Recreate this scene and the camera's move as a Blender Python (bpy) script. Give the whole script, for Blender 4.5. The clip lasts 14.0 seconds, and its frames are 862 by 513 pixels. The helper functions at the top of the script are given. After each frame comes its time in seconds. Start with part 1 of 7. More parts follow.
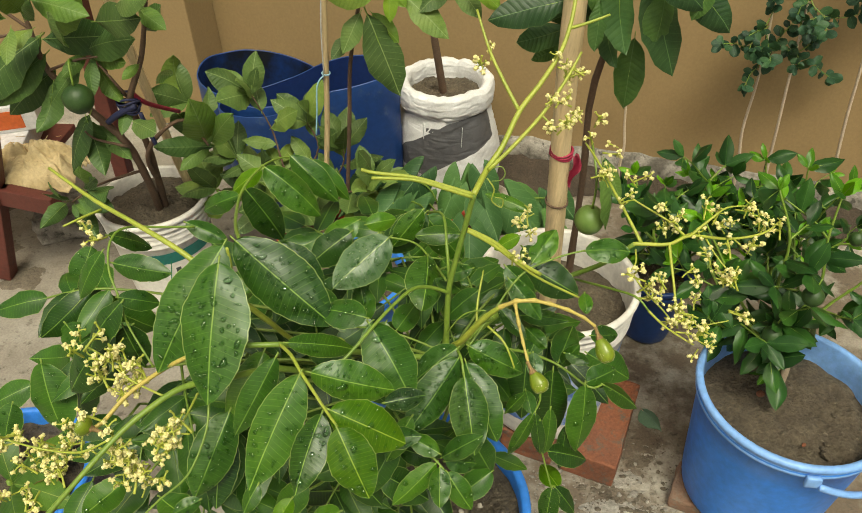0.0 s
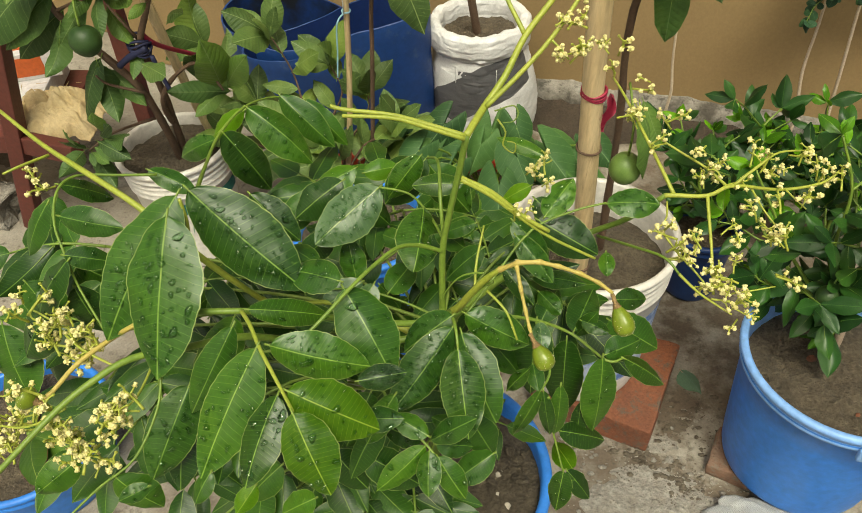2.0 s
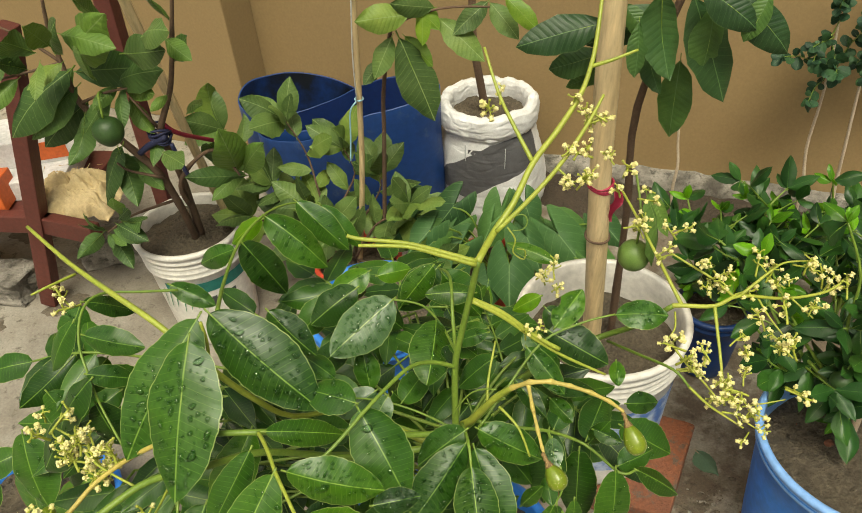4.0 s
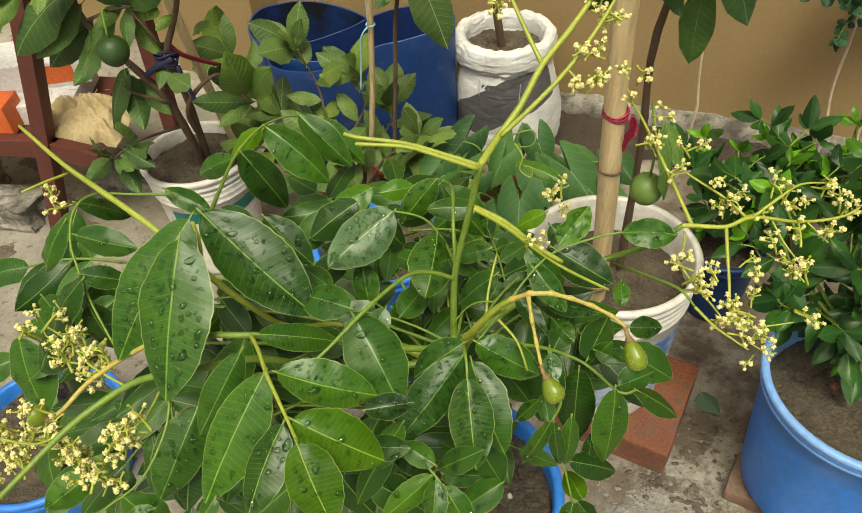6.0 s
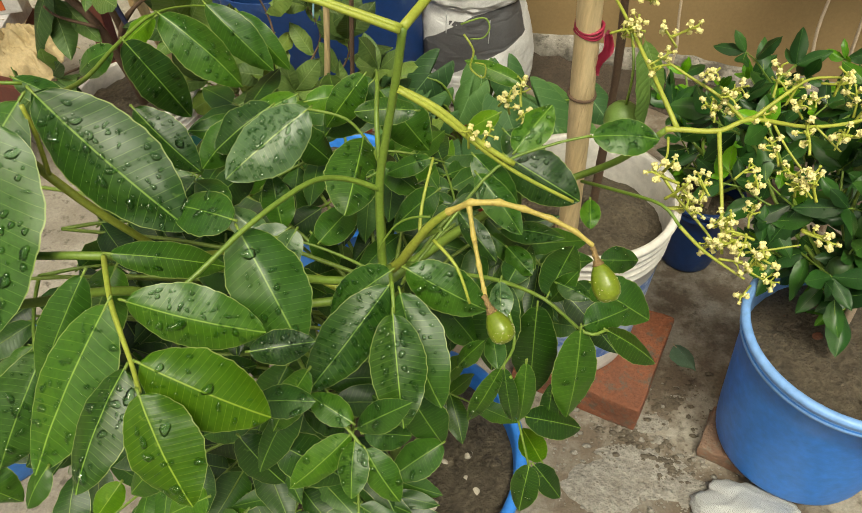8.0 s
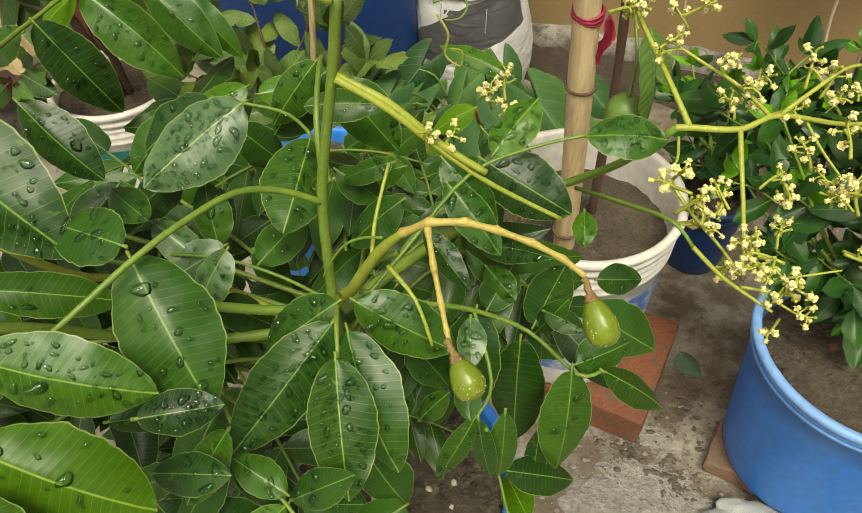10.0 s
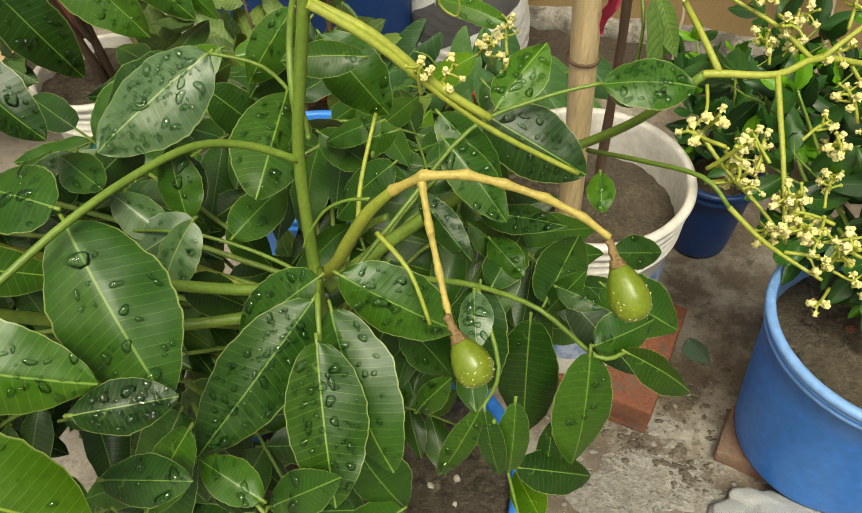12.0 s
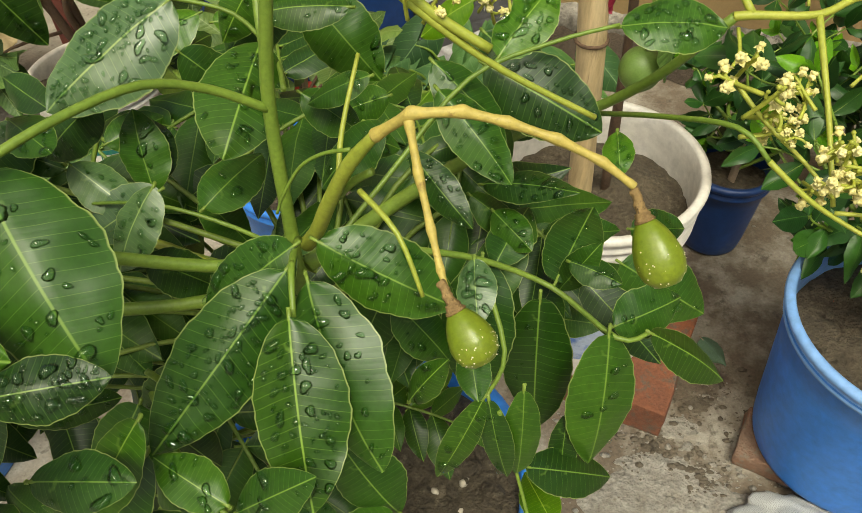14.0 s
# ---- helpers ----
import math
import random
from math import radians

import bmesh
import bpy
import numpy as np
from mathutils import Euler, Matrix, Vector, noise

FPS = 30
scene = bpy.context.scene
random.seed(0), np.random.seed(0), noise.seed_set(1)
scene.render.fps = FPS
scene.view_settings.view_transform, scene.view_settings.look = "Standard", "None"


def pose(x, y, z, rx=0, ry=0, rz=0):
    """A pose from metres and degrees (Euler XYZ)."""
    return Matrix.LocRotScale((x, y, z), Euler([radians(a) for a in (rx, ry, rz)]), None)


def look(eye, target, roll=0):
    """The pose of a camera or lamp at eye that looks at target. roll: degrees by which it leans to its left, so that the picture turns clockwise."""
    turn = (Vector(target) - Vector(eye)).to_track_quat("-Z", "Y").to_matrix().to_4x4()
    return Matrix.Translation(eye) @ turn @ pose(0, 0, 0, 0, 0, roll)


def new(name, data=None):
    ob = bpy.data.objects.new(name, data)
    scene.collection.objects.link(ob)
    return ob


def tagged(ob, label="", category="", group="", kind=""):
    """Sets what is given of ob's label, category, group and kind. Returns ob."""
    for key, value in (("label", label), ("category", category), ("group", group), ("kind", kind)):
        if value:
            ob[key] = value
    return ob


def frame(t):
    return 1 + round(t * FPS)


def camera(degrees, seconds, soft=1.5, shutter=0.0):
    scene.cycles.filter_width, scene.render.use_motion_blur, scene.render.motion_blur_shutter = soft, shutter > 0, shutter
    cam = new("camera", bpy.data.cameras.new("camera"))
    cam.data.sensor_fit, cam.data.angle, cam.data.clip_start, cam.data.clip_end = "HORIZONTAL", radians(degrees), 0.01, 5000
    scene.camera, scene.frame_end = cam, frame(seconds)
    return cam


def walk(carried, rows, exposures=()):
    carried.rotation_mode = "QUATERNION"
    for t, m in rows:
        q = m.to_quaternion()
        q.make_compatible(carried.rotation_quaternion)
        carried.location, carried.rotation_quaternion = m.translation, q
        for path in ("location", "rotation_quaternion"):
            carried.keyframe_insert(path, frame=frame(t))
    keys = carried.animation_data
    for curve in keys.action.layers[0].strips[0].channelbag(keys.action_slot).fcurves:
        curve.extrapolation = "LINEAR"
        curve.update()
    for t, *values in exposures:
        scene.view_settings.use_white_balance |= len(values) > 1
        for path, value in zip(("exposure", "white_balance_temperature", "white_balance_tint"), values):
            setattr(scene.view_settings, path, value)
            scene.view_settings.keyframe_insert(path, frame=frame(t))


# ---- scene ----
cam = camera(62.0, 14.0, soft=0.95)
PATH = [
    (0, (0.0660, -0.1087, 1.3215), (-0.0491, 1.4067, 0.0214), -0.91),
    (0.5, (0.0746, -0.0801, 1.2969), (-0.0912, 1.3941, -0.0444), -1.68),
    (1, (0.0894, -0.0559, 1.2757), (-0.0790, 1.3931, -0.0925), -2.76),
    (1.5, (0.0982, -0.0496, 1.2708), (-0.0907, 1.3765, -0.1186), -2.84),
    (2, (0.0984, -0.0439, 1.2703), (-0.1358, 1.3665, -0.1281), -4.04),
    (2.5, (0.1003, -0.0369, 1.2850), (-0.1397, 1.4567, -0.0231), -4.11),
    (2.7, (0.0999, -0.0352, 1.2963), (-0.1498, 1.4916, 0.0287), -4.38),
    (4.8, (0.0966, -0.0263, 1.3088), (-0.1845, 1.4803, 0.0234), -4.44),
    (5, (0.0982, -0.0263, 1.3007), (-0.1720, 1.4618, -0.0086), -3.93),
    (5.5, (0.1005, -0.0298, 1.2870), (-0.1667, 1.4199, -0.0651), -3.69),
    (6, (0.1040, -0.0318, 1.2776), (-0.1916, 1.3849, -0.1030), -4.31),
    (6.5, (0.1110, -0.0208, 1.2603), (-0.1599, 1.3712, -0.1506), -3.92),
    (7, (0.1137, -0.0110, 1.2361), (-0.1321, 1.3678, -0.1918), -3.14),
    (7.5, (0.1172, 0.0032, 1.2093), (-0.1153, 1.3686, -0.2339), -2.98),
    (8, (0.1216, 0.0253, 1.1823), (-0.0996, 1.3735, -0.2775), -2.50),
    (8.5, (0.1300, 0.0446, 1.1720), (-0.1213, 1.3869, -0.2889), -3.54),
    (9, (0.1351, 0.0624, 1.1576), (-0.0846, 1.3979, -0.3148), -2.73),
    (9.2, (0.1338, 0.0690, 1.1524), (-0.0901, 1.3999, -0.3234), -2.40),
    (11.3, (0.1328, 0.1042, 1.1171), (-0.1007, 1.4460, -0.3488), -3.40),
    (11.5, (0.1335, 0.1048, 1.1121), (-0.0903, 1.4384, -0.3613), -3.10),
    (12, (0.1297, 0.1114, 1.0979), (-0.0926, 1.4332, -0.3860), -3.63),
    (12.5, (0.1273, 0.1173, 1.0907), (-0.0793, 1.4366, -0.3984), -2.98),
    (13, (0.1310, 0.1170, 1.0844), (-0.0796, 1.4344, -0.4057), -3.35),
    (13.5, (0.1353, 0.1204, 1.0714), (-0.0771, 1.4434, -0.4139), -3.52),
    (14, (0.1306, 0.1268, 1.0593), (-0.1111, 1.4610, -0.4101), -4.74),
]
SKY, SUN = 0.108, 3.2
walk(cam, [(t, look(eye, target, roll)) for t, eye, target, roll in PATH], exposures=[(0.0, -0.03, 7100, 0), (14.0, -0.03, 7100, 0)])

# ---- light ----
world = bpy.data.worlds.new("sky")
scene.world = world
world.use_nodes = True
wn = world.node_tree
sky = wn.nodes.new("ShaderNodeTexSky")
sky.sky_type, sky.sun_disc = "NISHITA", False
sky.sun_elevation, sky.sun_rotation = radians(58), radians(200)
sky.dust_density = 9.0
wn.nodes["Background"].inputs[1].default_value = SKY
wn.links.new(sky.outputs[0], wn.nodes["Background"].inputs[0])
sun = new("sun", bpy.data.lights.new("sun", "SUN"))
sun.data.energy, sun.data.angle, sun.data.color = SUN, radians(20), (1.0, 0.95, 0.86)
sun.matrix_world = look((0.9, -2.2, 4.4), (0, 0, 0))

# ---- materials ----
MATS = {}


def nodes_of(name):
    m = bpy.data.materials.new(name)
    m.use_nodes = True
    return m, m.node_tree.nodes, m.node_tree.links, m.node_tree.nodes["Principled BSDF"]


def ramp(nd, lk, source, stops):
    r = nd.new("ShaderNodeValToRGB")
    e = r.color_ramp.elements
    while len(e) < len(stops):
        e.new(0.5)
    for i, (p, c) in enumerate(stops):
        e[i].position, e[i].color = p, (*c, 1) if len(c) == 3 else c
    lk.new(source, r.inputs[0])
    return r.outputs[0]


def mixed(nd, lk, fac, a, b, how="MIX"):
    m = nd.new("ShaderNodeMix")
    m.data_type, m.blend_type = "RGBA", how
    for i, v in ((0, fac), (6, a), (7, b)):
        if hasattr(v, "links"):
            lk.new(v, m.inputs[i])
        else:
            m.inputs[i].default_value = v if i == 0 else (*v, 1)
    return m.outputs[2]


def calc(nd, lk, op, a, b=0.0, c=None):
    m = nd.new("ShaderNodeMath")
    m.operation = op
    for i, v in enumerate((a, b) if c is None else (a, b, c)):
        if hasattr(v, "links"):
            lk.new(v, m.inputs[i])
        else:
            m.inputs[i].default_value = v
    return m.outputs[0]


def noise_of(nd, lk, scale, detail=5, rough=0.6, vec=None, out=0):
    n = nd.new("ShaderNodeTexNoise")
    n.inputs["Scale"].default_value, n.inputs["Detail"].default_value, n.inputs["Roughness"].default_value = scale, detail, rough
    if vec is None:
        vec = nd.new("ShaderNodeTexCoord").outputs["Object"]
    lk.new(vec, n.inputs["Vector"])
    return n.outputs[out]


def bumped(nd, lk, bsdf, height, strength, distance):
    b = nd.new("ShaderNodeBump")
    b.inputs["Strength"].default_value, b.inputs["Distance"].default_value = strength, distance
    lk.new(height, b.inputs["Height"])
    lk.new(b.outputs[0], bsdf.inputs["Normal"])


def surface(name, a, b, scale=8.0, rough=0.6, bump=0.3, depth=0.002, spots=None, fine=90.0, metal=0.0, spec=0.5, rvar=0.15, contrast=0.25, grit=0.28, stretch=None):
    """Two colours in large patches, fine grain, optional stains of a third colour, and relief."""
    m, nd, lk, bs = nodes_of(name)
    vec = None
    if stretch:
        mp = nd.new("ShaderNodeMapping")
        mp.inputs["Scale"].default_value = stretch
        lk.new(nd.new("ShaderNodeTexCoord").outputs["Object"], mp.inputs[0])
        vec = mp.outputs[0]
    big, small = noise_of(nd, lk, scale, vec=vec), noise_of(nd, lk, fine, 6, 0.65, vec)
    col = mixed(nd, lk, ramp(nd, lk, big, [(0.5 - contrast, (0, 0, 0)), (0.5 + contrast, (1, 1, 1))]), a, b)
    grain = ramp(nd, lk, small, [(0.25, (1 - grit,) * 3), (0.75, (1 + grit * 0.43,) * 3)])
    col = mixed(nd, lk, 1.0, col, grain, "MULTIPLY")
    if spots:
        n3 = noise_of(nd, lk, scale * 2.3, 8, 0.7, vec)
        col = mixed(nd, lk, ramp(nd, lk, n3, [(spots[1], (0, 0, 0)), (spots[1] + 0.1, (1, 1, 1))]), col, spots[0])
    lk.new(col, bs.inputs["Base Color"])
    lk.new(calc(nd, lk, "MULTIPLY_ADD", big, rvar * 2, rough - rvar), bs.inputs["Roughness"])
    bs.inputs["Metallic"].default_value, bs.inputs["Specular IOR Level"].default_value = metal, spec
    both = calc(nd, lk, "ADD", small, calc(nd, lk, "MULTIPLY", big, 1.5))
    bumped(nd, lk, bs, both, bump, depth)
    MATS[name] = m
    return m


def leaf_material(name, top, pale, vein, rough=0.38, veins=19.0, margin=0.6, glow=0.09, spec=0.3, relief=0.05, fine=0.34, rim_tint=(0.34, 0.42, 0.13)):
    """Green blade with a pale midrib, side veins and margin, light passing through."""
    m, nd, lk, bs = nodes_of(name)
    uv = nd.new("ShaderNodeUVMap")
    sep = nd.new("ShaderNodeSeparateXYZ")
    lk.new(uv.outputs[0], sep.inputs[0])
    edge = nd.new("ShaderNodeAttribute")
    edge.attribute_name = "edge"
    u, v, ed = sep.outputs[0], calc(nd, lk, "ABSOLUTE", sep.outputs[1]), edge.outputs["Fac"]
    info = nd.new("ShaderNodeObjectInfo").outputs["Random"]
    coord = nd.new("ShaderNodeTexCoord").outputs["Object"]
    big, small = noise_of(nd, lk, 28, 4, 0.6, coord), noise_of(nd, lk, 420, 4, 0.6, coord)
    col = mixed(nd, lk, ramp(nd, lk, big, [(0.35, (0, 0, 0)), (0.7, (1, 1, 1))]), top, pale)
    tone = ramp(nd, lk, info, [(0.0, (0.42, 0.48, 0.52)), (0.5, (0.92, 0.94, 0.95)), (1.0, (1.38, 1.28, 0.88))])
    col = mixed(nd, lk, 1.0, col, tone, "MULTIPLY")
    col = mixed(nd, lk, 1.0, col, ramp(nd, lk, small, [(0.3, (0.85, 0.85, 0.85)), (0.7, (1.1, 1.1, 1.1))]), "MULTIPLY")
    wob = calc(nd, lk, "MULTIPLY", big, 0.5)
    ph = calc(nd, lk, "FRACT", calc(nd, lk, "ADD", calc(nd, lk, "SUBTRACT", calc(nd, lk, "MULTIPLY", u, veins), calc(nd, lk, "MULTIPLY", v, 1.6)), wob))
    line = calc(nd, lk, "ABSOLUTE", calc(nd, lk, "SUBTRACT", ph, 0.5))
    side = ramp(nd, lk, line, [(0.0, (1, 1, 1)), (0.04, (0, 0, 0))])
    mid = ramp(nd, lk, v, [(0.01, (1, 1, 1)), (0.03, (0, 0, 0))])
    rim = ramp(nd, lk, ed, [(0.962, (0, 0, 0)), (0.985, (1, 1, 1))])
    tipy = ramp(nd, lk, calc(nd, lk, "ADD", u, calc(nd, lk, "MULTIPLY", big, 0.3)), [(1.0, (0, 0, 0)), (1.25, (0.3, 0.3, 0.3))])
    col = mixed(nd, lk, tipy, col, vein)
    fleck = ramp(nd, lk, noise_of(nd, lk, 160, 2, 0.5, coord), [(0.7, (0, 0, 0)), (0.78, (0.35, 0.35, 0.35))])
    col = mixed(nd, lk, fleck, col, vein)
    col = mixed(nd, lk, calc(nd, lk, "MULTIPLY", side, fine), col, vein)
    col = mixed(nd, lk, calc(nd, lk, "MULTIPLY", mid, 0.9), col, vein)
    col = mixed(nd, lk, calc(nd, lk, "MULTIPLY", rim, margin), col, rim_tint)
    lk.new(col, bs.inputs["Base Color"])
    lk.new(calc(nd, lk, "MULTIPLY_ADD", big, 0.25, rough - 0.12), bs.inputs["Roughness"])
    bs.inputs["Specular IOR Level"].default_value = spec
    puff = calc(nd, lk, "SINE", calc(nd, lk, "MULTIPLY", ph, math.pi))
    bumped(nd, lk, bs, calc(nd, lk, "ADD", calc(nd, lk, "MULTIPLY", puff, 0.8), calc(nd, lk, "MULTIPLY", small, 0.25)), relief, 0.0012)
    tr = nd.new("ShaderNodeBsdfTranslucent")
    lk.new(mixed(nd, lk, 1.0, col, (1.3, 1.25, 0.6), "MULTIPLY"), tr.inputs[0])
    mix = nd.new("ShaderNodeMixShader")
    mix.inputs[0].default_value = glow
    lk.new(bs.outputs[0], mix.inputs[1])
    lk.new(tr.outputs[0], mix.inputs[2])
    lk.new(mix.outputs[0], nd["Material Output"].inputs[0])
    MATS[name] = m
    return m


leaf_material("leaf_deep", (0.019, 0.07, 0.0055), (0.036, 0.107, 0.008), (0.16, 0.28, 0.045), rough=0.4, spec=0.44, relief=0.03, fine=0.46)
leaf_material("leaf_mid", (0.032, 0.106, 0.004), (0.058, 0.146, 0.006), (0.2, 0.34, 0.05), rough=0.4, spec=0.44, relief=0.03, fine=0.46)
leaf_material("leaf_young", (0.066, 0.175, 0.005), (0.105, 0.225, 0.007), (0.28, 0.42, 0.05), glow=0.26, fine=0.42, relief=0.06)
# Lighter, greyer base puts the sky's sheen into the leaf colour.
leaf_material("leaf_pale", (0.048, 0.118, 0.036), (0.075, 0.155, 0.05), (0.26, 0.38, 0.11), rough=0.46, spec=1.0, relief=0.025, fine=0.46)
leaf_material("guava_leaf", (0.066, 0.135, 0.03), (0.096, 0.178, 0.04), (0.18, 0.26, 0.09), rough=0.5, veins=12, margin=0.1, relief=0.5, fine=0.5)
leaf_material("guava_light", (0.098, 0.17, 0.04), (0.145, 0.22, 0.056), (0.22, 0.3, 0.11), rough=0.5, veins=12, margin=0.1, relief=0.45, fine=0.45)
leaf_material("guava_sprout", (0.1, 0.2, 0.02), (0.15, 0.26, 0.03), (0.22, 0.32, 0.07), rough=0.45, veins=11, margin=0.1, relief=0.2, glow=0.25)
leaf_material("guava_deep", (0.036, 0.088, 0.026), (0.056, 0.12, 0.034), (0.1, 0.18, 0.065), rough=0.42, veins=12, margin=0.1, relief=0.4, fine=0.4)
leaf_material("broad_leaf", (0.05, 0.12, 0.014), (0.08, 0.16, 0.02), (0.2, 0.26, 0.06), rough=0.4, veins=9, margin=0.9, relief=0.2, fine=0.3, rim_tint=(0.15, 0.06, 0.03))
leaf_material("citrus_leaf", (0.016, 0.06, 0.012), (0.027, 0.09, 0.016), (0.07, 0.15, 0.03), rough=0.36, margin=0.0, fine=0.15)
leaf_material("citrus_young", (0.09, 0.26, 0.012), (0.12, 0.32, 0.015), (0.2, 0.36, 0.04), rough=0.35, margin=0.0, glow=0.3, fine=0.15)
leaf_material("taro_leaf", (0.048, 0.125, 0.036), (0.068, 0.155, 0.046), (0.14, 0.25, 0.09), rough=0.6, margin=0.1, veins=7, fine=0.6)
leaf_material("moringa_leaf", (0.022, 0.065, 0.032), (0.034, 0.09, 0.042), (0.07, 0.14, 0.06), rough=0.55, margin=0.5, fine=0.2, rim_tint=(0.1, 0.17, 0.09))
leaf_material("dry_leaf", (0.075, 0.15, 0.12), (0.1, 0.18, 0.14), (0.12, 0.2, 0.16), rough=0.7, margin=0.0, glow=0.05)
surface("green_stem", (0.12, 0.21, 0.028), (0.2, 0.3, 0.04), 40, 0.45, 0.3, 0.0006, fine=500)
surface("leaf_stalk", (0.16, 0.25, 0.035), (0.22, 0.31, 0.05), 40, 0.5, 0.2, 0.0005, fine=500)
surface("lime_stem", (0.26, 0.33, 0.04), (0.38, 0.42, 0.06), 40, 0.45, 0.3, 0.0006, fine=500, spots=((0.3, 0.2, 0.04), 0.68))
surface("calyx_brown", (0.16, 0.095, 0.035), (0.34, 0.23, 0.09), 220, 0.7, 0.8, 0.0012, fine=700, spots=((0.08, 0.045, 0.02), 0.58))
surface("ochre_stem", (0.44, 0.36, 0.08), (0.54, 0.44, 0.12), 60, 0.5, 0.4, 0.0008, fine=500, spots=((0.25, 0.17, 0.05), 0.6))
surface("pale_bark", (0.42, 0.34, 0.24), (0.55, 0.46, 0.35), 40, 0.85, 0.6, 0.001, fine=300, spots=((0.22, 0.16, 0.11), 0.64))
surface("brown_bark", (0.09, 0.055, 0.035), (0.16, 0.1, 0.06), 30, 0.85, 0.7, 0.002, fine=300)
surface("grey_bark", (0.3, 0.22, 0.15), (0.42, 0.33, 0.24), 30, 0.85, 0.7, 0.002, fine=300)
surface("bamboo", (0.46, 0.33, 0.16), (0.74, 0.6, 0.36), 30, 0.55, 0.7, 0.0012, spots=((0.24, 0.15, 0.08), 0.585), fine=150, stretch=(1, 1, 0.12), grit=0.4)
surface("petal", (0.72, 0.65, 0.2), (0.82, 0.77, 0.42), 300, 0.6, 0.2, 0.0003, fine=900)
surface("panicle_stem", (0.3, 0.35, 0.04), (0.43, 0.46, 0.07), 60, 0.5, 0.3, 0.0005, fine=500, spots=((0.33, 0.24, 0.05), 0.66))
surface("fruit_skin", (0.13, 0.2, 0.013), (0.21, 0.265, 0.022), 60, 0.32, 0.25, 0.0004, fine=700)
surface("lime_skin", (0.02, 0.055, 0.01), (0.035, 0.08, 0.016), 60, 0.5, 0.5, 0.0008, fine=300)
surface("guava_skin", (0.11, 0.2, 0.04), (0.16, 0.26, 0.06), 50, 0.45, 0.3, 0.0006, fine=500)
surface("speck", (0.75, 0.72, 0.5), (0.8, 0.78, 0.6), 200, 0.6, 0.1, 0.0002)
surface("blue_plastic", (0.025, 0.19, 0.68), (0.04, 0.235, 0.76), 6, 0.42, 0.12, 0.0008, spots=((0.06, 0.16, 0.38), 0.66), fine=60)
# The shell's navy at about half its value, for a drum's inner side.
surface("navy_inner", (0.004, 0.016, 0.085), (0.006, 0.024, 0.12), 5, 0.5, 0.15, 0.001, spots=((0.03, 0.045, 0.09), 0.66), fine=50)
surface("print_green", (0.02, 0.16, 0.07), (0.03, 0.22, 0.1), 20, 0.55, 0.1, 0.0004)
surface("navy_plastic", (0.008, 0.038, 0.155), (0.014, 0.056, 0.21), 5, 0.45, 0.2, 0.001, spots=((0.05, 0.085, 0.17), 0.58), fine=50)
surface("pale_blue_rim", (0.17, 0.37, 0.78), (0.25, 0.46, 0.84), 9, 0.42, 0.12, 0.0006, fine=70, spots=((0.12, 0.27, 0.6), 0.66))
surface("white_plastic", (0.66, 0.64, 0.58), (0.74, 0.72, 0.67), 7, 0.45, 0.15, 0.0008, spots=((0.5, 0.46, 0.38), 0.68), fine=60)
surface("teal_label", (0.01, 0.13, 0.11), (0.015, 0.17, 0.14), 12, 0.5, 0.1, 0.0005)
surface("blue_label", (0.08, 0.17, 0.45), (0.42, 0.5, 0.65), 26, 0.5, 0.1, 0.0005, contrast=0.06)
surface("print_dark", (0.03, 0.04, 0.04), (0.05, 0.06, 0.06), 30, 0.6, 0.1, 0.0003)
surface("red_plastic", (0.5, 0.05, 0.025), (0.6, 0.08, 0.04), 10, 0.45, 0.15, 0.0008)


def sack_weave():
    """White woven plastic with one broad dark grey printed shape, from a field on the mesh."""
    m, nd, lk, bs = nodes_of("woven_sack")
    at = nd.new("ShaderNodeAttribute")
    at.attribute_name = "edge"
    co = nd.new("ShaderNodeTexCoord").outputs["Object"]
    big, small = noise_of(nd, lk, 14, 5, 0.6, co), noise_of(nd, lk, 260, 4, 0.6, co)
    white = mixed(nd, lk, ramp(nd, lk, big, [(0.35, (0, 0, 0)), (0.68, (1, 1, 1))]), (0.73, 0.74, 0.74), (0.57, 0.57, 0.56))
    dark = mixed(nd, lk, big, (0.06, 0.06, 0.065), (0.12, 0.12, 0.125))
    col = mixed(nd, lk, ramp(nd, lk, at.outputs["Fac"], [(0.49, (0, 0, 0)), (0.51, (1, 1, 1))]), white, dark)
    col = mixed(nd, lk, 1.0, col, ramp(nd, lk, small, [(0.3, (0.86, 0.86, 0.86)), (0.7, (1.06, 1.06, 1.06))]), "MULTIPLY")
    lk.new(col, bs.inputs["Base Color"])
    bs.inputs["Roughness"].default_value = 0.5
    mp = nd.new("ShaderNodeMapping")
    mp.inputs["Scale"].default_value = (7, 7, 26)
    lk.new(co, mp.inputs[0])
    fold = noise_of(nd, lk, 1.0, 3, 0.5, mp.outputs[0])
    ridge = calc(nd, lk, "ABSOLUTE", calc(nd, lk, "SUBTRACT", fold, 0.5))
    bumped(nd, lk, bs, calc(nd, lk, "ADD", calc(nd, lk, "MULTIPLY", ramp(nd, lk, ridge, [(0.0, (0, 0, 0)), (0.06, (1, 1, 1))]), 1.6), calc(nd, lk, "MULTIPLY", small, 0.3)), 0.35, 0.0018)
    MATS["woven_sack"] = m


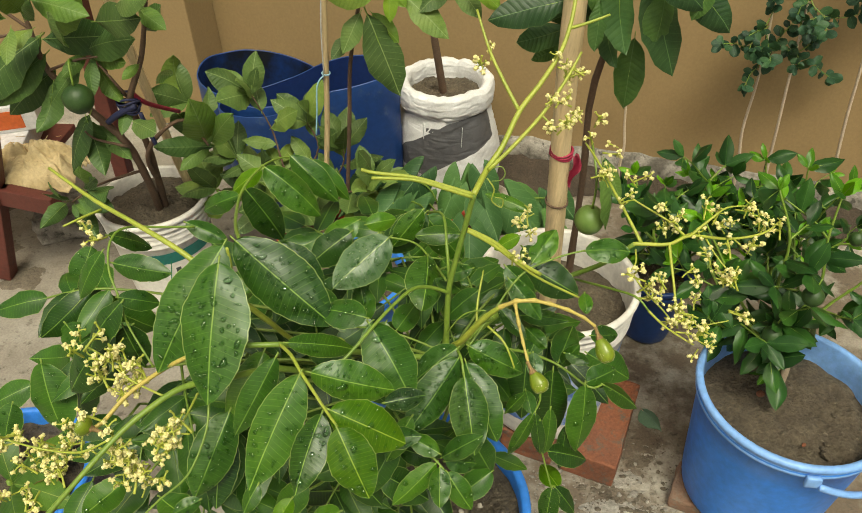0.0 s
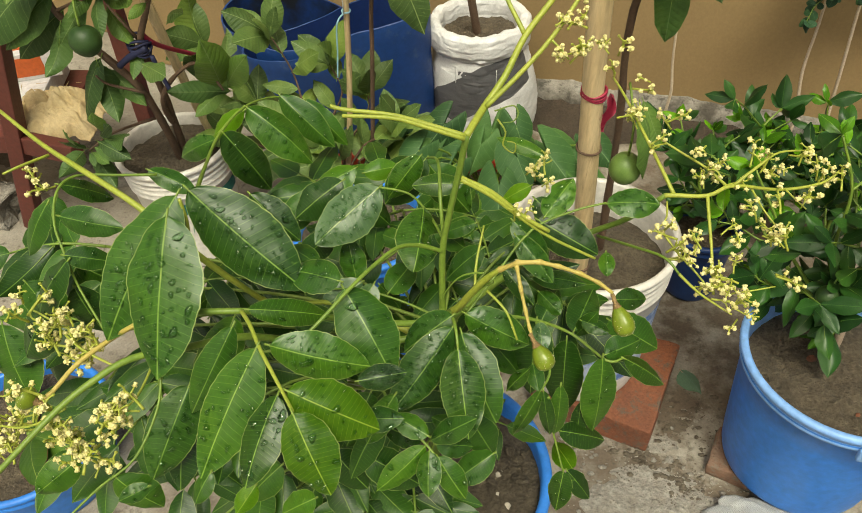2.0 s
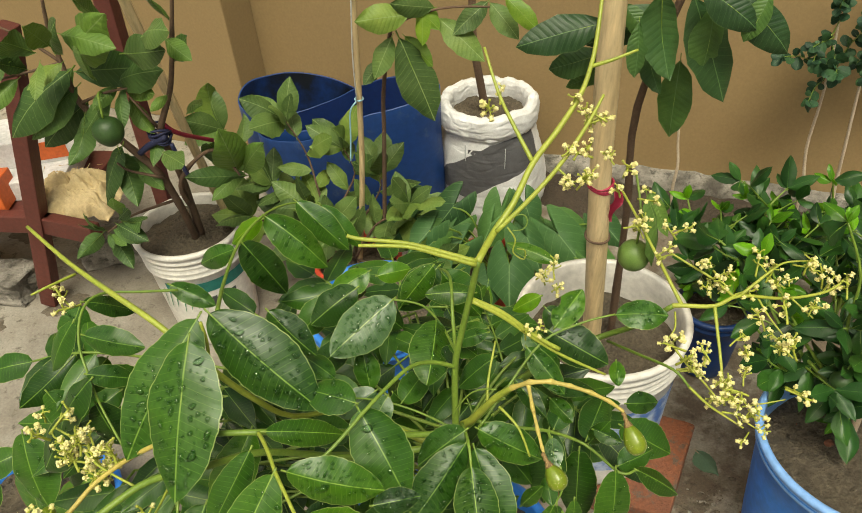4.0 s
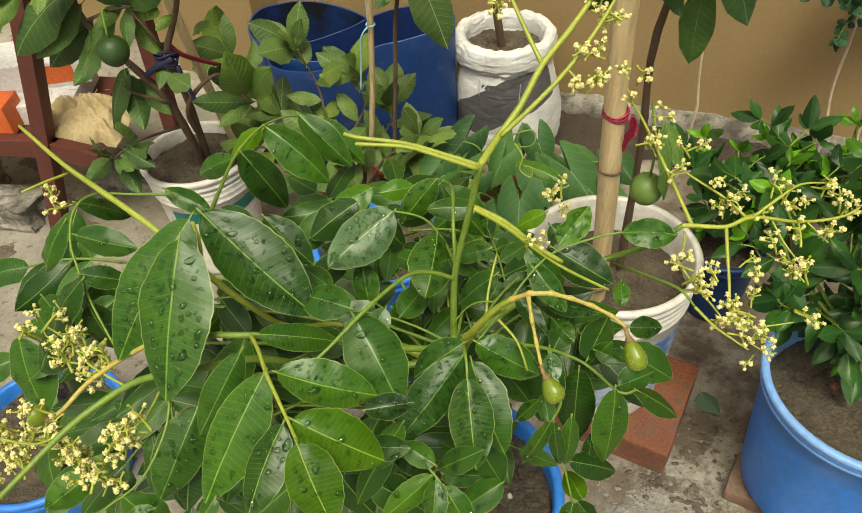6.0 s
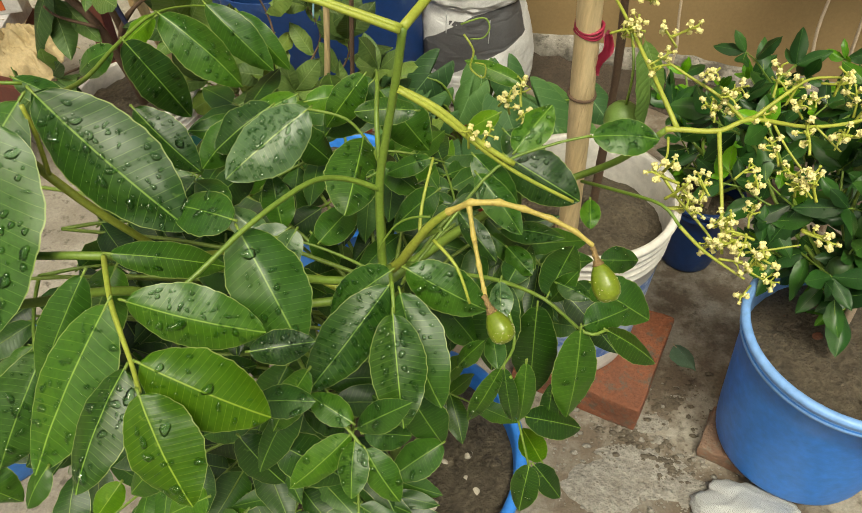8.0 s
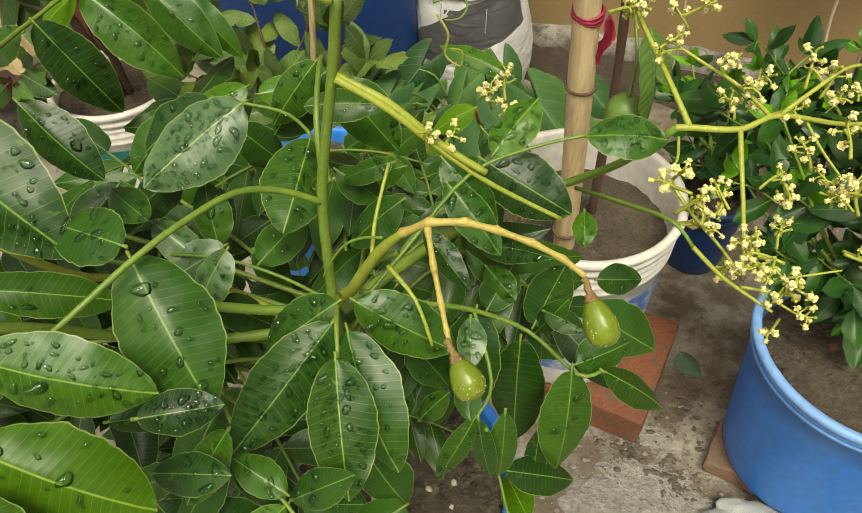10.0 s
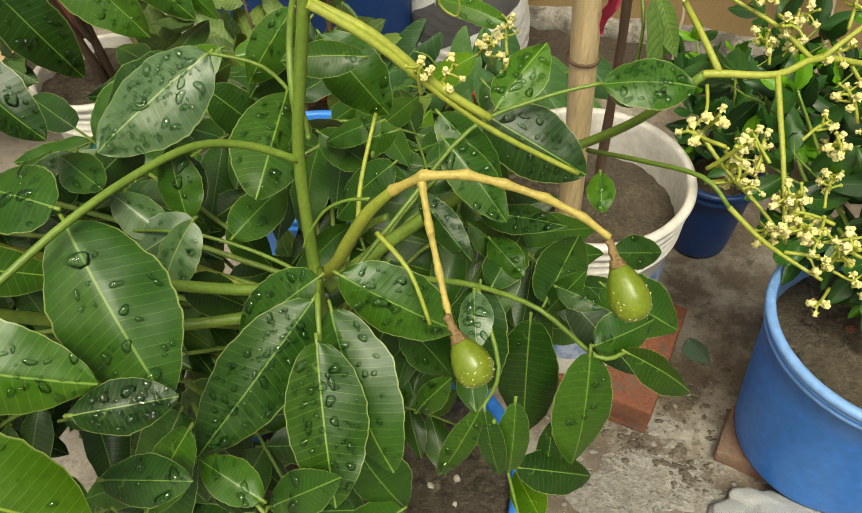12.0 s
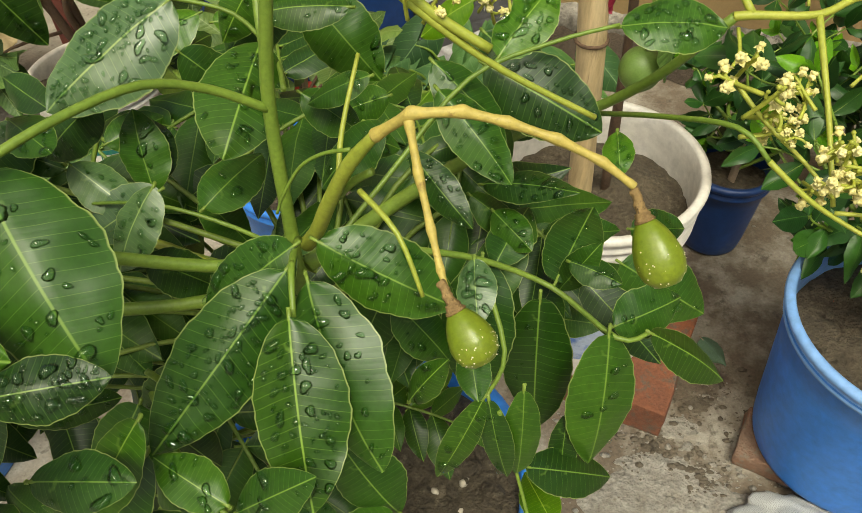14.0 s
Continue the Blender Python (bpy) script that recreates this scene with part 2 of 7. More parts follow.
sack_weave()
surface("soil", (0.088, 0.069, 0.046), (0.185, 0.15, 0.1), 30, 0.95, 1.0, 0.014, spots=((0.24, 0.2, 0.14), 0.6), fine=140, grit=0.55)
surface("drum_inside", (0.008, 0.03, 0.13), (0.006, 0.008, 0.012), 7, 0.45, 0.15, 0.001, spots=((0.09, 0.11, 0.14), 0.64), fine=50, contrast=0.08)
surface("navy_cord", (0.01, 0.014, 0.05), (0.02, 0.025, 0.08), 20, 0.7, 0.4, 0.001)
surface("wall_paint", (0.265, 0.184, 0.084), (0.305, 0.212, 0.099), 2.2, 0.8, 0.35, 0.003, spots=((0.26, 0.178, 0.084), 0.6), fine=120, grit=0.12)
surface("skirting", (0.36, 0.335, 0.29), (0.12, 0.108, 0.088), 18, 0.85, 0.9, 0.006, spots=((0.08, 0.075, 0.06), 0.54), fine=120, contrast=0.13)
surface("dirt", (0.11, 0.088, 0.06), (0.19, 0.16, 0.12), 24, 0.95, 0.9, 0.006, fine=150, grit=0.45)
surface("damp_soil", (0.05, 0.036, 0.024), (0.09, 0.066, 0.045), 18, 0.9, 1.0, 0.01, fine=140, grit=0.5)
surface("brick_red", (0.16, 0.066, 0.04), (0.31, 0.105, 0.045), 13, 0.9, 0.9, 0.004, spots=((0.12, 0.09, 0.065), 0.52), fine=150, grit=0.4)
surface("red_oxide", (0.085, 0.02, 0.015), (0.13, 0.035, 0.025), 12, 0.55, 0.4, 0.002, spots=((0.3, 0.16, 0.11), 0.68), fine=100)
surface("ochre_cloth", (0.42, 0.31, 0.14), (0.62, 0.5, 0.29), 14, 0.8, 0.4, 0.003, fine=160, grit=0.25)
surface("white_cloth", (0.42, 0.44, 0.44), (0.58, 0.59, 0.58), 14, 0.8, 0.6, 0.003, fine=200)
surface("grey_board", (0.6, 0.6, 0.6), (0.74, 0.74, 0.73), 6, 0.6, 0.2, 0.001)
surface("orange_card", (0.55, 0.1, 0.02), (0.62, 0.14, 0.03), 8, 0.6, 0.2, 0.001)
surface("pink_ribbon", (0.3, 0.012, 0.045), (0.4, 0.03, 0.075), 20, 0.5, 0.3, 0.001)
surface("cyan_string", (0.25, 0.5, 0.62), (0.35, 0.58, 0.68), 20, 0.6, 0.3, 0.001)
surface("brick_dusty", (0.2, 0.15, 0.11), (0.28, 0.13, 0.075), 16, 0.95, 0.9, 0.004, spots=((0.19, 0.16, 0.12), 0.5), fine=150)
surface("mortar", (0.29, 0.265, 0.22), (0.45, 0.425, 0.375), 38, 0.95, 1.0, 0.008, spots=((0.21, 0.175, 0.13), 0.6), fine=150, grit=0.5)
surface("pebble_stone", (0.5, 0.44, 0.34), (0.6, 0.55, 0.45), 30, 0.8, 0.5, 0.002)
surface("pvc_pipe", (0.22, 0.36, 0.36), (0.3, 0.44, 0.43), 10, 0.5, 0.2, 0.001)



def net_mesh():
    """White knitted plastic net: raised strands crossing each other, the gaps' shade painted in."""
    m, nd, lk, bs = nodes_of("net_mesh")
    co = nd.new("ShaderNodeTexCoord").outputs["Object"]
    bands = []
    for turn in (35, -40):
        mp, w = nd.new("ShaderNodeMapping"), nd.new("ShaderNodeTexWave")
        mp.inputs["Rotation"].default_value = (0.5, 0.3, radians(turn))
        w.inputs["Scale"].default_value, w.inputs["Distortion"].default_value, w.inputs["Detail Scale"].default_value = 130, 6.0, 1.5
        lk.new(co, mp.inputs[0])
        lk.new(mp.outputs[0], w.inputs[0])
        bands.append(w.outputs["Fac"])
    strand = calc(nd, lk, "MAXIMUM", *bands)
    big = noise_of(nd, lk, 16, 4, 0.6, co)
    # Darker colour between the strands paints in the shade of the gaps.
    col = mixed(nd, lk, ramp(nd, lk, strand, [(0.35, (0, 0, 0)), (0.75, (1, 1, 1))]), (0.36, 0.37, 0.36), (0.62, 0.64, 0.63))
    col = mixed(nd, lk, ramp(nd, lk, big, [(0.35, (0, 0, 0)), (0.65, (0.5, 0.5, 0.5))]), col, (0.4, 0.4, 0.38))
    lk.new(col, bs.inputs["Base Color"])
    bs.inputs["Roughness"].default_value = 0.6
    bumped(nd, lk, bs, strand, 0.7, 0.002)
    MATS["net_mesh"] = m


net_mesh()


def concrete():
    m, nd, lk, bs = nodes_of("concrete")
    co = nd.new("ShaderNodeTexCoord").outputs["Object"]
    a, b, c, d = (noise_of(nd, lk, s, 8, 0.65, co) for s in (3.1, 9.0, 34.0, 190.0))
    col = mixed(nd, lk, ramp(nd, lk, a, [(0.36, (0, 0, 0)), (0.6, (1, 1, 1))]), (0.2, 0.175, 0.14), (0.37, 0.345, 0.29))
    sep = nd.new("ShaderNodeSeparateXYZ")
    lk.new(co, sep.inputs[0])
    trodden = ramp(nd, lk, calc(nd, lk, "MULTIPLY_ADD", sep.outputs[0], 0.5, calc(nd, lk, "MULTIPLY_ADD", a, 0.5, 0.55)), [(0.3, (0.2, 0.2, 0.2)), (0.8, (1, 1, 1))])
    col = mixed(nd, lk, calc(nd, lk, "MULTIPLY", trodden, ramp(nd, lk, b, [(0.4, (0, 0, 0)), (0.55, (1, 1, 1))])), col, (0.145, 0.113, 0.08))
    col = mixed(nd, lk, ramp(nd, lk, c, [(0.56, (0, 0, 0)), (0.66, (0.8, 0.8, 0.8))]), col, (0.09, 0.075, 0.055))
    col = mixed(nd, lk, 1.0, col, ramp(nd, lk, d, [(0.3, (0.75, 0.75, 0.75)), (0.7, (1.1, 1.1, 1.1))]), "MULTIPLY")
    lk.new(col, bs.inputs["Base Color"])
    bs.inputs["Roughness"].default_value = 0.85
    bumped(nd, lk, bs, calc(nd, lk, "ADD", calc(nd, lk, "MULTIPLY", c, 1.2), d), 0.7, 0.003)
    MATS["concrete"] = m


concrete()


def water():
    m, nd, lk, bs = nodes_of("water")
    clear, gloss, mix, fres = nd.new("ShaderNodeBsdfTransparent"), nd.new("ShaderNodeBsdfGlossy"), nd.new("ShaderNodeMixShader"), nd.new("ShaderNodeFresnel")
    # Tint puts the dark look of refracting beads into their colour.
    clear.inputs[0].default_value = (0.77, 0.89, 0.74, 1)
    gloss.inputs["Roughness"].default_value = 0.03
    fres.inputs[0].default_value = 1.5
    lk.new(fres.outputs[0], mix.inputs[0])
    lk.new(clear.outputs[0], mix.inputs[1])
    lk.new(gloss.outputs[0], mix.inputs[2])
    lk.new(mix.outputs[0], nd["Material Output"].inputs[0])
    MATS["water"] = m


water()


# ---- mesh builders ----
def finish(bm, name, mats, smooth=True):
    me = bpy.data.meshes.new(name)
    bm.normal_update()
    bm.to_mesh(me)
    bm.free()
    for k in ([mats] if isinstance(mats, str) else mats):
        me.materials.append(MATS[k])
    if smooth:
        me.polygons.foreach_set("use_smooth", [True] * len(me.polygons))
    return me


def thing(name, at, label, category, group=""):
    e = new(name)
    e.empty_display_size = 0.05
    e.location = at
    return tagged(e, label, category, group)


LEAN = Matrix.Rotation(0.113, 4, "X") @ Matrix.Rotation(0.053, 4, "Y")


def stand(ob, at, size=1.0):
    """Sets a finished plant, pole or stake at its place and size, leaning a little away from upright."""
    ob.matrix_basis = Matrix.Translation(at) @ LEAN @ Matrix.Scale(size, 4)


def part(name, bm, material, parent, label="", m=None, smooth=True):
    """One mesh under its thing or part. bm: a bmesh or a finished mesh, in the parent's own axes."""
    me = bm if isinstance(bm, bpy.types.Mesh) else finish(bm, name, material, smooth)
    ob = new(name, me)
    ob.parent = parent
    if m is not None:
        ob.matrix_basis = m
    if label:
        ob["label"] = label
    return ob


def lathe(profile, seg=48, bm=None, wobble=0.0, oval=1.0):
    """Turned about z: (radius, height) from one end of the section to the other."""
    bm = bm or bmesh.new()
    rings = []
    for r, z in profile:
        ring = []
        for i in range(seg):
            a = 2 * math.pi * i / seg
            k = 1 + wobble * noise.noise((math.cos(a) * 1.7, math.sin(a) * 1.7, z * 9))
            ring.append(bm.verts.new((r * k * math.cos(a), r * k * oval * math.sin(a), z)))
        rings.append(ring)
    for p, q in zip(rings, rings[1:]):
        for i in range(seg):
            bm.faces.new((p[i], p[(i + 1) % seg], q[(i + 1) % seg], q[i]))
    return bm


def tube(pts, radii, seg=8, bm=None, jitter=0.0):
    """A round bar along a smooth line through pts, tapered by radii, closed at both ends."""
    bm = bm or bmesh.new()
    pts = [Vector(p) for p in pts]
    n = len(pts)
    rr = [radii] * n if isinstance(radii, (int, float)) else (list(radii) if len(radii) == n else [radii[0] + (radii[-1] - radii[0]) * i / (n - 1) for i in range(n)])
    line, rad = [], []
    for i in range(n - 1):
        p0, p1, p2, p3 = pts[max(i - 1, 0)], pts[i], pts[i + 1], pts[min(i + 2, n - 1)]
        steps = 1 if n == 2 else 4
        for s in range(steps):
            t = s / steps
            line.append(0.5 * (2 * p1 + (p2 - p0) * t + (2 * p0 - 5 * p1 + 4 * p2 - p3) * t * t + (3 * p1 - p0 - 3 * p2 + p3) * t ** 3))
            rad.append(rr[i] + (rr[i + 1] - rr[i]) * t)
    line.append(pts[-1])
    rad.append(rr[-1])
    side = None
    rings = []
    for i, p in enumerate(line):
        d = (line[min(i + 1, len(line) - 1)] - line[max(i - 1, 0)]).normalized()
        if side is None:
            side = d.orthogonal().normalized()
        side = (side - d * side.dot(d)).normalized()
        up = d.cross(side)
        k = rad[i] * (1 + jitter * noise.noise(p * 90) + jitter * 1.1 * max(0.0, math.sin(i * 1.05)) ** 8)
        rings.append([bm.verts.new(p + (side * math.cos(a) + up * math.sin(a)) * k) for a in (2 * math.pi * j / seg for j in range(seg))])
    for a, b in zip(rings, rings[1:]):
        for j in range(seg):
            bm.faces.new((a[j], a[(j + 1) % seg], b[(j + 1) % seg], b[j]))
    bm.faces.new(rings[0][::-1])
    bm.faces.new(rings[-1])
    return bm


def box(size, m=None, bm=None, bevel=0.0, cuts=0, rough=0.0):
    b = bmesh.new()
    bmesh.ops.create_cube(b, size=1)
    bmesh.ops.scale(b, vec=size, verts=b.verts)
    if bevel:
        bmesh.ops.bevel(b, geom=b.edges[:], offset=bevel, segments=2, affect="EDGES", profile=0.6)
    if cuts:
        bmesh.ops.subdivide_edges(b, edges=b.edges[:], cuts=cuts, use_grid_fill=True)
    if rough:
        for v in b.verts:
            v.co += noise.noise_vector(v.co * 40) * rough + noise.noise_vector(v.co * 12) * rough
    if m is not None:
        bmesh.ops.transform(b, matrix=m, verts=b.verts)
    if bm is None:
        return b
    me = bpy.data.meshes.new("t")
    b.to_mesh(me)
    b.free()
    bm.from_mesh(me)
    bpy.data.meshes.remove(me)
    return bm


def outline(u, tip=0.66, full=0.46, root=0.5):
    """Half width of a leaf, 0 to 1, at u along it: widest at full, with a short drawn-out tip."""
    w = u / full if u < full else (1 - u) / (1 - full)
    w = max(0.0, w)
    k = math.sin(w * math.pi / 2) ** (root if u < full else tip)
    return k


def blade_height(u, v, y, hw, length, width, arch, fold, wave, twist, seed):
    """How far a blade stands out of its plane: bowed along, folded at the midrib, arched across, waved and twisted."""
    return arch * length * 4 * u * (1 - u) - fold * abs(y) * (1.2 - u * 0.4) + wave * width * noise.noise((u * 5, v * 1.3, seed * 7.7)) * (0.3 + abs(v)) + twist * (u - 0.3) * y - 0.14 * v * v * hw


def leaf_mesh(name, length, width, mats, arch=0.06, fold=0.1, wave=0.02, seed=0, nu=16, nv=4, full=0.46, tip=0.66, stalk=0.06, thin=0.0009, twist=0.0, notch=0.0, teeth=0.012, root=0.5):
    """A blade along x with z up at its face: arched, folded along its midrib, with a waved edge and a short stalk."""
    bm = bmesh.new()
    uv = bm.loops.layers.uv.new("UVMap")
    ed = bm.verts.layers.float.new("edge")
    rows, place = [], {}
    for i in range(nu + 1):
        u = i / nu
        hw = max(outline(u, tip, full, root), 0.012) * width / 2
        row = []
        for j in range(-nv, nv + 1):
            v = j / nv
            k = 1 + (wave * 1.5 * noise.noise((u * 7, seed * 3.1, 1 if v > 0 else 5)) + (teeth * math.sin(u * 61 + seed) if abs(j) == nv else 0))
            if notch and 0.3 < u < 0.62 and v > 0.3:
                k *= 1 - notch * math.sin((u - 0.3) / 0.32 * math.pi)
            y = v * hw * k
            z = blade_height(u, v, y, hw, length, width, arch, fold, wave, twist, seed)
            vert = bm.verts.new((u * length, y, z))
            vert[ed] = abs(v)
            place[vert] = (u, y / (width / 2))
            row.append(vert)
        rows.append(row)
    for a, b in zip(rows, rows[1:]):
        for j in range(2 * nv):
            f = bm.faces.new((a[j], b[j], b[j + 1], a[j + 1]))
            for lp in f.loops:
                lp[uv].uv = place[lp.vert]
    if stalk:
        before = len(bm.faces)
        tube([(-stalk * length, 0, -0.012 * length), (0, 0, -thin), (length * 0.45, 0, arch * length * 0.99 - thin * 1.2), (length * 0.8, 0, arch * length * 0.64 - thin)], (thin * 1.7, thin * 1.5, thin, thin * 0.5), 5, bm)
        bm.faces.ensure_lookup_table()
        for f in bm.faces[before:]:
            f.material_index = 1
    return finish(bm, name, mats)


def aim(base, tip, face, roll=0.0):
    """The pose of a leaf from its base to its tip, turned to the given side."""
    x = (Vector(tip) - Vector(base)).normalized()
    z = Vector(face)
    z = (z - x * z.dot(x))
    z = z.normalized() if z.length > 1e-4 else x.orthogonal().normalized()
    y = z.cross(x)
    m = Matrix((x, y, z)).transposed().to_4x4()
    return Matrix.Translation(base) @ m @ pose(0, 0, 0, roll)

# ---- the terrace ----
WALL_TURN = -14.0


bm = bmesh.new()
bmesh.ops.create_grid(bm, x_segments=60, y_segments=60, size=3.0)
for v in bm.verts:
    if max(abs(v.co.x), abs(v.co.y)) < 2.5:
        v.co.z = 0.004 * noise.noise(v.co * 3.0) + 0.002 * noise.noise(v.co * 11)
far = [(s * 120.0, q * 120.0, 0) for s, q in ((-1, -1), (1, -1), (1, 1), (-1, 1))]
ring = [bm.verts.new(p) for p in far]
near = [min([w for w in bm.verts if w not in ring], key=lambda w: (w.co - Vector((s * 3, q * 3, 0))).length) for s, q in ((-1, -1), (1, -1), (1, 1), (-1, 1))]
for i in range(4):
    a, b = near[i], near[(i + 1) % 4]
    edge_line = sorted([w for w in bm.verts if w not in ring and abs((w.co - a.co).xy.cross((b.co - a.co).xy)) < 1e-4], key=lambda w: (w.co - a.co).length)
    bm.faces.new([ring[i], ring[(i + 1) % 4]] + edge_line[::-1])
bmesh.ops.recalc_face_normals(bm, faces=bm.faces)
if sum(f.normal.z for f in bm.faces) < 0:
    bmesh.ops.reverse_faces(bm, faces=bm.faces)
floor = new("floor", finish(bm, "floor", "concrete"))
tagged(floor, "worn grey concrete terrace floor with damp brown dirt stains", "floor", kind="structure")

wall_pose = pose(0.2, 1.965, 0, 0, 0, WALL_TURN)
wall = new("wall_north", finish(box((9.0, 0.15, 2.4), Matrix.Translation((0, 0.078, 1.2)), bevel=0.004), "wall_north", "wall_paint", False))
wall.matrix_world = wall_pose
tagged(wall, "tan painted plaster wall with faint scuffs", "wall", kind="structure")
pil = new("wall_pilaster", finish(box((0.38, 0.15, 2.4), Matrix.Translation((-1.255, -0.075, 1.2)), bevel=0.006), "wall_pilaster", "wall_paint", False))
pil.matrix_world = wall_pose
tagged(pil, "tan painted pilaster standing out from the wall", "pilaster", kind="structure")
bm = bmesh.new()
n = 120
rows = []
for i in range(n + 1):
    x = -1.06 + 3.8 * i / n
    h = 0.075 + 0.012 * noise.noise((x * 9, 0, 0)) + 0.006 * noise.noise((x * 31, 2, 0))
    o = 0.022 + 0.006 * noise.noise((x * 14, 5, 0))
    rows.append([bm.verts.new((x, -o - 0.006, -0.01)), bm.verts.new((x, -o, h * 0.5)), bm.verts.new((x, -o * 0.85, h)), bm.verts.new((x, 0.01, h + 0.004))])
for a, b in zip(rows, rows[1:]):
    for j in range(3):
        bm.faces.new((a[j], b[j], b[j + 1], a[j + 1]))
skirt = new("baseboard", finish(bm, "baseboard", "skirting"))
skirt.matrix_world = wall_pose
tagged(skirt, "chipped whitish plaster skirting, grey and mossy in places", "skirting", kind="structure")

bm = bmesh.new()
rows = []
for i in range(90):
    x = -0.45 + 2.5 * i / 89
    w = 0.17 + 0.08 * noise.noise((x * 5, 1, 0))
    rows.append([bm.verts.new((x, -0.02 - w * s, 0.002 + 0.03 * (1 - s) ** 1.4 * (0.7 + 0.5 * noise.noise((x * 22, s * 5, 0))))) for s in (0, 0.2, 0.4, 0.6, 0.8, 1.0)])
for a, b in zip(rows, rows[1:]):
    for j in range(5):
        bm.faces.new((a[j], a[j + 1], b[j + 1], b[j]))
bed = new("soil_strip", finish(bm, "soil_strip", "damp_soil"))
bed.matrix_world = wall_pose
tagged(bed, "strip of dark damp soil washed against the wall foot", "soil", kind="structure")


# ---- pots ----
def soil_disc(parent, r, z, seed, m="soil", lumps=1.0):
    bm = bmesh.new()
    n, q = 30, 72
    rings = [[bm.verts.new((0, 0, 0))]]
    for i in range(1, n + 1):
        rings.append([bm.verts.new((r * i / n * math.cos(2 * math.pi * j / q), r * i / n * math.sin(2 * math.pi * j / q), 0)) for j in range(q)])
    for j in range(q):
        bm.faces.new((rings[0][0], rings[1][j], rings[1][(j + 1) % q]))
    for a, b in zip(rings[1:], rings[2:]):
        for j in range(q):
            bm.faces.new((a[j], b[j], b[(j + 1) % q], a[(j + 1) % q]))
    for v in bm.verts:
        p = v.co + Vector((seed * 3.7, 0, 0))
        v.co.z = z + lumps * (0.013 * noise.noise(p * 9) + 0.009 * noise.noise(p * 28) + 0.005 * noise.noise(p * 75)) + 0.01 * (1 - (v.co.xy.length / r) ** 2)
    return part("soil", bm, m, parent, "damp grey-brown garden soil")


def bucket(name, at, r_top, r_foot, height, body, label, category="plant pot", rim=None, fill=0.05, seed=1, bands=1, handle=0.0, oval=1.0):
    """A plastic bucket with a rolled rim, a thickness, reinforcing bands and soil in it."""
    pot = thing(name, at, label, category, "buckets and pots on the terrace")
    t = 0.004
    k = lambda z: r_foot + (r_top - r_foot) * z / height
    prof = [(0.001, 0.002), (r_foot - 0.008, 0.002), (r_foot - 0.002, 0.004), (r_foot, 0.012)]
    lower = height - 0.03 - 0.016 * (bands - 1)
    for s in range(1, 6):
        prof.append((k(lower * s / 5), lower * s / 5))
    for i in reversed(range(bands)):
        z = height - 0.02 - 0.016 * i
        prof += [(k(z) + 0.0045, z - 0.006), (k(z) + 0.005, z - 0.002), (k(z) + 0.001, z + 0.001)]
    prof += [(r_top - 0.001, height - 0.012)]
    part("body", lathe(prof, 64, oval=oval), body, pot)
    lip = [(r_top - 0.001, height - 0.03), (r_top + 0.0035, height - 0.029), (r_top + 0.0045, height - 0.024), (r_top + 0.001, height - 0.02), (r_top + 0.001, height - 0.014), (r_top + 0.006, height - 0.012), (r_top + 0.0085, height - 0.006), (r_top + 0.007, height - 0.001), (r_top + 0.002, height + 0.001), (r_top - 0.003, height), (r_top - 0.0055, height - 0.004)]
    lip += [(k(z) - t, z) for z in (height * 0.9, height * 0.7, height * 0.5)]
    part("rim", lathe(lip, 64, oval=oval), rim or body, pot, "rolled rim and inner side")
    soil_disc(pot, k(height - fill) - t * 0.5, height - fill, seed)
    if handle:
        a = radians(handle)
        ear = Vector((math.cos(a), math.sin(a), 0)) * (r_top + 0.008)
        tang = Vector((-math.sin(a), math.cos(a), 0))
        b2 = box((0.009, 0.024, 0.024), Matrix.Translation(ear + Vector((0, 0, height - 0.03))) @ pose(0, 0, 0, 0, 0, handle), bevel=0.003)
        part("handle_lug", b2, rim or body, pot)
        pts = []
        for i in range(13):
            f = i / 12
            th = a + math.pi * (0.02 + 0.9 * f)
            drop = 0.055 * math.sin(math.pi * f) + 0.035
            pts.append((math.cos(th) * (r_top + 0.014 + 0.02 * math.sin(math.pi * f)), math.sin(th) * (r_top + 0.014 + 0.02 * math.sin(math.pi * f)), height - drop))
        part("handle", tube(pts, 0.006, 8), rim or body, pot, "moulded carrying handle")
    return pot


def pebbles(pot, r, z, count, seed, mat="pebble_stone"):
    rnd = random.Random(seed)
    for i in range(count):
        bm = bmesh.new()
        bmesh.ops.create_icosphere(bm, subdivisions=2, radius=1)
        s = rnd.uniform(0.0012, 0.0045) if i % 6 else rnd.uniform(0.005, 0.0085)
        for v in bm.verts:
            v.co = Vector((v.co.x * s * 1.4, v.co.y * s, v.co.z * s * 0.7)) * (1 + 0.35 * noise.noise(v.co * 1.4 + Vector((i, seed, 0))))
        a, d = rnd.uniform(0, 6.28), r * math.sqrt(rnd.random())
        part("pebble", bm, mat, pot, m=pose(d * math.cos(a), d * math.sin(a), z + s * 0.4, rnd.uniform(-20, 20), 0, rnd.uniform(0, 360)))


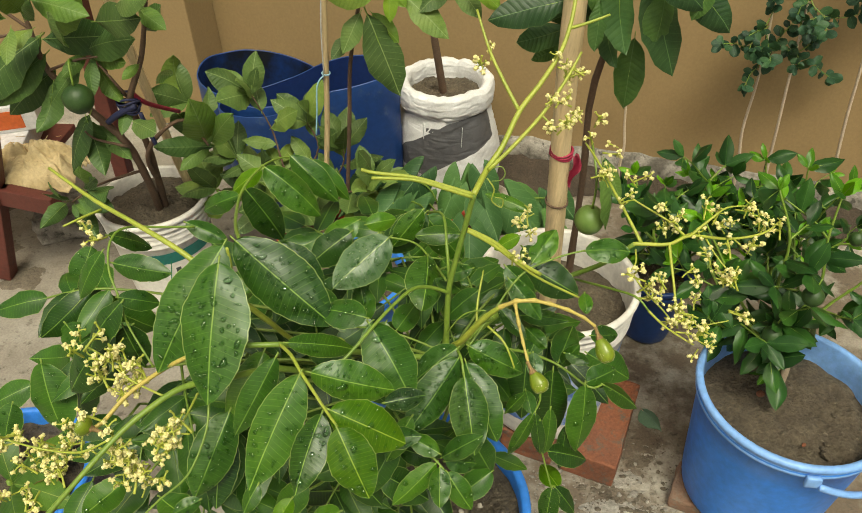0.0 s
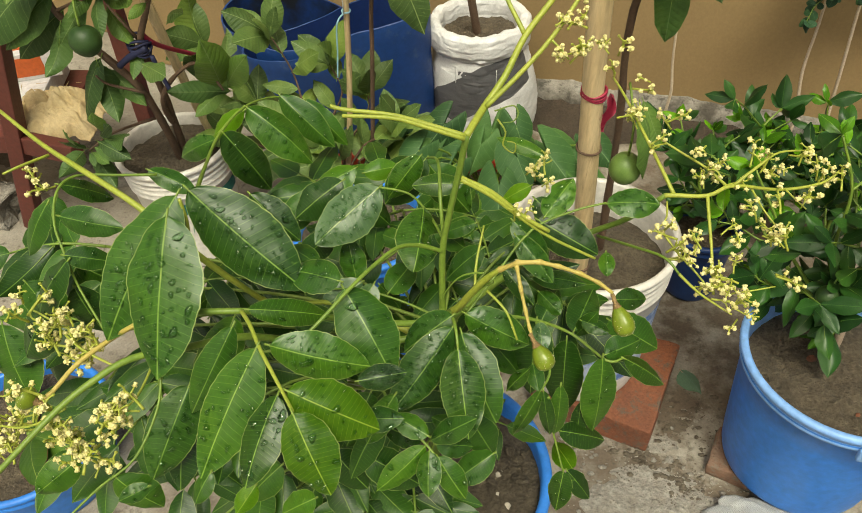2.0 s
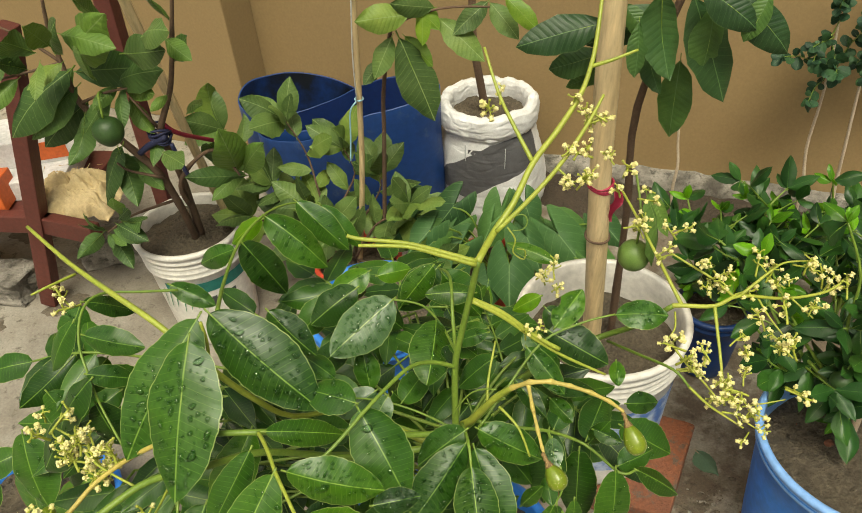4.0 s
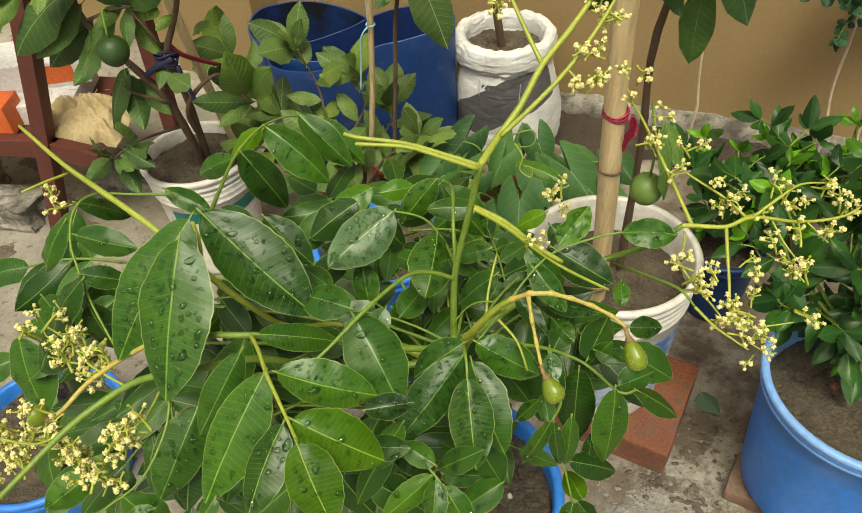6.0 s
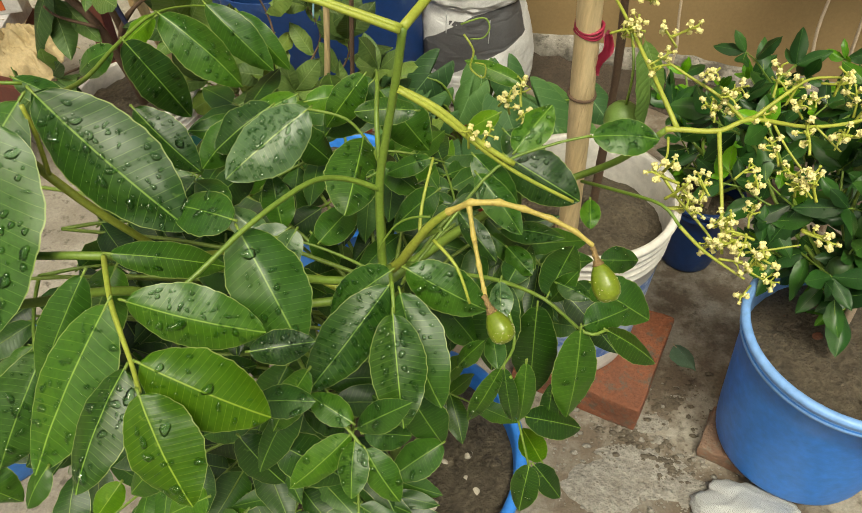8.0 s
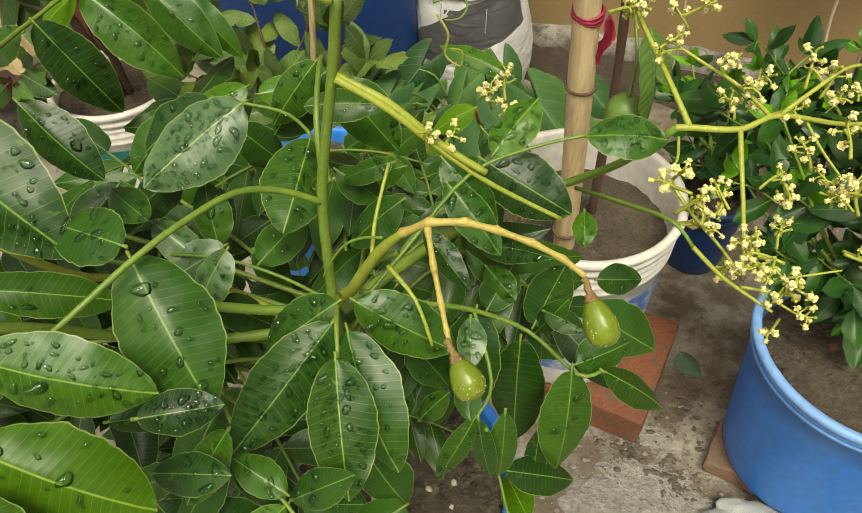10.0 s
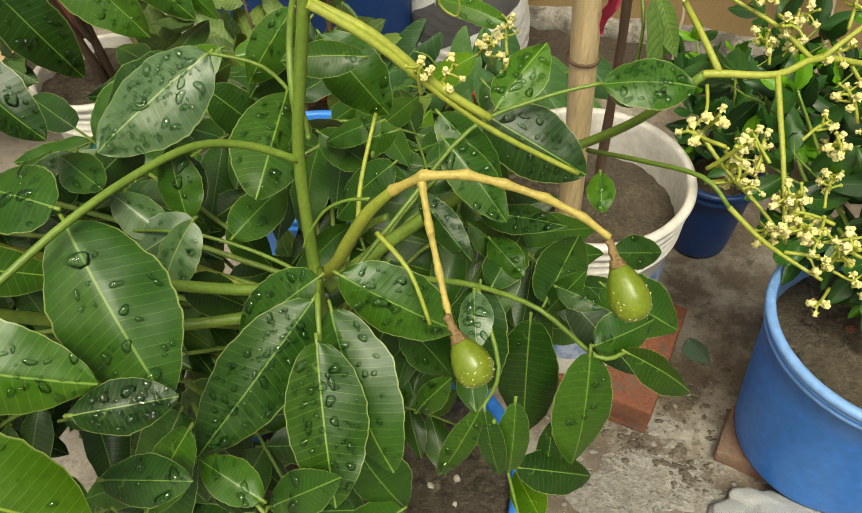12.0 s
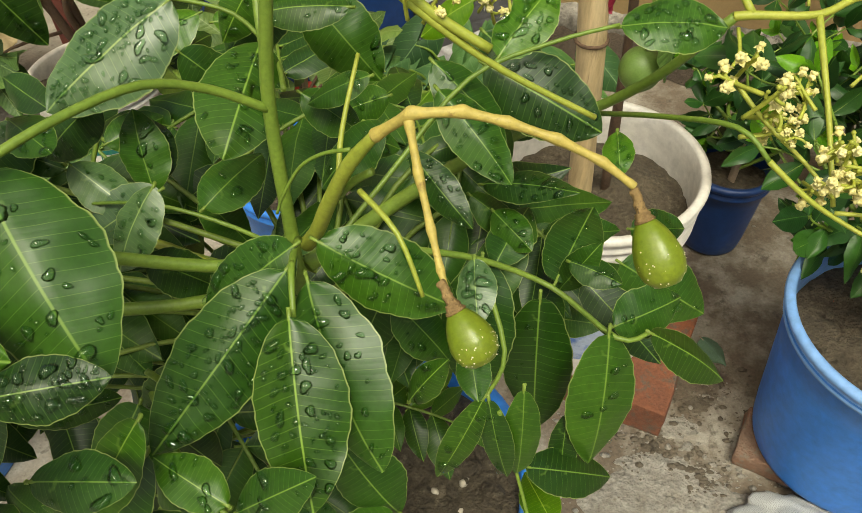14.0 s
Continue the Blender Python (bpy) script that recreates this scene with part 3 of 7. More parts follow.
main_pot = bucket("plant_bucket", (0.002, 0.416, 0.03), 0.147, 0.118, 0.40, "navy_plastic", "dark blue plastic bucket of soil holding the fruiting plant", seed=1, fill=0.035, rim="blue_plastic")
pebbles(main_pot, 0.13, 0.37, 34, 5)
pebbles(main_pot, 0.135, 0.372, 70, 15, "soil")
blue_pot = bucket("blue_tub", (0.628, 0.722, 0.036), 0.1535, 0.128, 0.297, "blue_plastic", "bright blue plastic tub with a citrus bush in it", rim="pale_blue_rim", fill=0.06, seed=2, handle=266)
pebbles(blue_pot, 0.12, 0.241, 70, 8, "soil")
pebbles(blue_pot, 0.12, 0.241, 8, 9, "brick_red")
white_pot = bucket("white_bucket", (0.2286, 0.904, 0.068), 0.145, 0.125, 0.344, "white_plastic", "white ribbed plastic bucket with worn blue print, on bricks", fill=0.075, seed=3, bands=4)
left_pot = bucket("blue_basin", (-0.79, 0.582, 0.0), 0.151, 0.118, 0.16, "blue_plastic", "shallow blue plastic basin of crumbly soil", fill=0.03, seed=4)
pebbles(left_pot, 0.13, 0.13, 60, 17, "soil")
far_pot = bucket("white_paint_bucket", (-0.712, 1.258, 0.0), 0.126, 0.103, 0.315, "white_plastic", "white paint bucket with a teal label band, guava tree in it", fill=0.03, seed=5, bands=4)
mid_pot = bucket("blue_bucket", (-0.198, 0.958, 0.0), 0.127, 0.102, 0.36, "blue_plastic", "blue plastic bucket half hidden by leaves", fill=0.03, seed=6)
small_pot = bucket("small_blue_pot", (0.505, 1.18, 0.0), 0.073, 0.057, 0.19, "navy_plastic", "small dark blue pot with a citrus bush", fill=0.03, seed=7)
red_pot = bucket("red_pot", (0.013, 1.322, 0.0), 0.103, 0.08, 0.17, "red_plastic", "red plastic pot with arrow-leaved plants", fill=0.03, seed=8)
red_pot2 = bucket("red_pot", (-0.3235, 1.302, 0.0), 0.103, 0.08, 0.19, "red_plastic", "red plastic pot with a young guava", fill=0.03, seed=9)


def label_band(pot, r0, r1, z0, z1, a0, a1, mat, label):
    bm = bmesh.new()
    n = 24
    rows = [[bm.verts.new(((r0 + (r1 - r0) * s) * math.cos(a), (r0 + (r1 - r0) * s) * math.sin(a), z0 + (z1 - z0) * s)) for s in (0, 0.5, 1)] for a in (radians(a0 + (a1 - a0) * i / n) for i in range(n + 1))]
    for p, q in zip(rows, rows[1:]):
        for j in range(2):
            bm.faces.new((p[j], q[j], q[j + 1], p[j + 1]))
    return part("label", bm, mat, pot, label)


label_band(white_pot, 0.1297, 0.1399, 0.06, 0.235, 190, 365, "blue_label", "worn blue and white printed label")
label_band(far_pot, 0.1182, 0.1206, 0.19, 0.222, 250, 370, "teal_label", "teal printed band")
def slanted_mark(pot, r_at, a0, z0, a1, z1, width, mat, label):
    """A short oblique printed stripe on the side of a bucket."""
    bm = bmesh.new()
    rows = []
    for i in range(7):
        a, z = radians(a0 + (a1 - a0) * i / 6), z0 + (z1 - z0) * i / 6
        w = width * math.sin(math.pi * (0.12 + 0.76 * i / 6))
        rows.append([bm.verts.new((r_at(z + q) * math.cos(a), r_at(z + q) * math.sin(a), z + q)) for q in (-w, w)])
    for p, q in zip(rows, rows[1:]):
        bm.faces.new((p[0], q[0], q[1], p[1]))
    return part("printed_stripe", bm, mat, pot, label)


for i in range(7):
    slanted_mark(far_pot, lambda z: 0.103 + 0.023 * z / 0.315 + 0.0014, 236 + i * 9, 0.13 + 0.006 * (i % 3), 244 + i * 9, 0.2, 0.006, "print_green", "green printed leaf stripe")
for i, a in enumerate((300, 325)):
    label_band(far_pot, 0.1145, 0.1169, 0.14, 0.172, a, a + 6, "print_dark", "small dark printed mark")


# ---- bricks, scraps ----
def brick_piece(at, turn, size, label, tilt=0.0, mat="brick_red"):
    bm = box(size, bevel=0.005, cuts=5, rough=0.003)
    ob = new("brick", finish(bm, "brick", mat, False))
    ob.matrix_world = pose(at[0], at[1], at[2] + size[2] / 2, tilt, 0, turn)
    return tagged(ob, label, "brick", "loose bricks")


brick_piece((0.354, 0.852, 0.0), 70, (0.235, 0.113, 0.066), "orange-red clay brick under the white bucket")
brick_piece((0.232, 0.897, 0.0), 70, (0.235, 0.113, 0.066), "orange-red clay brick under the white bucket")
brick_piece((0.535, 0.712, 0.0), -22, (0.1, 0.095, 0.034), "broken dusty clay brick under the blue tub", mat="brick_dusty")
brick_piece((0.68, 0.77, 0.0), 10, (0.16, 0.11, 0.03), "flat clay brick under the blue tub")
brick_piece((-0.05, 0.36, 0.0), 20, (0.2, 0.11, 0.03), "flat clay brick under the dark blue bucket")
brick_piece((0.05, 0.46, 0.0), 20, (0.2, 0.11, 0.03), "flat clay brick under the dark blue bucket")

bm = bmesh.new()
bmesh.ops.create_icosphere(bm, subdivisions=5, radius=1)
for v in bm.verts:
    p = v.co.copy()
    k = 1 + 0.2 * noise.noise(p * 1.7) + 0.06 * noise.noise(p * 5) + 0.035 * noise.noise(p * 14) - 0.03 * abs(math.sin(p.x * 30 + p.z * 9)) * abs(math.sin(p.y * 26 + p.z * 12))
    v.co = Vector((p.x * 0.092 * k, p.y * 0.06 * k, max(p.z, -0.12) * 0.05 * k))
net = new("net_bag", finish(bm, "net_bag", "net_mesh"))
net.location = (0.545, 0.572, 0.005)
net.rotation_euler = (0, 0, radians(-12))
tagged(net, "crumpled white mesh bag lying on the floor by the tub", "bag")

dry = new("dry_leaf", leaf_mesh("dry_leaf", 0.065, 0.044, ["dry_leaf", "grey_bark"], 0.06, 0.35, 0.12, 3, 12, 4, 0.35, 1.1, 0.05))
dry.matrix_world = pose(0.455, 0.918, 0.012, 0, 8, -55)
tagged(dry, "faded grey-green fallen leaf lying on the floor", "leaf")
rnd = random.Random(31)
bm = bmesh.new()
for i in range(900):
    a, d = rnd.uniform(0, 6.28), rnd.random() ** 0.7
    x, y = 0.38 + 0.2 * d * math.cos(a), 0.68 + 0.16 * d * math.sin(a)
    if i % 7 == 0:
        x, y = rnd.uniform(-0.9, 0.9), rnd.uniform(0.3, 1.65)
    s = rnd.uniform(0.0008, 0.0026) if i % 9 else rnd.uniform(0.003, 0.0055)
    bmesh.ops.create_icosphere(bm, subdivisions=1, radius=s, matrix=pose(x, y, s * 0.4) @ Matrix.Diagonal((rnd.uniform(0.8, 2), 1, 0.6, 1)))
grit = new("floor_grit", finish(bm, "floor_grit", "mortar"))
tagged(grit, "pale crumbs of mortar and grit scattered on the floor", "grit", kind="stuff")
bm = bmesh.new()
for i in range(1500):
    a, d = rnd.uniform(0, 6.28), rnd.random()
    cx, cy, cr = rnd.choice(((0.36, 0.71, 0.07), (0.42, 0.66, 0.05), (0.45, 0.8, 0.1), (0.33, 0.86, 0.09)))
    x, y = cx + cr * d * math.cos(a), cy + cr * d * math.sin(a)
    s = rnd.uniform(0.0008, 0.002) if i % 12 else rnd.uniform(0.003, 0.006)
    bmesh.ops.create_icosphere(bm, subdivisions=1, radius=s, matrix=pose(x, y, s * 0.4 + 0.001) @ Matrix.Diagonal((rnd.uniform(0.8, 2), 1, 0.5, 1)))
crumbs = new("dirt_crumbs", finish(bm, "dirt_crumbs", "dirt"))
tagged(crumbs, "brown crumbs of soil spilt on the floor round the brick", "dirt", kind="stuff")

def floor_patch(name, blobs, mat, thick, label, category):
    """Ragged low patches of loose stuff on the floor, thin towards their edges."""
    bm = bmesh.new()
    for cx, cy, cr in blobs:
        q, n = 30, 7
        c = bm.verts.new((cx, cy, thick))
        prev = None
        for k in range(1, n + 1):
            f = k / n
            row = []
            for i in range(q):
                a = 2 * math.pi * i / q
                r = cr * f * (1 + 0.55 * noise.noise((math.cos(a) * 1.6 + cx * 9, math.sin(a) * 1.6, 0)) + 0.25 * noise.noise((math.cos(a) * 5, math.sin(a) * 5, cx * 20)))
                x, y = cx + r * math.cos(a), cy + r * math.sin(a) * 0.8
                row.append(bm.verts.new((x, y, (thick + thick * 0.6 * noise.noise((x * 60, y * 60, 0))) * (1 - f ** 3) - 0.003 * f ** 3)))
            for i in range(q):
                if prev:
                    bm.faces.new((prev[i], row[i], row[(i + 1) % q], prev[(i + 1) % q]))
                else:
                    bm.faces.new((c, row[i], row[(i + 1) % q]))
            prev = row
    ob = new(name, finish(bm, name, mat))
    return tagged(ob, label, category, kind="structure")


floor_patch("mortar_smear", ((0.375, 0.65, 0.085), (0.4, 0.74, 0.04), (0.3, 0.61, 0.08), (0.45, 0.62, 0.05)), "mortar", 0.004, "pale crumbling mortar smeared on the terrace floor", "mortar")
floor_patch("dirt_patch", ((0.43, 0.785, 0.03), (-1.17, 1.28, 0.075), (-1.28, 1.4, 0.06), (-1.34, 1.17, 0.05), (-1.46, 1.6, 0.11)), "dirt", 0.004, "dark brown damp dirt washed over the terrace floor", "dirt")

# ---- grow sack ----
sack = thing("grow_sack", (-0.028, 1.813, 0.0), "white woven plastic sack with dark grey print and rolled top", "sack")
prof = [(0.001, 0.002), (0.11, 0.002), (0.128, 0.012), (0.136, 0.05), (0.137, 0.1), (0.134, 0.16), (0.128, 0.22), (0.122, 0.262), (0.121, 0.268), (0.128, 0.272), (0.132, 0.285), (0.133, 0.305), (0.129, 0.325), (0.121, 0.333), (0.112, 0.334), (0.104, 0.33), (0.099, 0.32), (0.097, 0.3), (0.097, 0.27)]
fine_prof = [(p[0] + (q[0] - p[0]) * s / 8, p[1] + (q[1] - p[1]) * s / 8) for p, q in zip(prof, prof[1:]) for s in range(8)]
bm = lathe(fine_prof, 180)
printed = bm.verts.layers.float.new("edge")
for v in bm.verts:
    p = v.co.copy()
    a = math.atan2(p.y, p.x)
    c, s = math.cos(a), math.sin(a)
    low = np.interp(c, (-1, -0.9, -0.45, 0.1, 0.95), (0.11, 0.11, 0.105, 0.148, 0.188))
    top = np.interp(c, (-1, -0.92, -0.8, -0.4, 0.1, 0.92), (0.13, 0.15, 0.18, 0.222, 0.262, 0.27))
    inside = min(p.z - low, top - p.z, (0.93 - c) * 0.1) if s < 0 else -0.05
    v[printed] = 0.5 + max(-0.5, min(0.5, inside * 18))
    if s < 0 and 0.232 < p.z < 0.243 and -0.42 < c < 0.05 and int(math.degrees(a) * 0.5) % 3:
        v[printed] = 0.72
    crease = abs(noise.noise((c * 2.2 + 7, s * 2.2, p.z * 38 + c * 1.5)))
    small = abs(noise.noise((c * 6, s * 6, p.z * 60)))
    f = 0.006 * noise.noise((c * 2, s * 2, p.z * 6)) - 0.002 * max(0, 0.2 - crease) / 0.2 - 0.001 * max(0, 0.2 - small) / 0.2
    if p.z > 0.28:
        f = 0.005 * noise.noise((c * 4.3, s * 4.3, p.z * 9)) - 0.0015 * max(0, 0.2 - small) / 0.2
    if p.xy.length > 0.06:
        v.co += Vector((c, s, 0)) * f
    v.co.z += (0.01 * noise.noise((c * 2.1, s * 2.1, 4)) + 0.005 * noise.noise((c * 6, s * 6, 2))) * min(1, max(0, p.z - 0.22) / 0.1)
for v in bm.verts:
    slump = max(0.0, 0.27 - v.co.z) / 0.27
    v.co.x += 0.016 * slump + 0.05 * v.co.x * math.sin(math.pi * slump)
    v.co.y *= 1 + 0.04 * math.sin(math.pi * slump)
part("sack_body", bm, "woven_sack", sack)
soil_disc(sack, 0.103, 0.283, 11)
for line in (((-113, 0.26, 1.0), (-113.5, 0.24, 1.01), (-113, 0.215, 1.03)), ((-68, 0.25, 1.0), (-69, 0.22, 1.03), (-70, 0.195, 1.05))):
    pts = [(0.131 * math.cos(radians(a)) * k, 0.131 * math.sin(radians(a)) * k, z) for a, z, k in line]
    part("thread", tube(pts, 0.0012, 5), "white_cloth", sack, "loose white thread")
sack.scale = (1.09, 1.09, 1.09)


# ---- big blue drums ----
def drum(at, r, h, oval, turn, label, slope, inner):
    """A barrel cut open: the rim runs higher on one side."""
    d = thing("plastic_drum", at, label, "drum", "cut drums")
    d.rotation_euler = (0, 0, radians(turn))
    cut = lambda a: slope[0] + slope[1] * math.cos(a) + 0.006 * noise.noise((math.cos(a) * 2, math.sin(a) * 2, r))

    def shell(prof):
        bm = lathe(prof, 96, oval=oval)
        for v in bm.verts:
            a = math.atan2(v.co.y, v.co.x)
            k = max(0, v.co.z / h - 0.3) / 0.7
            v.co.z += cut(a) * k
            v.co += Vector((math.cos(a), math.sin(a), 0)) * 0.006 * noise.noise((math.cos(a) * 2, math.sin(a) * 2, v.co.z * 5)) * (v.co.xy.length > r * 0.3)
        return bm

    steps = [h * i / 10 for i in range(5, 10)]
    part("shell", shell([(0.001, 0.0), (r * 0.86, 0.0), (r * 0.93, 0.012), (r * 0.97, 0.05), (r * 0.985, 0.12)] + [(r, z) for z in steps] + [(r, h - 0.004), (r - 0.002, h), (r - 0.005, h - 0.003)]), "navy_plastic", d)
    part("lining", shell([(r - 0.0055, h - 0.004)] + [(r - 0.006, z) for z in steps[::-1]] + [(r * 0.97, 0.1), (r * 0.9, 0.02), (0.001, 0.012)]), inner, d, "darker inner side with stains")
    return d


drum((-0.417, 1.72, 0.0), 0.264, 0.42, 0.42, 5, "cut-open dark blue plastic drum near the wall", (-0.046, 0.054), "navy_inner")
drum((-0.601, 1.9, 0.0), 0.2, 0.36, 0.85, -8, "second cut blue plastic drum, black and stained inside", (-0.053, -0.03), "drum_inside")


# ---- poles and stakes ----
pole = thing("bamboo_pole", (0.211, 0.826, 0.30), "thick pale bamboo pole tied with a pink ribbon", "pole")
bm = bmesh.new()
p0, p1 = Vector((0, 0, 0)), Vector((-0.085, 0.008, 0.95))
prev = None
pts, rad = [], []
for i in range(41):
    f = i / 40
    pts.append(p0.lerp(p1, f) + Vector((0.002 * math.sin(f * 9), 0.002 * math.cos(f * 7), 0)))
    rad.append(0.0153 - 0.001 * f + 0.0004 * math.sin(f * 23))
part("cane", tube(pts, rad, 14), "bamboo", pole)
for f in (0.345, 0.07):
    c = p0.lerp(p1, f)
    part("node", tube([c + Vector((0.016 * math.cos(a), 0.016 * math.sin(a), 0.0006 * math.sin(a * 3))) for a in (2 * math.pi * i / 16 for i in range(17))], 0.0026, 6), "brown_bark", pole, "dark ring of a cane joint")
ring_at = p0.lerp(p1, 0.445)
bm = bmesh.new()
for k in range(3):
    tube([ring_at + Vector((0.0158 * math.cos(a), 0.0158 * math.sin(a), k * 0.004 - 0.004 + 0.002 * math.sin(a * 2 + k))) for a in (2 * math.pi * i / 14 for i in range(15))], 0.0019, 6, bm)
part("ribbon_tie", bm, "pink_ribbon", pole, "pink ribbon wound round the pole")
bm = bmesh.new()
rows = []
for i in range(9):
    f = i / 8
    w = 0.005 + 0.004 * f
    c = ring_at + Vector((0.02 + 0.006 * math.sin(f * 5), -0.004 - 0.004 * f, -0.062 * f))
    rows.append([bm.verts.new(c + Vector((s * w, 0.005 * math.sin(s * 3 + f * 6), 0))) for s in (-1, -0.4, 0.3, 1)])
for a, b in zip(rows, rows[1:]):
    for j in range(3):
        bm.faces.new((a[j], a[j + 1], b[j + 1], b[j]))
bmesh.ops.solidify(bm, geom=bm.faces[:], thickness=0.0008)
part("ribbon_end", bm, "pink_ribbon", pole, "hanging end of the pink ribbon")

stake = thing("wooden_stake", (-0.262, 1.13, 0.2), "thin split bamboo stake with a blue string", "stake")
part("cane", tube([(0, 0, 0), (0.03, 0.02, 0.3), (0.05, 0.03, 0.78)], (0.006, 0.0055, 0.005), 8), "bamboo", stake)
part("string", tube([(0.034, 0.016, 0.42), (0.02, 0.01, 0.4), (0.014, 0.012, 0.34), (0.01, 0.004, 0.29)], 0.0016, 6), "cyan_string", stake, "pale blue string hanging from the stake")
part("string", tube([(0.036 + 0.0075 * math.cos(a), 0.022 + 0.0075 * math.sin(a), 0.42) for a in (2 * math.pi * i / 10 for i in range(11))], 0.0015, 6), "cyan_string", stake)
part("cord", tube([(0.034, 0.012, 0.42), (0.036, 0.012, 0.52), (0.045, 0.022, 0.66), (0.047, 0.024, 0.78)], 0.0012, 5), "white_cloth", stake, "white cord along the stake")
stand(pole, (0.2073, 0.8506, 0.32), 1.017)
stand(stake, (-0.3165, 1.2871, 0.175), 1.12)
# ---- plants ----
UP = Vector((0.05, -0.5, 0.85))
LEAFSETS = {}


def leafset(kind):
    """Six shared blades of a kind of plant."""
    if kind not in LEAFSETS:
        spec = {
            "guava": ("guava_leaf", 0.12, 0.047, 0.07, 0.16, 0.5, 0.85),
            "guava_light": ("guava_light", 0.1, 0.05, 0.06, 0.16, 0.5, 0.85),
            "guava_sprout": ("guava_sprout", 0.09, 0.042, 0.06, 0.16, 0.5, 0.8),
            "broad": ("broad_leaf", 0.17, 0.062, 0.09, 0.16, 0.5, 0.8),
            "guava_big": ("guava_deep", 0.16, 0.07, 0.05, 0.1, 0.5, 0.7),
            "citrus": ("citrus_leaf", 0.072, 0.032, 0.05, 0.16, 0.46, 0.85),
            "citrus_young": ("citrus_young", 0.045, 0.021, 0.05, 0.16, 0.45, 0.8),
            "ambarella": ("leaf_deep", 0.085, 0.036, 0.05, 0.1, 0.42, 0.85),
            "ambarella_mid": ("leaf_mid", 0.08, 0.036, 0.05, 0.1, 0.42, 0.85),
            "moringa": ("moringa_leaf", 0.036, 0.026, 0.03, 0.05, 0.55, 0.6),
        }[kind]
        mat, ln, wd, arch, fold, full, tip = spec
        sets = []
        for s in range(6):
            sets.append(leaf_mesh("leaf", ln, wd * (0.88 + 0.05 * s), [mat, "green_stem"], arch * (0.3 + 0.35 * s) * (-1 if s == 5 else 1), fold * (0.4 + 0.3 * s), 0.1, s + len(LEAFSETS) * 7, 10, 3, full, tip, 0.08, 0.0006, (-1) ** s * 0.5, teeth=0.0, root=0.5 if kind.startswith("amb") or kind == "moringa" else 0.72))
        LEAFSETS[kind] = sets
    return LEAFSETS[kind]


def put_leaf(plant, kind, base, way, face, size, rnd, roll=0.0):
    at = Vector(base)
    m = aim(at, at + Vector(way), face, roll) @ Matrix.Scale(size, 4)
    return part("leaf", rnd.choice(leafset(kind)), None, plant, m=m)


def leafy(plant, pts, kind, count, size, rnd, start=0.35, droop=0.35, spread=1.0, tuft=4, facing=UP, young=None):
    """Leaves set round a twig from start of its length, ending in a tuft."""
    pts = [Vector(p) for p in pts]
    for i in range(count + tuft):
        f = start + (1 - start) * i / max(1, count - 1) if i < count else 1.0
        f = min(f, 1.0)
        s = f * (len(pts) - 1)
        j = min(int(s), len(pts) - 2)
        at = pts[j].lerp(pts[j + 1], s - j)
        d = (pts[j + 1] - pts[j]).normalized()
        side = d.orthogonal().normalized()
        side.rotate(Matrix.Rotation(i * 2.4 + rnd.uniform(-0.5, 0.5), 3, d))
        way = d * (0.35 if i < count else 0.9) + side * spread * rnd.uniform(0.7, 1.1) + Vector((0, 0, -droop * rnd.uniform(0.2, 1.3)))
        face = Vector(facing) + Vector((rnd.uniform(-0.5, 0.5), rnd.uniform(-0.4, 0.4), 0)) - way.normalized() * 0.1
        k = young if (young and (i >= count or rnd.random() < 0.25)) else kind
        put_leaf(plant, k, at, way, face, size * rnd.uniform(0.65, 1.15), rnd)


def leaf_between(plant, kind, base, tip, rnd, facing=(0.1, -0.8, 0.55)):
    """A leaf of a shared shape from one place to another."""
    base, tip = Vector(base), Vector(tip)
    face = Vector(facing) + Vector((rnd.uniform(-0.4, 0.4), rnd.uniform(-0.2, 0.2), rnd.uniform(-0.3, 0.3)))
    m = Matrix.Translation(-plant.location) @ aim(base, tip, face)
    ml = max(v.co.x for v in leafset(kind)[0].vertices)
    return part("leaf", rnd.choice(leafset(kind)), None, plant, m=m @ Matrix.Scale((tip - base).length / ml, 4))


def bent(a, b, rnd, wob=0.03, n=4):
    a, b = Vector(a), Vector(b)
    return [a.lerp(b, i / n) + (Vector((rnd.uniform(-1, 1), rnd.uniform(-1, 1), rnd.uniform(-0.4, 0.8))) * wob if 0 < i < n else Vector()) for i in range(n + 1)]


# slim guava sapling beside the stake
rnd = random.Random(16)
sapling = thing("guava_sapling", (-0.205, 1.150, 0.259), "slim brown-stemmed guava sapling with bright green top leaves", "sapling")
rel = lambda *q: [Vector(p) - sapling.location for p in q]
part("trunk", tube(rel((-0.205, 1.150, 0.259), (-0.187, 1.150, 0.518), (-0.179, 1.150, 0.645), (-0.157, 1.150, 0.768), (-0.133, 1.150, 0.829)), (0.0045, 0.003), 7), "brown_bark", sapling)
part("twig", tube(rel((-0.157, 1.150, 0.768), (-0.076, 1.140, 0.804), (0.004, 1.130, 0.815)), (0.0025, 0.0016), 6), "brown_bark", sapling)


def sapling_leaf(base, tip, kind="guava"):
    base, tip = Vector(base), Vector(tip)
    return leaf_between(sapling, "guava_light" if kind == "guava" else kind, base, base + (tip - base) * 1.45, rnd)


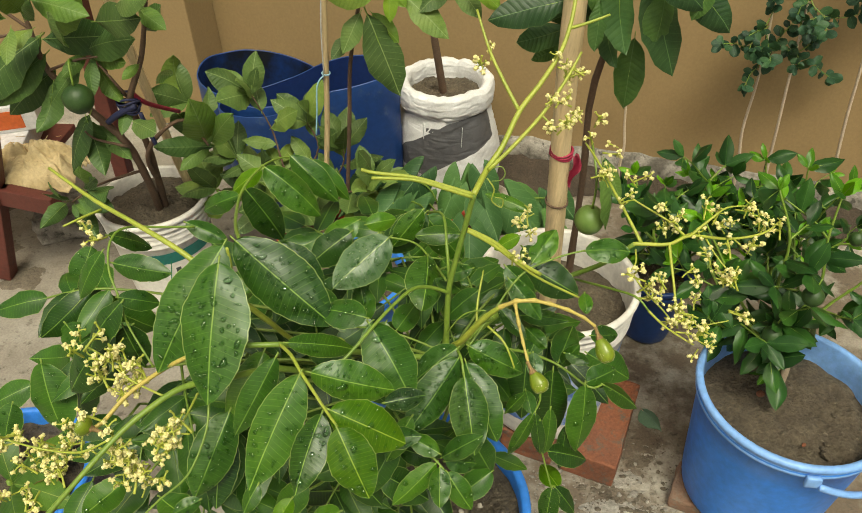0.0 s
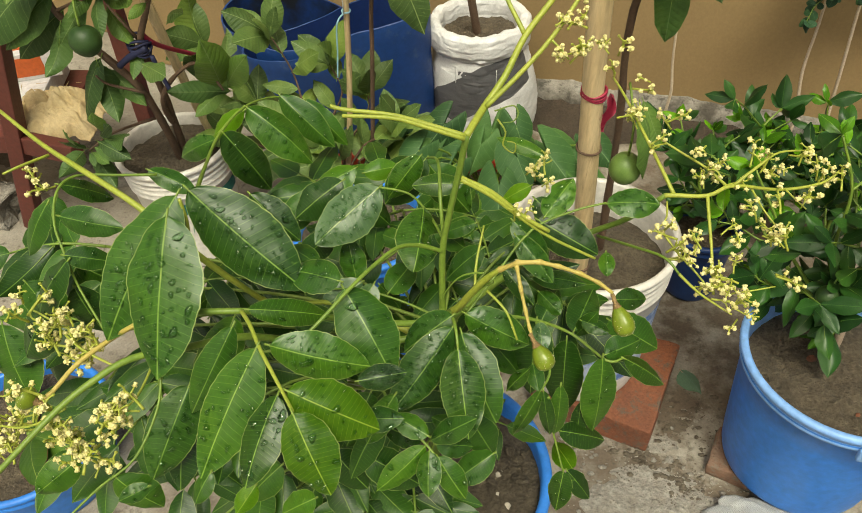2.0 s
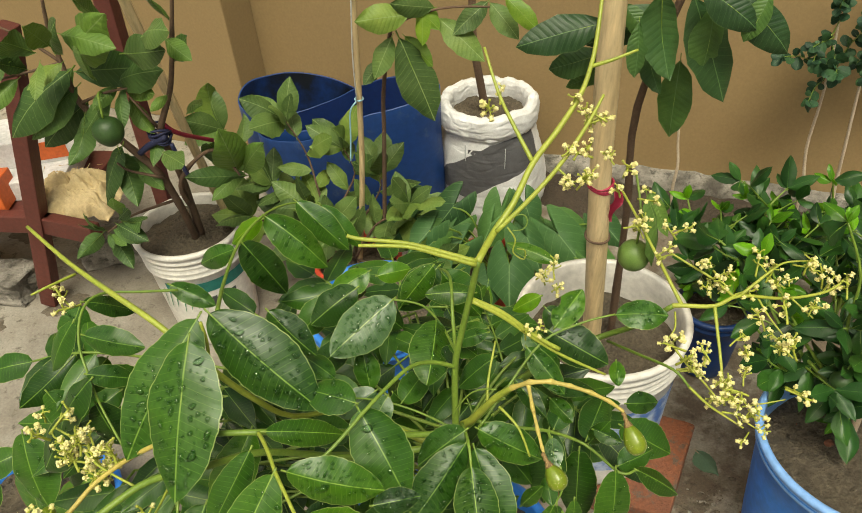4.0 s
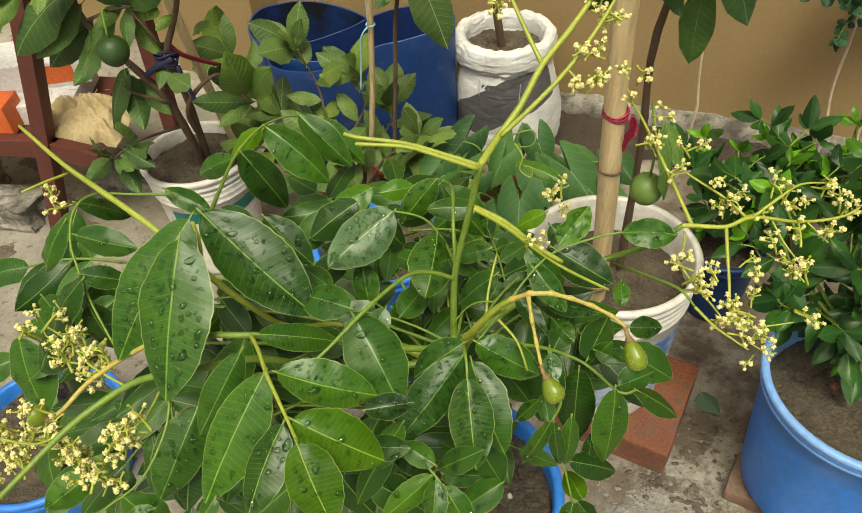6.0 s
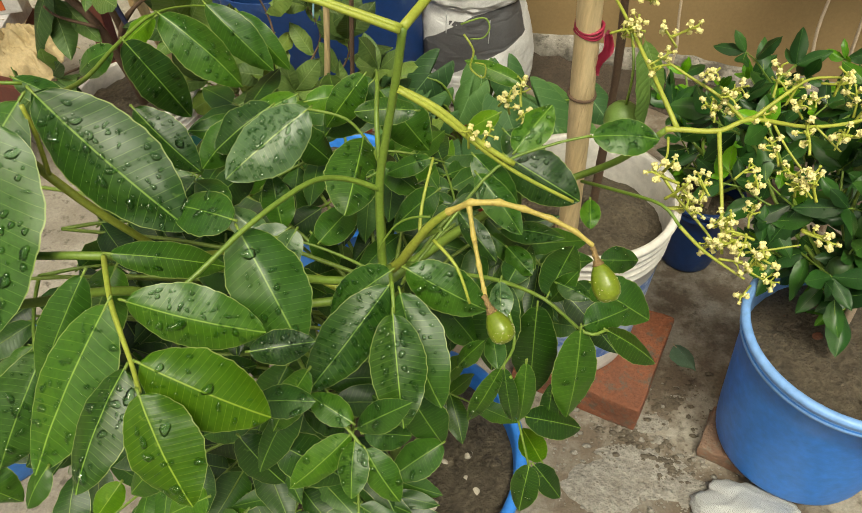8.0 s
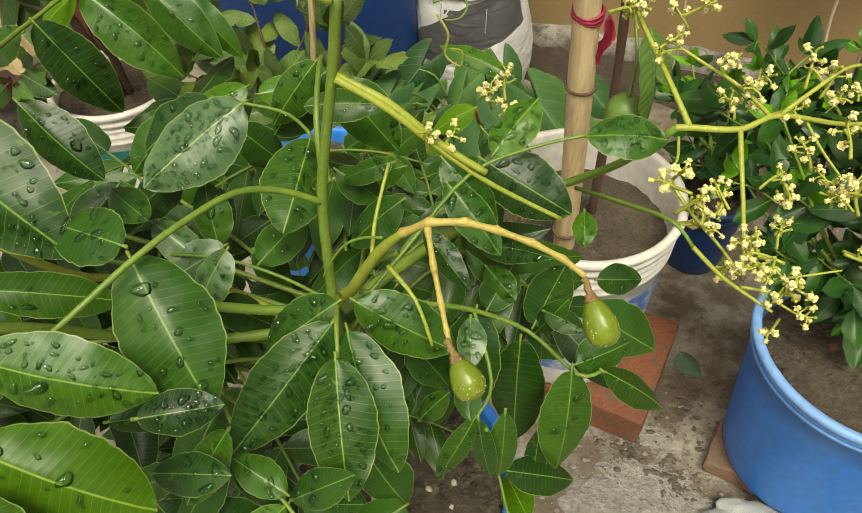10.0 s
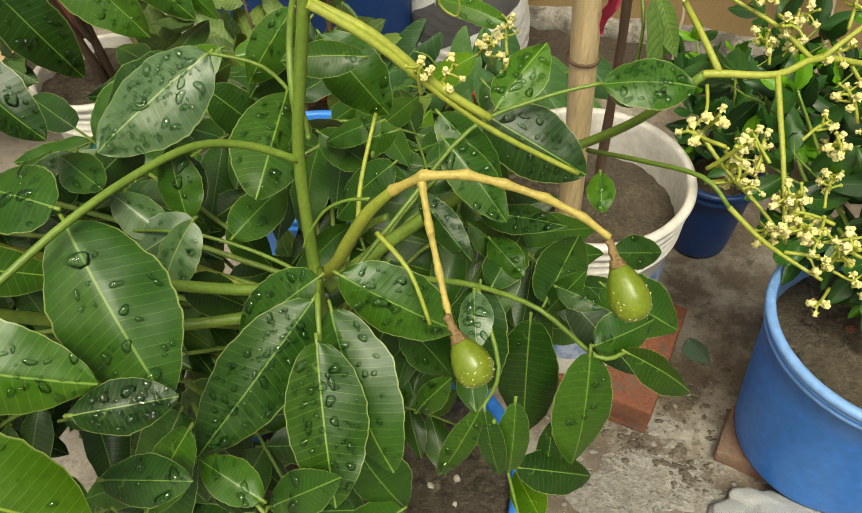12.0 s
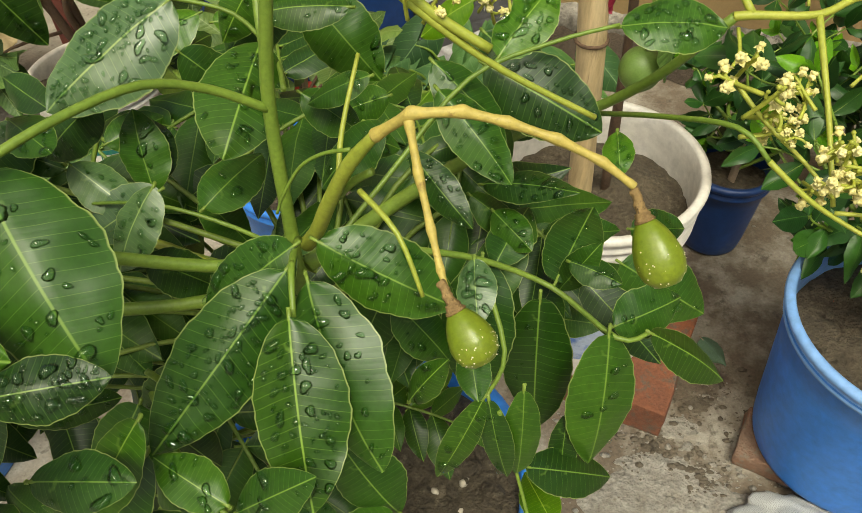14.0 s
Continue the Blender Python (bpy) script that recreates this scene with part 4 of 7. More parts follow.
sapling_leaf((-0.123, 1.130, 0.797), (-0.181, 1.110, 0.797))
sapling_leaf((-0.103, 1.145, 0.804), (-0.102, 1.125, 0.767), "guava_sprout")
sapling_leaf((-0.138, 1.160, 0.742), (-0.103, 1.140, 0.716), "guava_sprout")
sapling_leaf((-0.142, 1.130, 0.756), (-0.101, 1.110, 0.659))
sapling_leaf((-0.079, 1.145, 0.785), (-0.025, 1.125, 0.745))
sapling_leaf((0.003, 1.160, 0.806), (0.037, 1.140, 0.774))
sapling_leaf((-0.154, 1.130, 0.757), (-0.174, 1.110, 0.714))
sapling_leaf((-0.086, 1.145, 0.803), (-0.131, 1.125, 0.816))
sapling_leaf((-0.001, 1.160, 0.808), (-0.038, 1.140, 0.777))
sapling_leaf((0.027, 1.130, 0.833), (0.065, 1.110, 0.805), "guava_sprout")
sapling_leaf((-0.179, 1.145, 0.705), (-0.198, 1.125, 0.682))
sapling_leaf((-0.125, 1.160, 0.814), (-0.091, 1.140, 0.785), "guava_sprout")

stand(sapling, (-0.2492, 1.3023, 0.24), 1.12)

# bare trunk standing in the sack
st = thing("sack_sapling", (-0.028, 1.813, 0.27), "brown tree trunk growing out of the woven sack", "sapling")
part("trunk", tube([(0, 0, 0), (-0.02, -0.03, 0.15), (-0.035, -0.05, 0.3), (-0.03, -0.06, 0.55)], (0.012, 0.009), 9), "brown_bark", st)

# guava tree in the white paint bucket
rnd = random.Random(11)
guava = thing("guava_tree", (-0.6, 1.1, 0.275), "young guava tree with ribbed green leaves, in a paint bucket", "tree")


def wood(name, pts, radii, seg=8):
    return part(name, tube([Vector(p) - guava.location for p in pts], radii, seg, jitter=0.2), "brown_bark", guava)


wood("limb", [(-0.602, 1.1, 0.27), (-0.585, 1.06, 0.4), (-0.585, 1.03, 0.521), (-0.632, 1.03, 0.593), (-0.672, 1.02, 0.676), (-0.681, 1.03, 0.747), (-0.679, 1.03, 0.80), (-0.665, 1.03, 0.86)], (0.008, 0.0075, 0.007, 0.006, 0.005, 0.004, 0.003, 0.0025))
wood("limb", [(-0.595, 1.11, 0.27), (-0.562, 1.06, 0.468), (-0.556, 1.04, 0.56), (-0.552, 1.03, 0.62), (-0.508, 1.03, 0.708), (-0.474, 1.03, 0.814), (-0.455, 1.03, 0.88)], (0.0075, 0.007, 0.006, 0.0055, 0.0045, 0.0035, 0.0025))
wood("limb", [(-0.572, 1.07, 0.41), (-0.559, 1.04, 0.483), (-0.521, 1.03, 0.544), (-0.463, 1.03, 0.584), (-0.426, 1.02, 0.537)], (0.0055, 0.005, 0.004, 0.003, 0.0022))
for pts in ([(-0.672, 1.02, 0.676), (-0.614, 1.02, 0.701), (-0.56, 1.02, 0.713)], [(-0.681, 1.03, 0.747), (-0.734, 1.02, 0.734), (-0.798, 1.01, 0.720)], [(-0.552, 1.03, 0.62), (-0.579, 1.02, 0.693)], [(-0.574, 1.02, 0.521), (-0.62, 1.0, 0.55), (-0.63, 0.99, 0.575)], [(-0.681, 1.03, 0.747), (-0.73, 1.03, 0.79), (-0.79, 1.03, 0.82)]):
    wood("twig", pts, (0.003, 0.0016), 6)
wood("twig", [(-0.59, 1.06, 0.43), (-0.660, 1.010, 0.429), (-0.720, 1.000, 0.388)], (0.003, 0.0016), 6)


def guava_leaf(base, tip, kind):
    base, tip = Vector(base), Vector(tip)
    return leaf_between(guava, kind, base, tip, rnd, (0.1, -0.7, 0.65))


guava_leaf((-0.664, 1.017, 0.740), (-0.785, 0.970, 0.635), "guava")
guava_leaf((-0.670, 1.026, 0.704), (-0.757, 0.978, 0.626), "guava")
guava_leaf((-0.675, 1.044, 0.663), (-0.771, 1.012, 0.583), "guava")
guava_leaf((-0.660, 1.001, 0.665), (-0.687, 0.946, 0.601), "guava")
guava_leaf((-0.652, 1.018, 0.805), (-0.545, 0.981, 0.806), "guava")
guava_leaf((-0.691, 1.070, 0.705), (-0.531, 1.026, 0.748), "guava")
guava_leaf((-0.551, 0.999, 0.786), (-0.453, 0.954, 0.823), "guava_light")
guava_leaf((-0.608, 1.045, 0.704), (-0.499, 1.010, 0.754), "guava")
guava_leaf((-0.610, 1.044, 0.698), (-0.633, 0.988, 0.685), "guava")
guava_leaf((-0.597, 1.037, 0.700), (-0.586, 0.984, 0.656), "guava")
guava_leaf((-0.598, 1.047, 0.671), (-0.556, 1.015, 0.623), "guava")
guava_leaf((-0.601, 1.053, 0.686), (-0.525, 1.005, 0.711), "guava")
guava_leaf((-0.630, 1.021, 0.588), (-0.684, 0.990, 0.476), "guava")
guava_leaf((-0.668, 1.061, 0.507), (-0.609, 1.016, 0.526), "guava")
guava_leaf((-0.564, 1.050, 0.599), (-0.568, 0.994, 0.568), "guava")
guava_leaf((-0.688, 0.990, 0.788), (-0.685, 0.932, 0.838), "guava_light")
guava_leaf((-0.746, 1.028, 0.732), (-0.748, 0.974, 0.776), "guava")
guava_leaf((-0.643, 0.971, 0.812), (-0.626, 0.913, 0.876), "guava_light")
guava_leaf((-0.663, 1.002, 0.782), (-0.613, 0.969, 0.856), "guava_light")
guava_leaf((-0.506, 1.010, 0.707), (-0.523, 0.973, 0.700), "guava")
guava_leaf((-0.513, 1.068, 0.639), (-0.459, 1.024, 0.681), "guava")
guava_leaf((-0.494, 1.044, 0.750), (-0.440, 1.005, 0.818), "guava")
guava_leaf((-0.494, 0.976, 0.830), (-0.429, 0.934, 0.866), "guava_light")
guava_leaf((-0.488, 1.025, 0.799), (-0.429, 0.977, 0.793), "guava")
guava_leaf((-0.531, 0.981, 0.611), (-0.467, 0.924, 0.635), "guava_light")
guava_leaf((-0.442, 1.048, 0.522), (-0.427, 0.990, 0.659), "guava")
guava_leaf((-0.432, 1.060, 0.503), (-0.521, 1.000, 0.541), "guava")
guava_leaf((-0.429, 1.047, 0.523), (-0.365, 1.012, 0.619), "guava")
guava_leaf((-0.442, 1.060, 0.505), (-0.484, 1.001, 0.488), "guava")
guava_leaf((-0.453, 1.063, 0.507), (-0.466, 1.016, 0.607), "guava")
guava_leaf((-0.650, 0.990, 0.772), (-0.702, 0.954, 0.743), "guava_light")
guava_leaf((-0.687, 1.058, 0.720), (-0.721, 1.011, 0.675), "guava")
guava_leaf((-0.585, 0.960, 0.766), (-0.575, 0.928, 0.839), "guava_light")
guava_leaf((-0.664, 1.060, 0.731), (-0.554, 1.000, 0.851), "guava")
guava_leaf((-0.753, 1.006, 0.727), (-0.808, 0.952, 0.687), "guava")
guava_leaf((-0.757, 1.029, 0.723), (-0.761, 0.994, 0.809), "guava")
guava_leaf((-0.664, 0.961, 0.789), (-0.658, 0.908, 0.757), "guava_light")
guava_leaf((-0.753, 1.001, 0.759), (-0.817, 0.970, 0.726), "guava_light")
guava_leaf((-0.831, 1.043, 0.668), (-0.896, 1.012, 0.605), "guava")
guava_leaf((-0.826, 1.050, 0.726), (-0.817, 1.010, 0.806), "guava")
guava_leaf((-0.598, 1.062, 0.809), (-0.597, 1.002, 0.873), "guava")
guava_leaf((-0.475, 1.035, 0.829), (-0.470, 0.975, 0.900), "guava")
guava_leaf((-0.612, 1.022, 0.696), (-0.672, 0.989, 0.628), "guava")
guava_leaf((-0.638, 1.042, 0.550), (-0.574, 1.011, 0.498), "guava")
guava_leaf((-0.634, 1.014, 0.584), (-0.613, 0.972, 0.489), "guava")
guava_leaf((-0.724, 1.000, 0.392), (-0.749, 0.970, 0.435), "guava")
guava_leaf((-0.734, 1.000, 0.383), (-0.791, 0.970, 0.335), "guava")
guava_leaf((-0.723, 1.000, 0.381), (-0.700, 0.970, 0.375), "guava")
guava_leaf((-0.716, 1.000, 0.384), (-0.678, 0.970, 0.319), "guava")
guava_leaf((-0.706, 1.000, 0.397), (-0.631, 0.970, 0.399), "guava")
guava_leaf((-0.694, 1.000, 0.413), (-0.620, 0.970, 0.402), "guava")
guava_leaf((-0.683, 1.000, 0.428), (-0.633, 0.970, 0.484), "guava")
guava_leaf((-0.680, 1.000, 0.422), (-0.614, 0.970, 0.458), "guava")
guava_leaf((-0.735, 1.000, 0.394), (-0.727, 0.970, 0.465), "guava")
guava_leaf((-0.669, 1.000, 0.437), (-0.654, 0.970, 0.510), "guava")
guava_leaf((-0.717, 1.000, 0.381), (-0.669, 0.970, 0.386), "guava")
gf = bmesh.new()
bmesh.ops.create_uvsphere(gf, u_segments=28, v_segments=18, radius=0.025)
for v in gf.verts:
    v.co *= 1 + 0.04 * noise.noise(v.co * 60)
part("fruit", gf, "lime_skin", guava, "round dark green unripe guava", m=pose(-0.006, -0.13, 0.384))
part("fruit_stalk", tube([(-0.006, -0.13, 0.41), (-0.012, -0.11, 0.44), (-0.025, -0.08, 0.425)], 0.002, 6), "green_stem", guava)
cord = bmesh.new()
for k in range(5):
    c = Vector((-0.556, 1.03, 0.60 + k * 0.006)) - guava.location
    tube([c + Vector(((0.016 + 0.004 * (k % 2)) * math.cos(a), 0.013 * math.sin(a), 0.004 * math.sin(a * 2 + k))) for a in (2 * math.pi * i / 12 for i in range(13))], 0.0022, 6, cord)
tube([Vector(p) - guava.location for p in ((-0.60, 1.02, 0.575), (-0.575, 1.02, 0.595), (-0.54, 1.02, 0.615))], 0.006, 6, cord)
tube([Vector(p) - guava.location for p in ((-0.535, 1.02, 0.60), (-0.53, 1.02, 0.56), (-0.522, 1.02, 0.52))], 0.004, 6, cord)
part("binding", cord, "navy_cord", guava, "dark navy cord wound round the limbs")
gs = thing("guava_stake", (-0.565, 1.19, 0.27), "pale bamboo stake beside the guava trunk", "stake")
part("cane", tube([(0, 0, 0), (-0.004, -0.03, 0.15), (-0.001, -0.1, 0.508), (0.0, -0.12, 0.6)], (0.0095, 0.0092, 0.009, 0.0085), 9), "bamboo", gs)

stand(guava, (-0.69, 1.2414, 0.275), 1.12)
stand(gs, (-0.657, 1.354, 0.27), 1.129)

# young guava behind
rnd = random.Random(12)
shrub = thing("young_guava", (-0.28, 1.17, 0.16), "young guava shrub with light green upright leaves, in a red pot", "shrub")
for b in ((-0.27, 0.08, 0.3), (-0.13, 0.08, 0.33), (-0.02, 0.09, 0.26), (0.06, 0.06, 0.22), (-0.17, 0.03, 0.2), (-0.22, 0.0, 0.13), (-0.08, 0.0, 0.16), (-0.02, -0.06, 0.18), (0.12, 0.0, 0.15), (0.14, -0.05, 0.24), (0.2, -0.1, 0.14)):
    tw = bent((0, 0, 0.02), b, rnd, 0.02)
    part("twig", tube(tw, (0.0035, 0.0015), 6), "brown_bark", shrub)
    leafy(shrub, tw, "guava_light", 5, 0.95, rnd, 0.5, 0.0, 0.8, 5)

stand(shrub, (-0.3303, 1.3095, 0.16), 1.098)

# guava with large leaves, in the white bucket
rnd = random.Random(13)
big = thing("guava_tree", (0.25, 0.885, 0.31), "slender guava tree with large drooping ribbed leaves, in a white bucket", "tree")
trunk = [(0, 0, 0), (-0.02, 0.01, 0.3), (-0.04, 0.0, 0.5), (-0.01, -0.02, 0.72), (0.03, -0.03, 0.95)]
part("trunk", tube(trunk, (0.006, 0.0035), 9, jitter=0.3), "brown_bark", big)
for base, tip in (
    ((0.147, 0.830, 0.956), (0.048, 0.810, 0.932)),
    ((0.155, 0.850, 0.908), (0.088, 0.830, 0.893)),
    ((0.162, 0.870, 0.873), (0.112, 0.850, 0.857)),
    ((0.199, 0.830, 0.992), (0.224, 0.810, 0.897)),
    ((0.238, 0.850, 0.977), (0.296, 0.830, 0.859)),
    ((0.245, 0.870, 0.888), (0.250, 0.850, 0.790)),
    ((0.181, 0.830, 0.957), (0.184, 0.810, 0.899)),
    ((0.285, 0.850, 0.979), (0.349, 0.830, 0.925)),
    ((0.211, 0.870, 0.953), (0.129, 0.850, 0.915)),
    ((0.236, 0.830, 1.000), (0.301, 0.810, 0.963)),
    ((0.259, 0.850, 0.971), (0.260, 0.830, 0.891)),
    ((0.204, 0.870, 0.907), (0.226, 0.850, 0.853)),
    ((0.309, 0.830, 0.995), (0.291, 0.810, 0.948)),
    ((0.164, 0.850, 0.968), (0.203, 0.830, 0.928)),
):
    leaf_between(big, "guava_big", base, tip, rnd)
gf = bmesh.new()
bmesh.ops.create_uvsphere(gf, u_segments=24, v_segments=16, radius=0.023)
for v in gf.verts:
    v.co.z *= 1.06
part("fruit", gf, "guava_skin", big, "round pale green unripe guava", m=pose(-0.0139, -0.0675, 0.2936))
part("fruit_stalk", tube([(-0.0139, -0.0675, 0.318), (-0.014, -0.05, 0.36), (-0.022, 0.0, 0.39)], 0.0018, 6), "green_stem", big)
put_leaf(big, "guava", (-0.014, -0.06, 0.4), (0.02, -0.02, -0.09), (0.75, -0.55, 0.2), 0.95, rnd)
put_leaf(big, "guava", (-0.01, -0.05, 0.4), (0.04, -0.03, -0.07), (0.3, -0.8, 0.3), 0.6, rnd)

stand(big, (0.2497, 0.9235, 0.32), 1.0325)

# small broad-leaved plant in the left-hand bucket
rnd = random.Random(17)
broad = thing("broad_leaf_seedling", (-0.78, 0.575, 0.125), "small plant with broad brown-edged leaves in crumbly soil", "plant")
for tip in ((0.16, -0.05, 0.03), (0.12, 0.08, 0.06), (-0.05, 0.1, 0.09), (0.1, -0.12, 0.05), (0.15, 0.02, 0.1)):
    put_leaf(broad, "broad", (0.01, 0, 0.02), tip, (0, -0.3, 1), 0.95, rnd)
part("stem", tube([(0, 0, -0.02), (0.005, 0, 0.03)], 0.005, 7), "green_stem", broad)

# arrow-leaved plants in the red pot
rnd = random.Random(14)
taro = thing("arrowhead_plant", (0.04, 1.19, 0.14), "clump of arrow-shaped matt green leaves in a red pot", "plant")


def arrow_leaf(name, s, seed):
    bm = bmesh.new()
    uv = bm.loops.layers.uv.new("UVMap")
    ed = bm.verts.layers.float.new("edge")
    half = [(1.0, 0.0), (0.86, 0.07), (0.68, 0.19), (0.48, 0.31), (0.25, 0.4), (0.02, 0.44), (-0.2, 0.43), (-0.42, 0.4), (-0.6, 0.33), (-0.68, 0.25), (-0.56, 0.17), (-0.38, 0.1), (-0.2, 0.045), (-0.1, 0.0)]
    both = half + [(x, -y) for x, y in half[-2:0:-1]]
    n = len(both)
    c = bm.verts.new((0, 0, 0.01 * s))
    rim = [(math.atan2(y, x), s * math.hypot(x, y * 1.5)) for x, y in both]
    rings = []
    for k in (0.3, 0.55, 0.8, 1.0):
        row = []
        for a, r in rim:
            v = bm.verts.new((r * k * math.cos(a), r * k * math.sin(a) * 0.8, s * (0.14 * k - 0.26 * k * k - 0.16 * abs(math.sin(a)) * k) + s * 0.05 * noise.noise((a * 2, k * 2, seed))))
            v[ed] = k
            row.append(v)
        rings.append(row)
    for j in range(n):
        bm.faces.new((c, rings[0][j], rings[0][(j + 1) % n]))
        for p, q in zip(rings, rings[1:]):
            bm.faces.new((p[j], q[j], q[(j + 1) % n], p[(j + 1) % n]))
    for f in bm.faces:
        for lp in f.loops:
            lp[uv].uv = (lp.vert.co.x / s * 0.6 + 0.4, lp.vert.co.y / s * 2.2)
    return finish(bm, name, "taro_leaf")


ARROWS = [arrow_leaf("leaf", 0.085, s) for s in range(4)]
for i in range(26):
    a = i * 2.4
    d = 0.03 + 0.2 * math.sqrt(rnd.random())
    tip = Vector((d * math.cos(a) * 1.15 + 0.01, d * math.sin(a) * 0.6 - 0.08, 0.15 + 0.11 * rnd.random() - d * 0.2))
    part("stalk", tube([(0.3 * tip.x * 0.3, 0.1 * tip.y, 0.02), tip * 0.6 + Vector((0, 0, 0.05)), tip], (0.0026, 0.0018), 6), "green_stem", taro)
    m = aim(tip, tip + Vector((math.cos(a) * 0.7, math.sin(a) * 0.4 - 0.7, -0.45)), Vector((rnd.uniform(-0.4, 0.4), -0.7, 0.7))) @ Matrix.Scale(rnd.uniform(0.7, 1.15), 4)
    part("leaf", ARROWS[i % 4], None, taro, m=m)

stand(taro, (0.0204, 1.3154, 0.14), 1.08)


# citrus bushes
def lime(plant, at, r):
    bm = bmesh.new()
    bmesh.ops.create_uvsphere(bm, u_segments=20, v_segments=14, radius=r)
    for v in bm.verts:
        v.co.z *= 1.0 + 0.08 * (abs(v.co.z) / r) ** 6
    part("fruit", bm, "lime_skin", plant, "round dark green unripe lime", m=pose(*at))
    part("fruit_stalk", tube([Vector(at) + Vector((0, 0, r * 0.95)), Vector(at) + Vector((0.004, 0.003, r + 0.018))], 0.0014, 5), "green_stem", plant)


def citrus(at, label, tips, seed, fruits, size=0.92, n=5, low=1.0):
    rnd = random.Random(seed)
    bush = thing("citrus_bush", at, label, "shrub", "citrus bushes")
    tips = [(x, y, z * low) for x, y, z in tips]
    hub = Vector((0, 0, 0.1))
    part("trunk", tube([(0, 0, -0.03), (0.004, 0.0, 0.05), hub], (0.008, 0.0065), 8), "grey_bark", bush)
    for b in tips:
        tw = bent(hub * rnd.uniform(0.3, 1.1), b, rnd, 0.015)
        part("twig", tube(tw, (0.0042, 0.0016), 6), "green_stem", bush)
        leafy(bush, tw, "citrus", n, size, rnd, 0.3, 0.25, 0.9, 3, young="citrus_young" if rnd.random() < 0.65 else None)
        for k in range(2):
            mid = tw[2 + k]
            b2 = Vector(mid) + Vector((rnd.uniform(-0.08, 0.08), rnd.uniform(-0.08, 0.06), rnd.uniform(0.0, 0.09)))
            t2 = bent(mid, b2, rnd, 0.006, 3)
            part("twig", tube(t2, (0.0022, 0.0012), 5), "green_stem", bush)
            leafy(bush, t2, "citrus", 3, size * 0.9, rnd, 0.4, 0.2, 0.9, 2, young="citrus_young" if rnd.random() < 0.2 else None)
    for p in fruits:
        lime(bush, p, 0.0165)
    return bush


citrus((0.618, 0.757, 0.27), "bushy citrus plant with glossy leaves and limes, in a blue tub", [(-0.17, 0.1, 0.32), (-0.08, 0.08, 0.4), (0.03, 0.1, 0.38), (-0.19, 0.12, 0.22), (-0.04, 0.12, 0.24), (0.11, 0.06, 0.32), (-0.13, 0.05, 0.15), (0.0, 0.03, 0.14), (-0.22, 0.16, 0.3), (0.0, 0.16, 0.3), (-0.1, 0.07, 0.08), (-0.02, 0.0, 0.07)], 21, [(-0.05, -0.01, 0.17), (-0.02, -0.02, 0.27), (-0.11, 0.09, 0.2), (0.05, -0.02, 0.35)])
citrus((0.505, 1.165, 0.155), "low citrus bush with dark leaves, in a small blue pot", [(-0.1, 0.05, 0.25), (-0.02, 0.06, 0.3), (0.08, 0.05, 0.28), (0.16, 0.02, 0.3), (0.02, -0.04, 0.2), (0.1, -0.05, 0.18), (-0.06, 0.0, 0.12), (0.22, 0.05, 0.25), (0.02, 0.1, 0.2), (-0.08, 0.1, 0.3), (0.12, 0.12, 0.32)], 22, [(0.06, -0.06, 0.2), (0.17, -0.03, 0.18)], 0.95, 6, 0.84)
citrus((0.82, 1.29, 0.0), "citrus bush with dark leaves by the wall", [(-0.2, 0.0, 0.44), (-0.1, 0.02, 0.5), (0.0, 0.02, 0.48), (0.1, 0.0, 0.44), (-0.18, -0.05, 0.32), (0.02, -0.08, 0.36), (0.15, -0.06, 0.3), (0.0, 0.1, 0.36), (-0.1, -0.08, 0.4), (0.22, 0.0, 0.42), (-0.24, 0.08, 0.4)], 23, [(-0.02, -0.1, 0.32), (-0.14, -0.1, 0.35), (0.1, -0.1, 0.3)], 0.95, 6, 0.85)

# moringa saplings by the wall
rnd = random.Random(15)
for k, (foot, top) in enumerate((((0.84, 1.72, 0.0), (0.8, 1.73, 0.64)), ((0.93, 1.7, 0.0), (0.87, 1.71, 0.7)), ((1.1, 1.66, 0.0), (1.0, 1.68, 0.84)), ((0.52, 1.8, 0.0), (0.5, 1.82, 0.36)))):
    mor = thing("moringa_sapling", foot, "thin pale-stemmed moringa sapling with small rounded leaflets by the wall" if k < 3 else "bare thin sapling stem by the wall", "sapling", "saplings by the wall")
    up = Vector(top) - Vector(foot)
    line = bent((0, 0, 0), up, rnd, 0.005, 5)
    part("trunk", tube(line, (0.005, 0.003), 7), "pale_bark", mor)
    if k == 3:
        continue
    for i in range(9):
        a = up * rnd.uniform(0.7, 1.0)
        b = a + Vector((rnd.uniform(-0.13, 0.13), rnd.uniform(-0.1, 0.0), rnd.uniform(-0.1, 0.12)))
        fr = bent(a, b, rnd, 0.008, 3)
        part("frond_stalk", tube(fr, (0.0018, 0.001), 5), "green_stem", mor)
        leafy(mor, fr, "moringa", 10, rnd.uniform(0.68, 0.95), rnd, 0.25, 0.2, 1.0, 3, (0, -0.9, 0.4))


